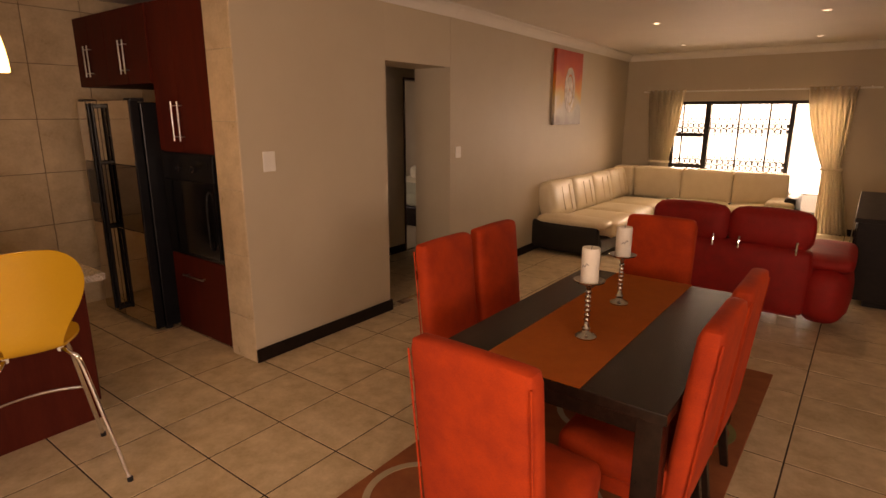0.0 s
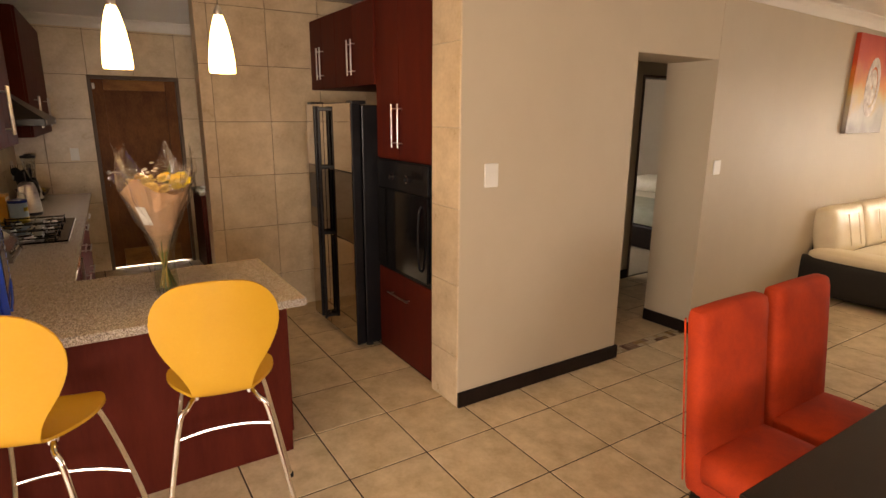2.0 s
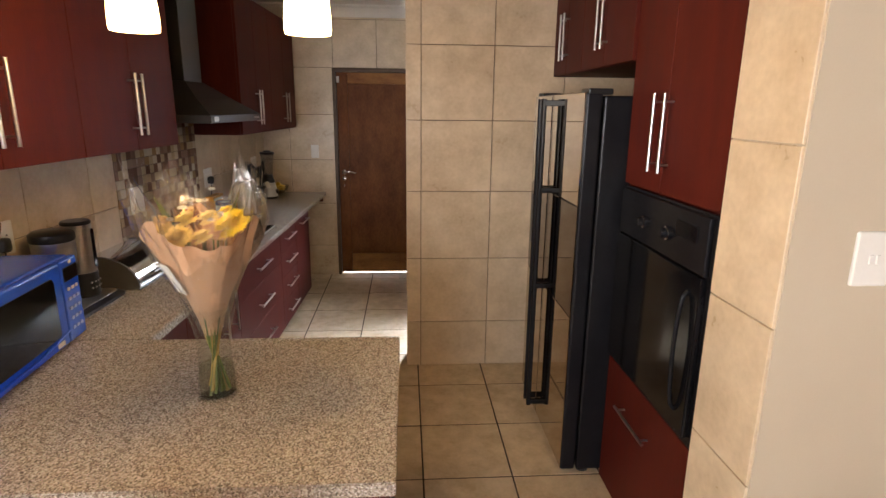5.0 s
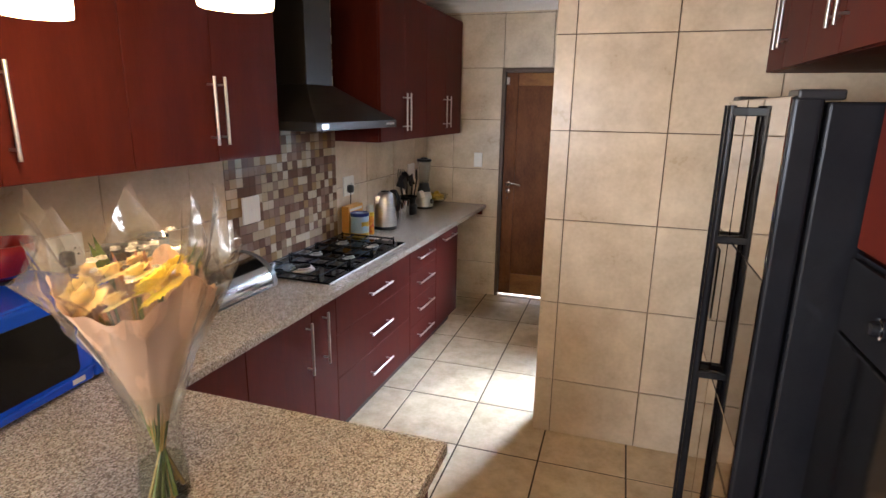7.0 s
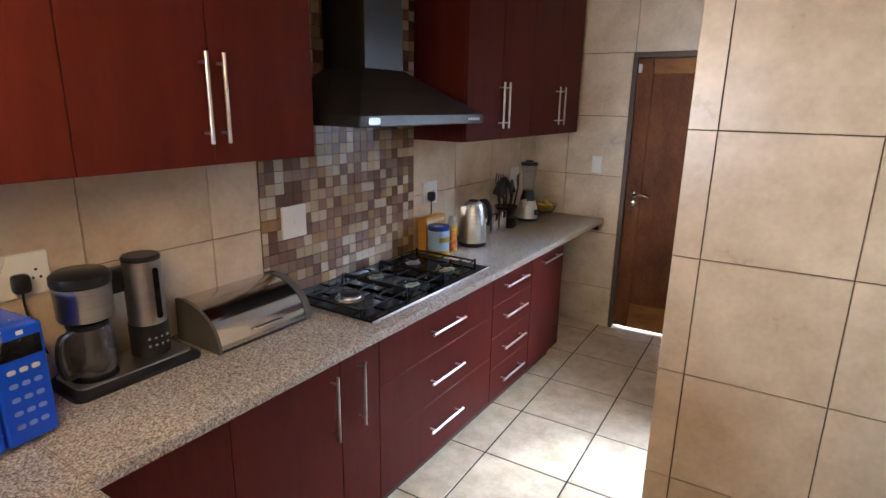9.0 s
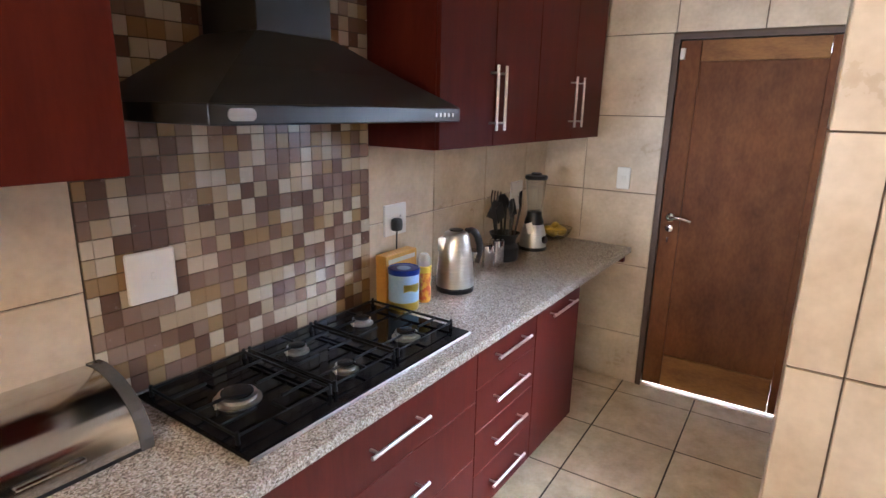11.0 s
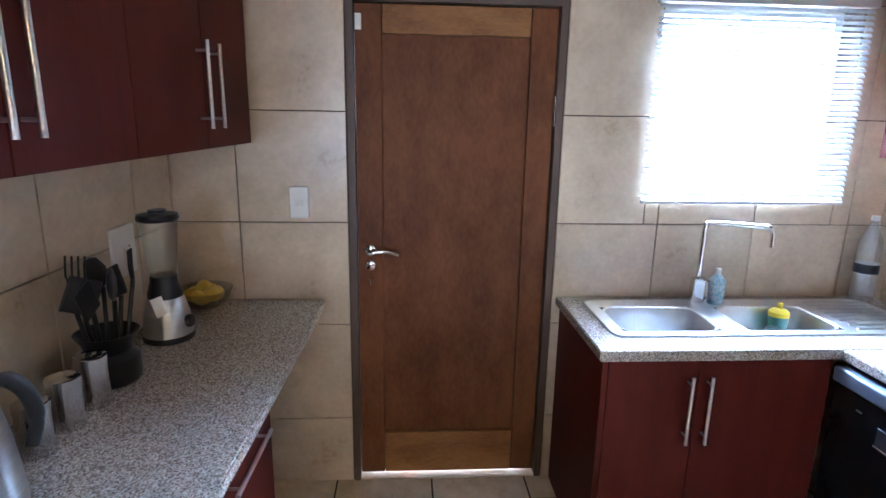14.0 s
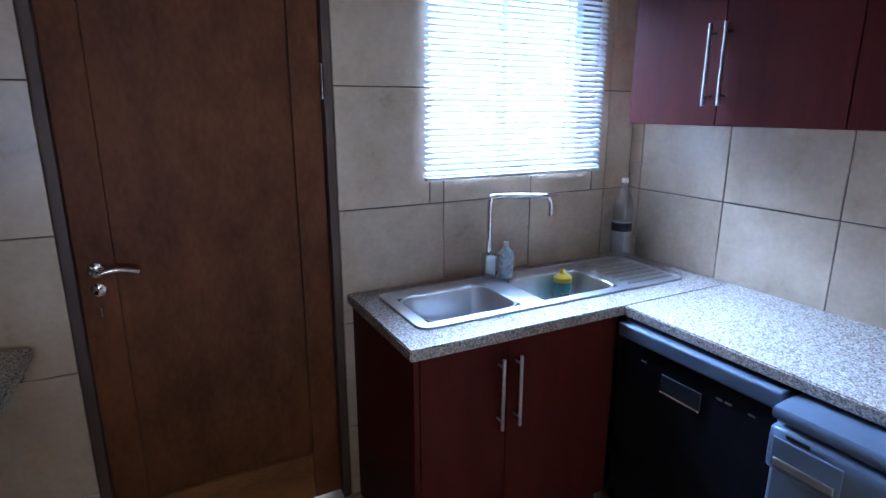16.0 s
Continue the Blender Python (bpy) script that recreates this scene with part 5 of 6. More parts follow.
DRY = material("brown_dry_leaf", (0.28, 0.12, 0.04), (0.18, 0.07, 0.03), rough=0.7, scale=20)
u = thing("vase", (vx, vy, WT), "flared clear glass vase of green stems", "vase")
part("glass", lathe([(0.056, WT + 0.001), (0.0575, WT + 0.006), (0.053, WT + 0.06), (0.046, WT + 0.13), (0.046, WT + 0.17), (0.056, WT + 0.23), (0.075, WT + 0.29), (0.0735, WT + 0.29), (0.054, WT + 0.228), (0.044, WT + 0.168), (0.0445, WT + 0.13), (0.051, WT + 0.06), (0.053, WT + 0.012), (0, WT + 0.012)], vx, vy, 40), VASE, u, "", True)
part("water", lathe([(0.050, WT + 0.0125), (0.0495, WT + 0.06), (0.0455, WT + 0.10), (0, WT + 0.10)], vx, vy, 32), clear_film("cloudy_water", (0.82, 0.84, 0.66), 0.0, 0.05, 0.05, 0.05), u, "", True)
b = thing("bouquet", (vx, vy, WT + 0.015), "yellow flowers in brown paper and clear film", "bouquet")
rnd = random.Random(11)
for k in range(34):
    a, r0 = rnd.uniform(0, 6.28), rnd.uniform(0.012, 0.042)
    part("stem", tube([(vx + r0 * math.cos(a), vy + r0 * math.sin(a), WT + 0.016 + rnd.uniform(0, 0.02)), (vx + 0.014 * math.cos(a + 2.6), vy + 0.014 * math.sin(a + 2.6), WT + 0.17), (vx + 0.08 * math.cos(a + 2.9), vy + 0.08 * math.sin(a + 2.9), WT + 0.46)], [0.0058, 0.0044, 0.003], 6), STEM if k % 3 else DRY_STEM, b, "", True)


def wrap(levels, seg, seed, peaks, lift, crumple, gap=0.0):
    """A paper cone with crumpled sides and a pointed upper edge."""
    own = bmesh.new()
    rings = []
    for n, (r, z) in enumerate(levels):
        f = n / (len(levels) - 1)
        ring = []
        for k in range(seg):
            a = gap / 2 + (2 * math.pi - gap) * k / (seg - 1)
            fold = abs(noise.noise(Vector((4.5 * math.cos(a), 4.5 * math.sin(a) + seed, z * 22)))) - 0.15
            wob = (noise.noise(Vector((1.9 * math.cos(a) + seed, 1.9 * math.sin(a), z * 11))) + 0.7 * fold) * crumple * (0.4 + f)
            up = lift * f ** 3 * (1 - abs(math.sin((peaks * a + seed) / 2))) ** 1.3 + 0.02 * f * noise.noise(Vector((seed, 5 * math.cos(a), 5 * math.sin(a))))
            rr = r + wob * r * 3
            ring.append(own.verts.new((vx + rr * math.cos(a), vy + rr * math.sin(a), z + up)))
        rings.append(ring)
    for p, q in zip(rings, rings[1:]):
        for k in range(seg - 1):
            own.faces.new((p[k], p[k + 1], q[k + 1], q[k]))
    return own


zb = WT + 0.20
part("paper_wrap", wrap([(0.024, zb), (0.036, zb + 0.05), (0.058, zb + 0.11), (0.084, zb + 0.17), (0.110, zb + 0.22), (0.132, zb + 0.26), (0.147, zb + 0.29)], 64, 2.0, 3, 0.07, 0.045), KRAFT, b, "crumpled brown kraft paper cone", True)
part("film_wrap", wrap([(0.034, zb + 0.0), (0.060, zb + 0.08), (0.092, zb + 0.16), (0.126, zb + 0.24), (0.158, zb + 0.31), (0.180, zb + 0.36)], 60, 5.3, 5, 0.17, 0.10), FILM, b, "shiny clear cellophane", True)
part("film_wrap", wrap([(0.038, zb + 0.03), (0.072, zb + 0.12), (0.112, zb + 0.22), (0.140, zb + 0.30), (0.150, zb + 0.35)], 48, 9.1, 4, 0.15, 0.14), FILM, b, "shiny clear cellophane", True)
CARD = Matrix.Translation((vx + 0.097 * math.cos(-0.75), vy + 0.097 * math.sin(-0.75), zb + 0.185)) @ pose(0, 0, 0, 0, 26, math.degrees(-0.75))
part("price_card", box(-0.001, 0.001, -0.024, 0.024, -0.05, 0.05, m=CARD), SWITCH, b, "small white price card")


def bloom(c, r, petals, mat, tilt, layers=3, droop=0.3):
    own = bmesh.new()
    for layer in range(layers):
        n = max(7, petals - 3 * layer)
        for k in range(n):
            a = 2 * math.pi * k / n + 0.4 * layer
            rise = 0.15 + 0.24 * layer - droop * (layer == 0)
            out = r * (1 - 0.12 * layer) * rnd.uniform(0.88, 1.08)
            d, s = Vector((math.cos(a), math.sin(a), 0)), Vector((-math.sin(a), math.cos(a), 0))
            w = 0.95 * math.pi * r / n + 0.003
            p = [c + d * 0.1 * r, c + d * out * 0.55 - s * w + Vector((0, 0, rise * out * 0.6)), c + d * out + Vector((0, 0, rise * out)), c + d * out * 0.55 + s * w + Vector((0, 0, rise * out * 0.6))]
            own.faces.new([own.verts.new(tilt @ (q - c) + c) for q in p])
    for k in range(6):
        for n in range(8):
            a, e = 0.785 * n + 0.4 * k, 0.26 * k
            p, q = Vector((math.cos(a) * math.cos(e), math.sin(a) * math.cos(e), math.sin(e))) * 0.34 * r, Vector((-math.sin(a), math.cos(a), 0)) * (0.14 * r * math.cos(e) + 0.001)
            own.faces.new([own.verts.new(tilt @ v + c) for v in (p - q, p + q, p * 1.25 + Vector((0, 0, 0.16 * r)))])
    return own


zt = zb + 0.31
for x, y, z, r, n, mt, name in ((0.045, 0.098, 0.02, 0.068, 34, YPETAL, "yellow_bloom"), (0.095, -0.03, -0.005, 0.052, 22, PYPETAL, "pale_yellow_bloom"), (0.07, -0.075, 0.0, 0.045, 20, PYPETAL, "pale_yellow_bloom"), (0.09, 0.03, -0.005, 0.038, 16, PYPETAL, "pale_yellow_bloom"), (0.035, -0.03, 0.03, 0.045, 18, PYPETAL, "pale_yellow_bloom"), (0.02, -0.10, 0.02, 0.038, 16, OPETAL, "pale_bloom"), (0.03, 0.03, 0.035, 0.04, 18, PYPETAL, "pale_yellow_bloom"), (-0.05, 0.05, 0.03, 0.045, 18, YPETAL, "yellow_bloom"), (-0.05, -0.05, 0.03, 0.04, 14, OPETAL, "pale_bloom"), (-0.01, 0.085, 0.025, 0.04, 18, YPETAL, "yellow_bloom")):
    part(name, bloom(Vector((vx + x, vy + y, zt + z)), r * 0.82, n, mt, Euler((rnd.uniform(-0.5, 0.5), rnd.uniform(0.1, 0.6), 0)).to_matrix(), 7), mt, b)
for k in range(14):
    a, r = rnd.uniform(0, 6.28), rnd.uniform(0.01, 0.10)
    part("small_white_flower", bloom(Vector((vx + r * math.cos(a), vy + r * math.sin(a), zt + rnd.uniform(0.03, 0.10))), 0.012, 9, WPETAL, Matrix.Identity(3), 2), WPETAL, b)
for k in range(11):
    a, r = rnd.uniform(1.2, 5.1), rnd.uniform(0.02, 0.12)
    c, d = Vector((vx + r * math.cos(a), vy + r * math.sin(a), zt - 0.02)), Vector((math.cos(a) * 0.5, math.sin(a) * 0.5, 1)) * rnd.uniform(0.06, 0.12)
    s = Vector((-math.sin(a), math.cos(a), 0)) * rnd.uniform(0.008, 0.016)
    own = bmesh.new()
    lo, m1, m2, hi = [own.verts.new(q) for q in (c, c + d * 0.5 - s, c + d * 0.5 + s, c + d)]
    own.faces.new((lo, m1, hi))
    own.faces.new((lo, hi, m2))
    part("leaf", own, LEAF if k % 3 else DRY, b)

# ---- sink, tap and the things round them ----
u = thing("sink", (-7.12, 2.35, WT), "stainless steel double-bowl sink with a drainer", "sink")
RX0, RX1, RY0, RY1, RR = -7.335, -6.925, 1.725, 2.965, 0.05
CORNERS = [(RX0, RX0 + RR, RY0, RY0 + RR), (RX1 - RR, RX1, RY0, RY0 + RR), (RX0, RX0 + RR, RY1 - RR, RY1), (RX1 - RR, RX1, RY1 - RR, RY1)]
own = plate(RX0, RX1, RY0, RY1, BOWLS + CORNERS, WT + 0.0005, WT + 0.005, XY)
for cx, cy, a0 in ((RX0 + RR, RY0 + RR, 180), (RX1 - RR, RY0 + RR, 270), (RX0 + RR, RY1 - RR, 90), (RX1 - RR, RY1 - RR, 0)):
    fan = [Vector((cx, cy, 0))] + [Vector((cx + RR * math.cos(radians(a0 + 15 * k)), cy + RR * math.sin(radians(a0 + 15 * k)), 0)) for k in range(7)]
    loft([[p + Vector((0, 0, z)) for p in fan] for z in (WT + 0.0005, WT + 0.005)], own)
part("rim", own, SINK_STEEL, u, "flat steel rim with round corners")
part("rim_bead", tube(round_rect((RX0 + RX1) / 2, (RY0 + RY1) / 2, RX1 - RX0 - 0.006, RY1 - RY0 - 0.006, RR - 0.003, WT + 0.005, 6), 0.0032, 6, closed=True), STEEL, u, "raised steel edge", True)
for x0, x1, y0, y1 in BOWLS:
    cx, cy, w, d = (x0 + x1) / 2, (y0 + y1) / 2, x1 - x0, y1 - y0
    own = bmesh.new()
    prev = None
    for e, z, r in ((-0.004, WT + 0.0062, 0.06), (0.004, WT + 0.003, 0.06), (0.012, WT - 0.02, 0.06), (0.026, WT - 0.13, 0.06), (0.05, WT - 0.148, 0.05), (0.12, WT - 0.150, 0.02)):
        ring_v = [own.verts.new(p) for p in round_rect(cx, cy, w - 2 * e, d - 2 * e, r, z, 6)]
        if prev:
            for k in range(len(ring_v)):
                own.faces.new((prev[k], prev[(k + 1) % len(ring_v)], ring_v[(k + 1) % len(ring_v)], ring_v[k]))
        prev = ring_v
    own.faces.new(prev)
    bowl = part("bowl", own, SINK_STEEL, u, "pressed steel bowl", True)
    part("waste", lathe([(0.028, WT - 0.1498), (0.028, WT - 0.147), (0.02, WT - 0.148), (0, WT - 0.148)], cx, cy, 24), CHROME, bowl, "", True)
for k in range(8):
    part("drainer_rib", box(-7.29 + 0.043 * k, -7.275 + 0.043 * k, 2.68, 2.93, WT + 0.0052, WT + 0.009, 0.0018, 1), STEEL, u)
u = thing("sink_tap", (-7.30, 2.215, WT), "chrome kitchen tap with a square swan neck", "tap")
part("body", box(-7.322, -7.278, 2.19, 2.24, WT + 0.0055, WT + 0.115, 0.006), CHROME, u, "square chrome body")
part("spout", tube(arc([(-7.30, 2.215, WT + 0.115), (-7.30, 2.215, WT + 0.30), (-7.299, 2.219, WT + 0.335), (-7.293, 2.24, WT + 0.35), (-7.23, 2.42, WT + 0.346), (-7.222, 2.45, WT + 0.338), (-7.22, 2.458, WT + 0.31), (-7.22, 2.459, WT + 0.265)], 5), 0.0105, 12), CHROME, u, "thin bent spout", True)
part("lever", box(-7.29, -7.225, 2.205, 2.227, WT + 0.1155, WT + 0.124, 0.003, m=None), CHROME, u)
u = thing("soap_bottle", (-7.285, 2.29, WT), "clear soap bottle with a teal label", "bottle")
part("body", loft([round_rect(-7.285, 2.29, 0.045, 0.06, 0.015, WT + 0.0055), round_rect(-7.285, 2.29, 0.046, 0.062, 0.015, WT + 0.11), round_rect(-7.285, 2.29, 0.022, 0.022, 0.009, WT + 0.135)]), material("teal_soap", (0.30, 0.50, 0.58), (0.66, 0.70, 0.70), rough=0.25, scale=22, contrast=(0.42, 0.58)), u, "", True)
part("cap", lathe([(0.011, WT + 0.1352), (0.011, WT + 0.158), (0, WT + 0.16)], -7.285, 2.29, 16), SWITCH, u, "", True)
u = thing("water_bottle", (-7.315, 2.965, WT), "tall empty clear plastic bottle with a dark label", "bottle")
part("body", lathe([(0.042, WT + 0.001), (0.047, WT + 0.008), (0.047, WT + 0.10), (0.044, WT + 0.115), (0.047, WT + 0.13), (0.047, WT + 0.21), (0.043, WT + 0.225), (0.046, WT + 0.24), (0.040, WT + 0.28), (0.018, WT + 0.33), (0.014, WT + 0.345), (0.014, WT + 0.36)], -7.315, 2.965, 28), clear_film("clear_bottle_plastic", (0.86, 0.90, 0.93), 0.16, 0.05, 0.8), u, "", True)
part("label", lathe([(0.0478, WT + 0.135), (0.0478, WT + 0.175)], -7.315, 2.965, 28), BLACK_PLASTIC, u, "dark paper label", True)
part("cap", lathe([(0.0155, WT + 0.3602), (0.0155, WT + 0.38), (0, WT + 0.381)], -7.315, 2.965, 18), SWITCH, u, "", True)
u = thing("baby_cup", (-7.17, 2.50, WT - 0.15), "green-tinted baby cup with a yellow spout lid in the sink", "cup")
part("cup", lathe([(0.030, WT - 0.1465), (0.036, WT - 0.03), (0.036, WT - 0.01)], -7.17, 2.50, 24), clear_film("green_tint_plastic", (0.25, 0.55, 0.45), 0.55, 0.1), u, "", True)
part("lid", lathe([(0.039, WT - 0.0098), (0.039, WT + 0.008), (0.028, WT + 0.018), (0.012, WT + 0.024), (0.011, WT + 0.045), (0, WT + 0.047)], -7.17, 2.50, 24), material("bright_yellow_plastic", (0.85, 0.66, 0.02), rough=0.35), u, "bright yellow spout lid", True)
solo("drinking_glass", lathe([(0.028, WT - 0.146), (0.034, WT - 0.03), (0.032, WT - 0.03), (0.026, WT - 0.142), (0, WT - 0.142)], -7.08, 2.42, 24), clear_film("tumbler_glass", (0.8, 0.82, 0.82), 0.25, 0.03), (-7.08, 2.42, WT - 0.15), "clear drinking glass standing in the sink", "glass", smooth=True)
solo("red_beaker", lathe([(0.024, WT - 0.146), (0.03, WT - 0.06), (0.027, WT - 0.06), (0.022, WT - 0.142), (0, WT - 0.142)], -7.12, 2.33, 24), material("red_plastic", (0.45, 0.02, 0.02), rough=0.3), (-7.12, 2.33, WT - 0.15), "small red plastic beaker in the sink", "cup", smooth=True)

# appliances under the north worktop
GREY_METAL = material("blue_grey_enamel", (0.15, 0.175, 0.225), (0.14, 0.165, 0.215), rough=0.30, rough_var=0.02, metal=0.3, scale=5)
u = thing("dishwasher", (-6.50, 2.75, 0), "black dishwasher with a grey top edge", "dishwasher")
part("body", box(-6.80, -6.20, 2.51, 3.05, 0.02, 0.845, 0.004), BLACK_METAL, u)
d = part("door", box(-6.80, -6.20, 2.472, 2.509, 0.10, 0.785, 0.006), BLACK_METAL, u, "glossy black door")
part("top_trim", box(-6.80, -6.20, 2.458, 2.535, 0.788, 0.842, 0.008, 3), GREY_METAL, u, "rounded grey top edge")
part("grip", box(-6.60, -6.445, 2.468, 2.4715, 0.655, 0.72, 0.002, 1), BLACK_PLASTIC, d, "sunk dark grip")
part("grip_edge", box(-6.60, -6.445, 2.462, 2.4675, 0.652, 0.66, 0.002, 1), CHROME, d)
for x in (-6.68, -6.385, -6.355, -6.28):
    part("indicator", box(x - 0.011, x + 0.011, 2.4695, 2.4715, 0.728, 0.734), STEEL, d, "small pale mark")
part("plinth", box(-6.79, -6.21, 2.53, 2.55, 0.0, 0.099), BLACK_PLASTIC, u)
u = thing("washing_machine", (-5.88, 2.70, 0), "grey washing machine with a rounded front edge", "washing machine")
part("body", box(-6.185, -5.585, 2.42, 3.03, 0.015, 0.80, 0.012, 3), GREY_METAL, u)
part("lid", soft_box(-6.188, -5.582, 2.385, 3.03, 0.795, 0.845, 0.022, 0.0, 5), GREY_METAL, u, "pale grey rounded top", True)
part("fascia", soft_box(-6.18, -5.59, 2.378, 2.43, 0.66, 0.792, 0.02, 0.0, 5), GREY_METAL, u, "grey control fascia", True)
part("drawer", box(-6.16, -5.99, 2.372, 2.3795, 0.685, 0.765, 0.003), GREY_METAL, u)
part("drawer_grip", box(-6.15, -6.0, 2.366, 2.372, 0.69, 0.712, 0.003), STEEL, u, "pale drawer grip")
part("badge", box(-6.13, -6.07, 2.3765, 2.3785, 0.772, 0.782), BLACK_PLASTIC, u)
part("dial", lathe([(0.035, 0), (0.033, 0.02), (0, 0.022)], m=pose(-5.80, 2.378, 0.725, 90)), STEEL, u, "", True)
part("port_ring", lathe([(0.16, 0), (0.16, 0.02), (0.12, 0.03), (0.115, 0.01), (0.16, 0)], cap=False, m=pose(-5.885, 2.42, 0.40, 90), seg=36), BLACK_PLASTIC, u, "", True)
part("port_glass", lathe([(0.114, 0.005), (0.07, 0.03), (0, 0.035)], m=pose(-5.885, 2.42, 0.40, 90), seg=32), BLACK_GLASS, u, "dark door glass", True)

# kitchen window and blind
WHITE_ENAMEL = material("white_window_paint", (0.75, 0.74, 0.70), rough=0.4)
u = thing("window_1", (-7.52, 2.415, 1.33), "white steel-framed kitchen window", "window", kind="structure")
part("window_frame", plate(2.0, 2.83, 1.33, 2.12, [(2.035, 2.40, 1.365, 2.085), (2.43, 2.795, 1.365, 2.085)], -7.56, -7.52, YZ), WHITE_ENAMEL, u)
for y0, y1 in ((2.035, 2.40), (2.43, 2.795)):
    pane = part("pane", box(-7.543, -7.539, y0, y1, 1.365, 2.085), clear_film("window_glass", (0.95, 0.97, 0.97), 0.01, 0.01, 0.2, 0.0), u)
    pane.visible_shadow = False
part("window_sill", box(-7.62, -7.402, 2.0, 2.83, 1.318, 1.3295), WHITE_ENAMEL, u)
SLAT = bpy.data.materials.new("white_blind_slat")
SLAT.use_nodes = True
sn = SLAT.node_tree.nodes
sb = sn["Principled BSDF"]
sb.inputs["Base Color"].default_value, sb.inputs["Roughness"].default_value = (0.66, 0.67, 0.69, 1), 0.45
tr, mx = sn.new("ShaderNodeBsdfTranslucent"), sn.new("ShaderNodeMixShader")
tr.inputs["Color"].default_value, mx.inputs["Fac"].default_value = (0.85, 0.88, 0.92, 1), 0.05
SLAT.node_tree.links.new(sb.outputs["BSDF"], mx.inputs[1])
SLAT.node_tree.links.new(tr.outputs["BSDF"], mx.inputs[2])
SLAT.node_tree.links.new(mx.outputs["Shader"], sn["Material Output"].inputs["Surface"])
u = thing("venetian_blind", (-7.375, 2.405, 1.31), "white venetian blind half open over the window", "blind")
part("headrail", box(-7.395, -7.355, 1.96, 2.85, 2.10, 2.135, 0.003), SWITCH, u)
own = bmesh.new()
cols = []
for s in range(5):
    f = (s - 2) / 2
    cols.append([own.verts.new((0.0125 * f, y, 0.0028 * (1 - f * f))) for y in (-0.44, 0.44)])
for a, c in zip(cols, cols[1:]):
    own.faces.new((a[0], c[0], c[1], a[1]))
slat_mesh = mesh_of("slat", own, SLAT, True)
for k in range(35):
    s = new("slat", slat_mesh)
    s.parent = u
    s.matrix_basis = pose(rnd.uniform(-0.001, 0.001), 0, 0.026 + 0.0221 * k, 0, 42 + rnd.uniform(-2, 2), 0)
part("bottom_rail", box(-7.389, -7.362, 1.965, 2.845, 1.312, 1.326, 0.003), SWITCH, u)
for y in (2.10, 2.405, 2.71):
    part("cord", tube([(-7.375, y, 1.326), (-7.375, y, 2.10)], 0.0012, 5), SWITCH, u)

# ---- lounge ----
u = thing("corner_sofa", (-2.4, 8.2, 0), "cream leather corner sofa with a black base", "sofa")
part("base", box(-3.0, -2.03, 6.62, 9.98, 0.05, 0.24, 0.03), BLACK_LEATHER, u, "black leather base")
part("base", box(-2.02, -0.42, 9.02, 9.98, 0.05, 0.24, 0.03), BLACK_LEATHER, u, "black leather base")
part("side_panel", soft_box(-3.02, -2.06, 6.55, 6.64, 0.05, 0.40, 0.03, 0.02), BLACK_LEATHER, u, "black leather end", True)
part("back_shell", soft_box(-3.06, -2.93, 6.56, 9.98, 0.05, 0.66, 0.03, 0.0), BLACK_LEATHER, u, "black leather back", True)
part("armrest", soft_box(-2.88, -1.98, 6.56, 6.86, 0.36, 0.47, 0.05, 0.02), WHITE_LEATHER, u, "cream padded arm", True)
for y0, y1 in ((6.87, 7.64), (7.65, 8.42), (8.43, 9.2)):
    part("seat_cushion", soft_box(-2.72, -1.96, y0, y1, 0.22, 0.43, 0.06, 0.03), WHITE_LEATHER, u, "", True)
lean = Matrix.Translation((-2.80, 0, 0.40)) @ pose(0, 0, 0, 0, -13, 0) @ Matrix.Translation((2.80, 0, -0.40))
part("back_cushion", soft_box(-2.98, -2.665, 9.44, 9.77, 0.40, 0.885, 0.03, 0.004), WHITE_LEATHER, u, "square cream corner section", True)
for y0, y1 in ((6.72, 7.40), (7.405, 8.085), (8.09, 8.77), (8.775, 9.45)):
    c = part("back_cushion", soft_box(-2.90, -2.68, y0, y1, 0.40, 0.86, 0.04, 0.022, m=lean), WHITE_LEATHER, u, "tufted cream back cushion", True)
    for yy in (y0 + 0.25, y1 - 0.22):
        bm = bmesh.new()
        tube([lean @ Vector((-2.647, yy, z)) for z in (0.46, 0.6, 0.78)], 0.006, 5, bm)
        part("seam", bm, WHITE_LEATHER, c)
for x0, x1 in ((-2.66, -1.92), (-1.91, -1.18), (-1.17, -0.46)):
    part("back_cushion", soft_box(x0, x1, 9.52, 9.76, 0.40, 0.885, 0.03, 0.008), WHITE_LEATHER, u, "", True)
    part("seat_cushion", soft_box(max(x0, -1.95), x1, 8.98, 9.52, 0.22, 0.43, 0.06, 0.03), WHITE_LEATHER, u, "", True)
part("side_panel", soft_box(-0.44, -0.30, 9.05, 9.98, 0.05, 0.62, 0.04, 0.0), BLACK_LEATHER, u, "black leather end", True)
part("armrest", soft_box(-0.66, -0.31, 9.0, 9.6, 0.44, 0.55, 0.05, 0.01), WHITE_LEATHER, u, "", True)
for x, y in ((-2.9, 6.7), (-2.1, 6.7), (-0.5, 9.1), (-2.1, 9.0)):
    part("foot", lathe([(0.03, 0), (0.03, 0.055)], x, y, 14), CHROME, u)

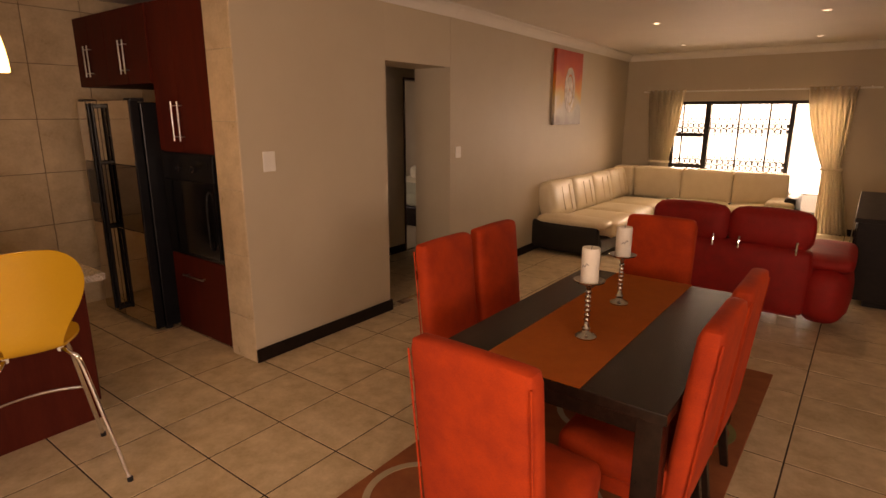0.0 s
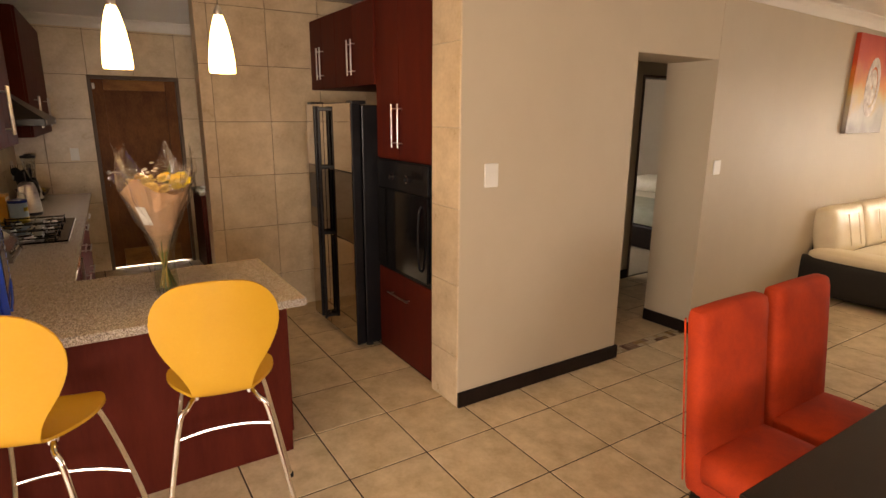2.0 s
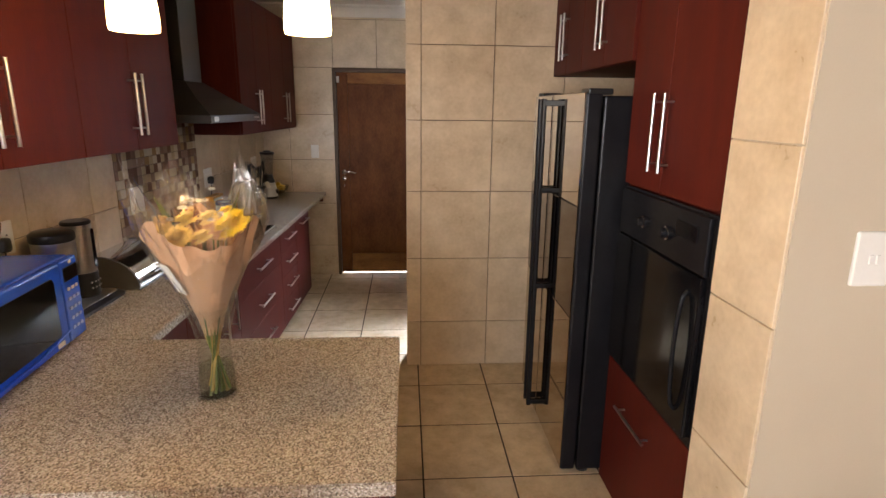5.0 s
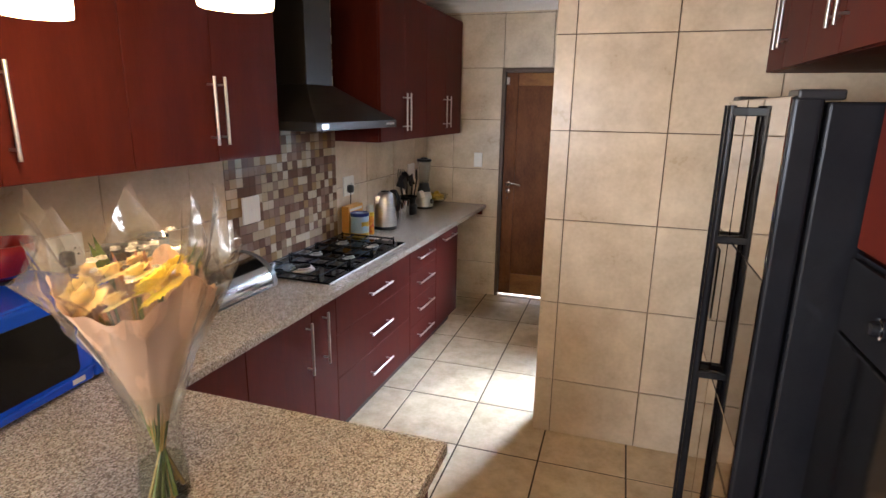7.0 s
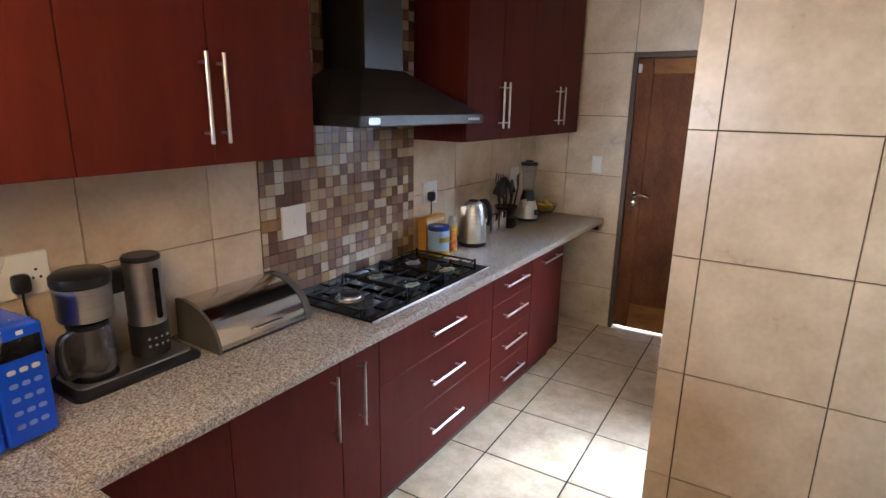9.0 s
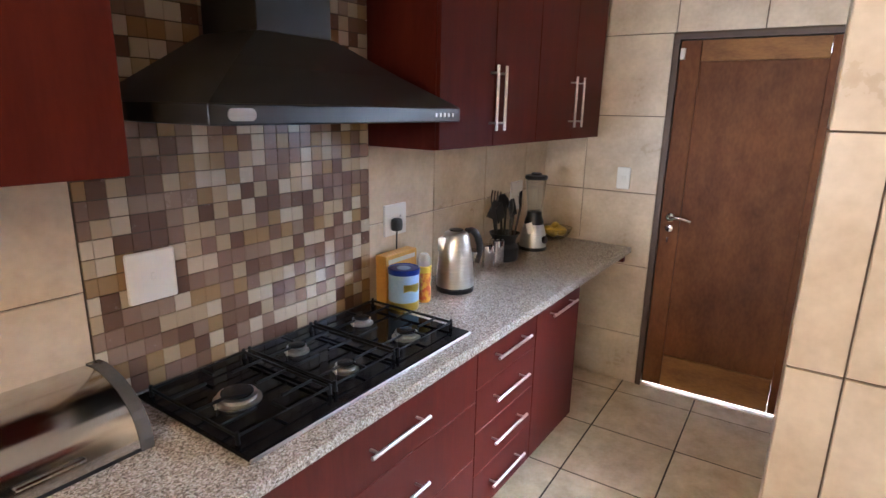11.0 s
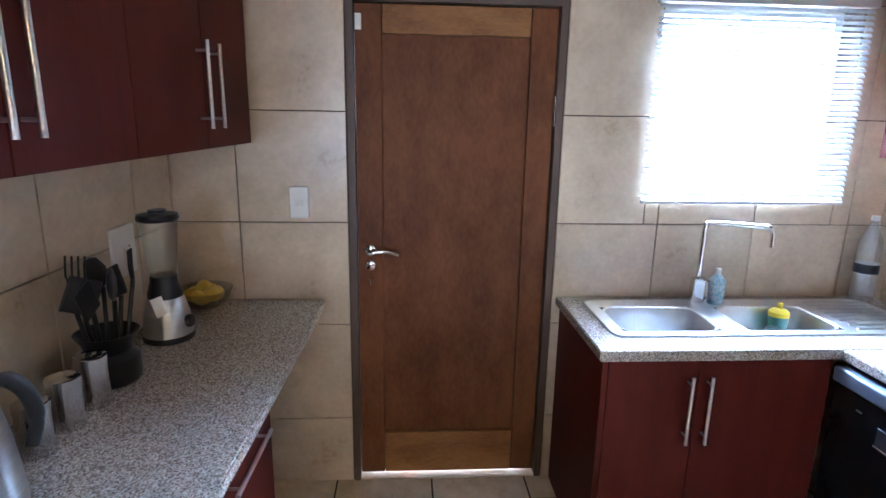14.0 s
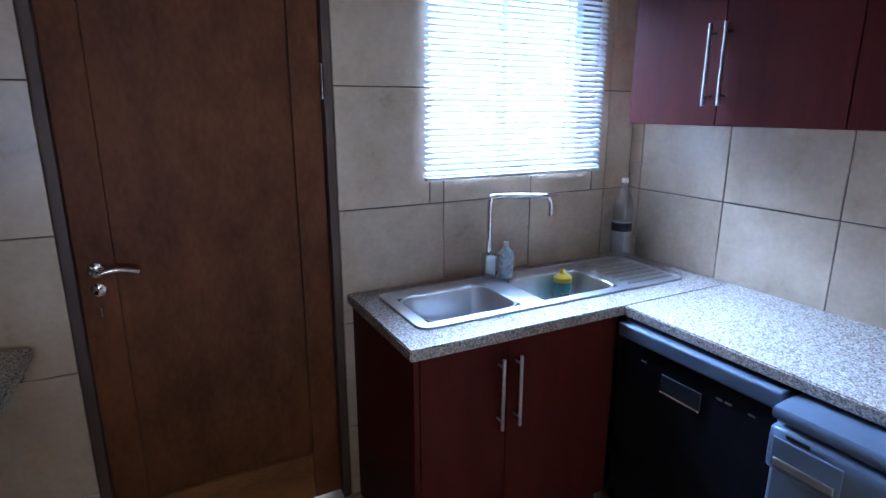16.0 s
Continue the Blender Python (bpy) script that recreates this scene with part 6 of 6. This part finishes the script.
u = thing("red_sofa", (-0.5, 5.8, 0), "red two-seat sofa with raised headrests, seen from behind", "sofa")
part("back", soft_box(-1.16, 0.16, 5.38, 5.62, 0.10, 0.66, 0.07, 0.02), RED_SOFA, u, "", True)
part("seat", soft_box(-1.12, 0.12, 5.58, 6.30, 0.16, 0.44, 0.07, 0.03), RED_SOFA, u, "", True)
for x0, x1 in ((-1.38, -1.12), (0.10, 0.43)):
    part("arm", soft_box(x0, x1, 5.40, 6.32, 0.07, 0.52, 0.13, 0.03), RED_SOFA, u, "bulging red arm", True)
    part("arm_pad", soft_box(x0 - 0.01, x1 + 0.01, 5.46, 6.30, 0.50, 0.62, 0.06, 0.01), RED_SOFA, u, "", True)
for x0, x1 in ((-1.09, -0.48), (-0.46, 0.14)):
    hr = part("headrest", soft_box(x0, x1, 5.42, 5.58, 0.64, 0.955, 0.07, 0.02), RED_SOFA, u, "padded red headrest", True)
    for x in (x0 + 0.09, x1 - 0.09):
        part("hinge", tube([(x, 5.40, 0.60), (x, 5.385, 0.66), (x, 5.41, 0.72)], 0.009, 8), CHROME, hr, "chrome hinge", True)
for x in (-1.2, 0.05):
    part("foot", box(x - 0.07, x + 0.07, 5.42, 5.48, 0.0, 0.10, 0.01), CHROME, u, "flat chrome foot")

u = thing("sideboard", (0.95, 7.2, 0), "dark wooden sideboard against the far side", "sideboard")
part("carcass", box(0.41, 1.25, 6.42, 8.6, 0.06, 0.78, 0.006), SKIRT, u)
part("top", box(0.385, 1.28, 6.38, 8.64, 0.781, 0.82, 0.005), SKIRT, u)
for k in range(3):
    d = part("door", box(0.392, 0.4095, 6.45 + 0.72 * k, 7.15 + 0.72 * k, 0.09, 0.71, 0.004), SKIRT, u)
    part("handle", tube([(0.37, 7.05 + 0.72 * k, 0.36), (0.37, 7.05 + 0.72 * k, 0.50)], 0.006, 8), STEEL, d)
part("plinth", box(0.54, 1.2, 6.46, 8.56, 0, 0.059), SKIRT, u)
u = thing("television_stand_box", (0.95, 8.4, 0.82), "dark box with a silver ornament on the sideboard", "box")
part("body", box(0.62, 1.25, 7.7, 8.55, 0.821, 1.0, 0.006), SKIRT, u)
u = thing("silver_ornament", (0.72, 8.2, 1.0), "turned silver candle ornament on the dark box", "ornament")
part("column", lathe([(0.05, 1.001), (0.05, 1.01), (0.03, 1.02), (0.045, 1.06), (0.03, 1.10), (0.045, 1.14), (0.03, 1.18), (0.05, 1.21), (0, 1.21)], 0.72, 8.2, 20), SILVER, u, "", True)

# painting
ART = bpy.data.materials.new("abstract_painting")
ART.use_nodes = True
an, al = ART.node_tree.nodes, ART.node_tree.links.new
ab = an["Principled BSDF"]
ab.inputs["Roughness"].default_value = 0.5
tc, sp, n1 = an.new("ShaderNodeTexCoord"), an.new("ShaderNodeSeparateXYZ"), an.new("ShaderNodeTexNoise")
n1.inputs["Scale"].default_value, n1.inputs["Detail"].default_value = 5.0, 8.0
al(tc.outputs["Object"], sp.inputs[0])
al(tc.outputs["Object"], n1.inputs["Vector"])
mad = an.new("ShaderNodeMath")
mad.operation, mad.inputs[1].default_value = "MULTIPLY_ADD", 0.35
al(n1.outputs["Fac"], mad.inputs[0])
al(sp.outputs["Z"], mad.inputs[2])
cr = an.new("ShaderNodeValToRGB")
mr = an.new("ShaderNodeMapRange")
mr.inputs["From Min"].default_value, mr.inputs["From Max"].default_value = -0.3, 0.65
al(mad.outputs[0], mr.inputs["Value"])
al(mr.outputs["Result"], cr.inputs["Fac"])
ce = cr.color_ramp.elements
ce[0].position, ce[0].color = 0.0, (0.20, 0.17, 0.15, 1)
ce[1].position, ce[1].color = 1.0, (0.45, 0.03, 0.01, 1)
for at, c in ((0.22, (0.46, 0.42, 0.36, 1)), (0.36, (0.60, 0.42, 0.16, 1)), (0.52, (0.70, 0.24, 0.03, 1)), (0.75, (0.55, 0.06, 0.015, 1))):
    ce.new(at).color = c
al(cr.outputs["Color"], ab.inputs["Base Color"])
ay, az = 2.72, 2.05
u = thing("painting", (0.03, ay, az), "square abstract canvas of orange, red and grey", "painting", turn=LV)
part("canvas", box(0.003, 0.045, ay - 0.45, ay + 0.45, az - 0.47, az + 0.47, 0.004), ART, u)
PALE = material("pale_grey_oil_paint", (0.74, 0.68, 0.60), (0.45, 0.36, 0.30), rough=0.5, scale=14, contrast=(0.4, 0.6), bump=0.4)
for r0, r1, dy in ((0.23, 0.16, 0.02), (0.14, 0.02, 0.01)):
    part("brush_ring", lathe([(r0, 0), (r0, 0.004), (r1, 0.004), (r1, 0), (r0, 0)], cap=False, m=Matrix.Translation((0.0452, ay + dy, az - 0.02)) @ pose(0, 0, 0, 0, 90) @ Matrix.Diagonal((1.25, 0.75, 1, 1)), seg=36), PALE, u)

# far window, grille, curtains
FRAME = material("black_window_bar", (0.012, 0.011, 0.010), rough=0.4)
u = thing("window_2", (-1.1, 10.2, 0.04), "wide black-framed glass door to the garden", "window", kind="structure")
part("window_frame", plate(-2.30, 0.05, 0.04, 1.92, [(-2.25, -1.80, 1.42, 1.87), (-2.25, -1.80, 0.92, 1.36), (-2.25, -1.80, 0.09, 0.86), (-1.72, -0.62, 0.09, 1.87), (-0.56, 0.0, 0.09, 1.87)], 10.16, 10.21, XZ), FRAME, u)
pane = part("pane", box(-2.25, 0.0, 10.183, 10.187, 0.09, 1.87), clear_film("garden_glass", (0.95, 0.97, 0.97), 0.01, 0.01, 0.2, 0.0), u)
pane.visible_shadow = False
u = thing("security_grille", (-1.4, 10.25, 0.05), "black ornamental burglar bars outside the glass", "grille")
for k in range(21):
    x = -2.24 + 0.084 * k
    part("bar", tube([(x, 10.26, 0.05), (x, 10.26, 1.90)], 0.014 if k % 5 == 1 else 0.0045, 6), FRAME, u)
for z in (0.06, 0.62, 1.0, 1.40, 1.60, 1.88):
    part("rail", tube([(-2.28, 10.26, z), (-0.55, 10.26, z)], 0.006, 6), FRAME, u)
ring_bm = bmesh.new()
tube([(0.036 * math.cos(a), 0, 0.036 * math.sin(a)) for a in [2 * math.pi * k / 16 for k in range(16)]], 0.0085, 5, ring_bm, closed=True)
ring_mesh = mesh_of("ring", ring_bm, FRAME)
spear_bm = lathe([(0.0, 0.0), (0.016, 0.02), (0.0, 0.055)], seg=5)
spear_mesh = mesh_of("spear", spear_bm, FRAME)
for z in (0.72, 0.80, 0.88, 0.96, 1.46, 1.54):
    for k in range(20):
        r = new("ring", ring_mesh)
        r.parent = u
        r.location = (-2.198 + 0.084 * k + 1.4, 10.26 - 10.25, z - 0.05)
for z in (1.01, 1.62):
    for k in range(20):
        r = new("spear", spear_mesh)
        r.parent = u
        r.location = (-2.198 + 0.084 * k + 1.4, 10.26 - 10.25, z - 0.05)


def curtain(name, top_span, tie_span, foot_span, label):
    own = bmesh.new()
    rows = []
    for n in range(29):
        z = 2.10 - 2.08 * n / 28
        f = max(0.0, (2.0 - z) / 1.05) ** 1.5 if z > 0.95 else 1.0
        g = max(0.0, (0.95 - z) / 0.93) ** 0.8
        a, b = [(p + (q - p) * min(1, f)) * (1 - g) + w * g for p, q, w in zip(top_span, tie_span, foot_span)]
        flare = 0.03 if z > 2.04 else 0.0
        a, b = a - flare, b + flare
        row = []
        for k in range(61):
            f = k / 60
            row.append(own.verts.new((a + (b - a) * f, 9.98 + 0.035 * math.sin(f * 2 * math.pi * 9 + 0.5 * math.sin(3 * z)) + 0.01 * math.sin(f * 40 + z), z)))
        rows.append(row)
    for p, q in zip(rows, rows[1:]):
        for k in range(60):
            own.faces.new((p[k], p[k + 1], q[k + 1], q[k]))
    bmesh.ops.solidify(own, geom=own.faces[:], thickness=0.003)
    tie_x, half = sum(tie_span) / 2, (tie_span[1] - tie_span[0]) / 2
    c = thing(name, (tie_x, 9.98, 0.02), label, "curtain", "lounge curtains")
    part("cloth", own, CURTAIN, c, "", True)
    part("tie_back", tube(arc([(tie_x + (half + 0.015) * math.cos(a), 9.98 + 0.07 * math.sin(a), 0.95) for a in [2 * math.pi * k / 12 for k in range(13)]], 2), 0.018, 6), CURTAIN, c, "rope tie-back", True)


curtain("curtain", (-2.66, -2.10), (-2.56, -2.27), (-2.62, -2.22), "cream gathered curtain tied back beside the glass door")
curtain("curtain", (-0.41, 0.15), (-0.12, 0.10), (-0.12, 0.31), "cream gathered curtain tied back beside the glass door")
u = thing("curtain_rail", (-1.2, 10.0, 2.05), "thin pale curtain rail above the window", "curtain rail")
part("rail", tube([(-2.75, 10.0, 2.075), (0.42, 10.0, 2.075)], 0.012, 8), SWITCH, u)
for x in (-2.6, -1.2, 0.3):
    part("bracket", tube([(x, 10.0, 2.085), (x, 10.099, 2.10)], 0.006, 6), SWITCH, u)

for x, y in ((-1.65, 6.80), (-0.11, 6.93), (-0.30, 9.0), (-1.93, 9.0)):
    u = thing("downlight", (x, y, CEIL - 0.02), "small round recessed ceiling light", "downlight", "lounge downlights")
    part("ring", lathe([(0.045, CEIL - 0.0005), (0.045, CEIL - 0.006), (0.034, CEIL - 0.008), (0.033, CEIL - 0.002), (0.045, CEIL - 0.0005)], x, y, 24, cap=False), SWITCH, u, "", True)
    bulb = lamp("downlight_bulb", "SPOT", (x, y, CEIL - 0.012), (x, y, 0), 45, (1.0, 0.80, 0.54), (0.03, 0.03))
    bulb.data.spot_size, bulb.data.spot_blend = radians(100), 0.6
    part("lens", lathe([(0.032, CEIL - 0.003), (0.032, CEIL - 0.005), (0, CEIL - 0.006)], x, y, 20), DOWNLIGHT, u)

# the bed seen through the doorway
u = thing("bed", (-5.6, 7.2, 0), "bed with a pale green cover and white pillows", "bed")
part("base", box(-6.5, -4.75, 6.75, 8.6, 0.02, 0.32, 0.02), SKIRT, u)
part("mattress", soft_box(-6.52, -4.73, 6.72, 8.62, 0.32, 0.56, 0.06, 0.01), material("sage_bed_cover", (0.46, 0.48, 0.38), (0.38, 0.40, 0.30), rough=0.9, scale=9, bump=0.4), u, "", True)
part("turned_sheet", soft_box(-6.53, -4.72, 7.55, 8.63, 0.535, 0.575, 0.018, 0.0), WPETAL, u, "white turned-down sheet", True)
part("pillow", soft_box(-6.3, -5.75, 8.05, 8.5, 0.56, 0.80, 0.09, 0.02), WPETAL, u, "", True)
part("pillow", soft_box(-5.6, -5.0, 8.05, 8.5, 0.56, 0.80, 0.09, 0.02), WPETAL, u, "", True)

# ---- tiles: each a piece of its own ----
TILE_MESH = {}


def tile_mesh(w, h, t, mat):
    key = (round(w, 3), round(h, 3), t, mat.name)
    if key not in TILE_MESH:
        me = bpy.data.meshes.new("tile")
        ch = 0.0018 if w > 0.1 else 0.0005
        a, b = w / 2, h / 2
        v = [(sx * (a - e), sy * (b - e), z) for e, z in ((0, 0), (0, t - ch), (ch, t)) for sx, sy in ((-1, -1), (1, -1), (1, 1), (-1, 1))]
        f = [(8, 9, 10, 11)] + [(r + k, r + (k + 1) % 4, r + 4 + (k + 1) % 4, r + 4 + k) for r in (0, 4) for k in range(4)]
        me.from_pydata(v, [], f)
        me.materials.append(mat)
        TILE_MESH[key] = me
    return TILE_MESH[key]


def cut(rect, holes):
    """What is left of an oblong once oblong holes are taken out of it."""
    left = [rect]
    for a0, a1, b0, b1 in holes:
        nxt = []
        for u0, u1, v0, v1 in left:
            if a1 <= u0 or a0 >= u1 or b1 <= v0 or b0 >= v1:
                nxt.append((u0, u1, v0, v1))
                continue
            m0, m1 = max(u0, a0), min(u1, a1)
            nxt += [r for r in ((u0, m0, v0, v1), (m1, u1, v0, v1), (m0, m1, v0, b0), (m0, m1, b1, v1)) if r[1] - r[0] > 0.004 and r[3] - r[2] > 0.004]
        left = nxt
    return left


def tiles(parent, us, vs, holes, base, mat, t=0.008, gap=(0.0042, 0.0042), near=None, name="tile"):
    """Lays tiles between the joints us and vs on the plane of base (x, y along it, z out of it). near(u, v): whether a tile is an object of its own."""
    rest = []
    inv = parent.matrix_world.inverted()
    for u0, u1 in zip(us, us[1:]):
        for v0, v1 in zip(vs, vs[1:]):
            for a, b, c, d in cut((u0, u1, v0, v1), holes):
                w, h = b - a - gap[0], d - c - gap[1]
                if w < 0.004 or h < 0.004:
                    continue
                m = base @ Matrix.Translation(((a + b) / 2, (c + d) / 2, 0)) @ Euler((random.uniform(-0.002, 0.002), random.uniform(-0.002, 0.002), 0)).to_matrix().to_4x4()
                if near is None or near((a + b) / 2, (c + d) / 2):
                    o = new(name, tile_mesh(w, h, t, mat))
                    o.parent = parent
                    o.matrix_parent_inverse = inv
                    o.matrix_basis = m
                else:
                    rest.append((m, w, h))
    if rest:
        v, f = [], []
        for m, w, h in rest:
            me = tile_mesh(w, h, t, mat)
            n = len(v)
            v += [inv @ m @ p.co for p in me.vertices]
            f += [tuple(n + i for i in p.vertices) for p in me.polygons]
        me = bpy.data.meshes.new(name + "_field")
        me.from_pydata(v, [], f)
        me.materials.append(mat)
        o = new(name + "_field", me)
        o.parent = parent
        o["kind"] = "stuff"


def joints(start, step, lo, hi):
    first = start + math.ceil((lo - start) / step) * step
    out = [lo]
    while first < hi - 0.01:
        if first > lo + 0.01:
            out.append(first)
        first += step
    return out + [hi]


random.seed(3)
ROWS_Z = joints(0.322, ROW, 0.0, CEIL)
UP_X = Matrix(((1, 0, 0, 0), (0, 0, 1, 0), (0, 1, 0, 0), (0, 0, 0, 1)))  # u along x, v up, out along +y
UP_Y = Matrix(((0, 0, 1, 0), (1, 0, 0, 0), (0, 1, 0, 0), (0, 0, 0, 1)))  # u along y, v up, out along +x
# the hob wall, either side of the mosaic
HB = H @ Matrix.Translation((0, -0.008, 0)) @ UP_X
tiles(wall_hob, joints(-0.80, 0.452, -1.027, 1.15), ROWS_Z, [], HB, WALL_TILE)
tiles(wall_hob, joints(-2.553, 0.475, -3.79, -2.10), ROWS_Z, [], HB, WALL_TILE)
# the mosaic behind the hob
MOSAIC = material("mosaic_glaze", (0.46, 0.38, 0.28), (0.40, 0.32, 0.23), rough=0.25, scale=20, fine=80, bump=0.05, spread=0.2)
mn, ml = MOSAIC.node_tree.nodes, MOSAIC.node_tree.links.new
mo, mg, ms, mf, mc = mn.new("ShaderNodeObjectInfo"), mn.new("ShaderNodeNewGeometry"), mn.new("ShaderNodeMath"), mn.new("ShaderNodeMath"), mn.new("ShaderNodeValToRGB")
ms.operation, mf.operation = "MULTIPLY_ADD", "FRACT"
ms.inputs[1].default_value = 7.31
ml(mo.outputs["Random"], ms.inputs[0])
ml(mg.outputs["Random Per Island"], ms.inputs[2])
ml(ms.outputs[0], mf.inputs[0])
ml(mf.outputs[0], mc.inputs["Fac"])
mc.color_ramp.interpolation = "CONSTANT"
me_ = mc.color_ramp.elements
me_[0].position, me_[0].color = 0.0, (0.15, 0.082, 0.055, 1)
me_[1].position, me_[1].color = 0.80, (0.62, 0.53, 0.40, 1)
for at, c in ((0.14, (0.21, 0.125, 0.082, 1)), (0.27, (0.36, 0.235, 0.115, 1)), (0.42, (0.31, 0.215, 0.155, 1)), (0.54, (0.26, 0.165, 0.12, 1)), (0.66, (0.50, 0.395, 0.255, 1))):
    me_.new(at).color = c
mixn = [n for n in mn if n.bl_idname == "ShaderNodeMix"][0]
mul = mn.new("ShaderNodeMix")
mul.data_type, mul.blend_type = "RGBA", "MULTIPLY"
mul.inputs["Factor"].default_value = 0.25
ml(mc.outputs["Color"], mul.inputs["A"])
ml(mixn.outputs["Result"], mul.inputs["B"])
ml(mul.outputs["Result"], mn["Principled BSDF"].inputs["Base Color"])
tiles(wall_hob, joints(-2.10, 0.0495, -2.10, -1.030), joints(0.897, 0.0502, 0.897, 2.56), [], H @ Matrix.Translation((0, -0.004, 0)) @ UP_X, MOSAIC, 0.006, (0.0012, 0.0032), lambda u, v: v < 1.60, "mosaic_tile")
# the door wall
DW = Matrix.Translation((-7.408, 0, 0)) @ UP_Y
tiles(wall_west, [0.03, 0.30, 0.752, 1.18, 1.609, 2.057, 2.487, 2.915, 3.075], ROWS_Z, [(0.742, 1.618, -0.1, 2.108), (1.995, 2.835, 1.318, 2.125)], DW, WALL_TILE)
# the north wall, the partition's three faces and the painted wall's end
tiles(wall_north, joints(-6.882, 0.445, -7.40, -3.14), ROWS_Z, [], Matrix.Translation((0, 3.078, 0)) @ Matrix(((-1, 0, 0, 0), (0, 0, -1, 0), (0, 1, 0, 0), (0, 0, 0, 1))) @ Matrix.Diagonal((-1, 1, 1, 1)), WALL_TILE, near=lambda u, v: u < -5.3 and v > 0.8)
tiles(wall_nib, [1.464, 1.558, 2.009, 2.456, 2.90, 3.07], ROWS_Z, [], Matrix.Translation((-5.193, 0, 0)) @ UP_Y, WALL_TILE)
tiles(wall_nib, [-5.36, -5.186], ROWS_Z, [], Matrix.Translation((0, 1.472, 0)) @ Matrix(((1, 0, 0, 0), (0, 0, -1, 0), (0, 1, 0, 0), (0, 0, 0, 1))), WALL_TILE)
tiles(wall_nib, joints(1.9, 0.447, 1.464, 3.07), ROWS_Z, [], Matrix.Translation((-5.36, 0, 0)) @ Matrix(((0, 0, -1, 0), (1, 0, 0, 0), (0, 1, 0, 0), (0, 0, 0, 1))), WALL_TILE)
tiles(wall_dining, [-3.128, -2.837], ROWS_Z, [], Matrix.Translation((0, 2.368, 0)) @ Matrix(((1, 0, 0, 0), (0, 0, -1, 0), (0, 1, 0, 0), (0, 0, 0, 1))), WALL_TILE)
# floor
FX, FYS = joints(-1.598, 0.4703, -7.62, 3.4), joints(0.665, 0.4365, -2.4, 10.1)
inside = [(-7.62, -4.2, 3.25, 10.2), (-7.62, -2.5, -2.4, -0.26), (-4.25, -2.86, 3.75, 4.66)]
tiles(floor, FX, FYS, inside, Matrix.Translation((0, 0, -0.008)), FLOOR_TILE, gap=(0.008, 0.008), near=lambda u, v: -7.5 < u < -0.3 and 0.2 < v < 4.0)
# the mosaic threshold of the passage and its floor beyond
tiles(floor, joints(-2.95, 0.0495, -2.95, -2.86), joints(3.75, 0.0495, 3.76, 4.64), [], Matrix.Translation((0, 0, -0.006)), MOSAIC, 0.006, (0.003, 0.003), None, "mosaic_tile")
tiles(floor, joints(-3.3, 0.45, -4.2, -2.953), joints(3.9, 0.45, 3.75, 4.66), [], Matrix.Translation((0, 0, -0.008)), FLOOR_TILE)
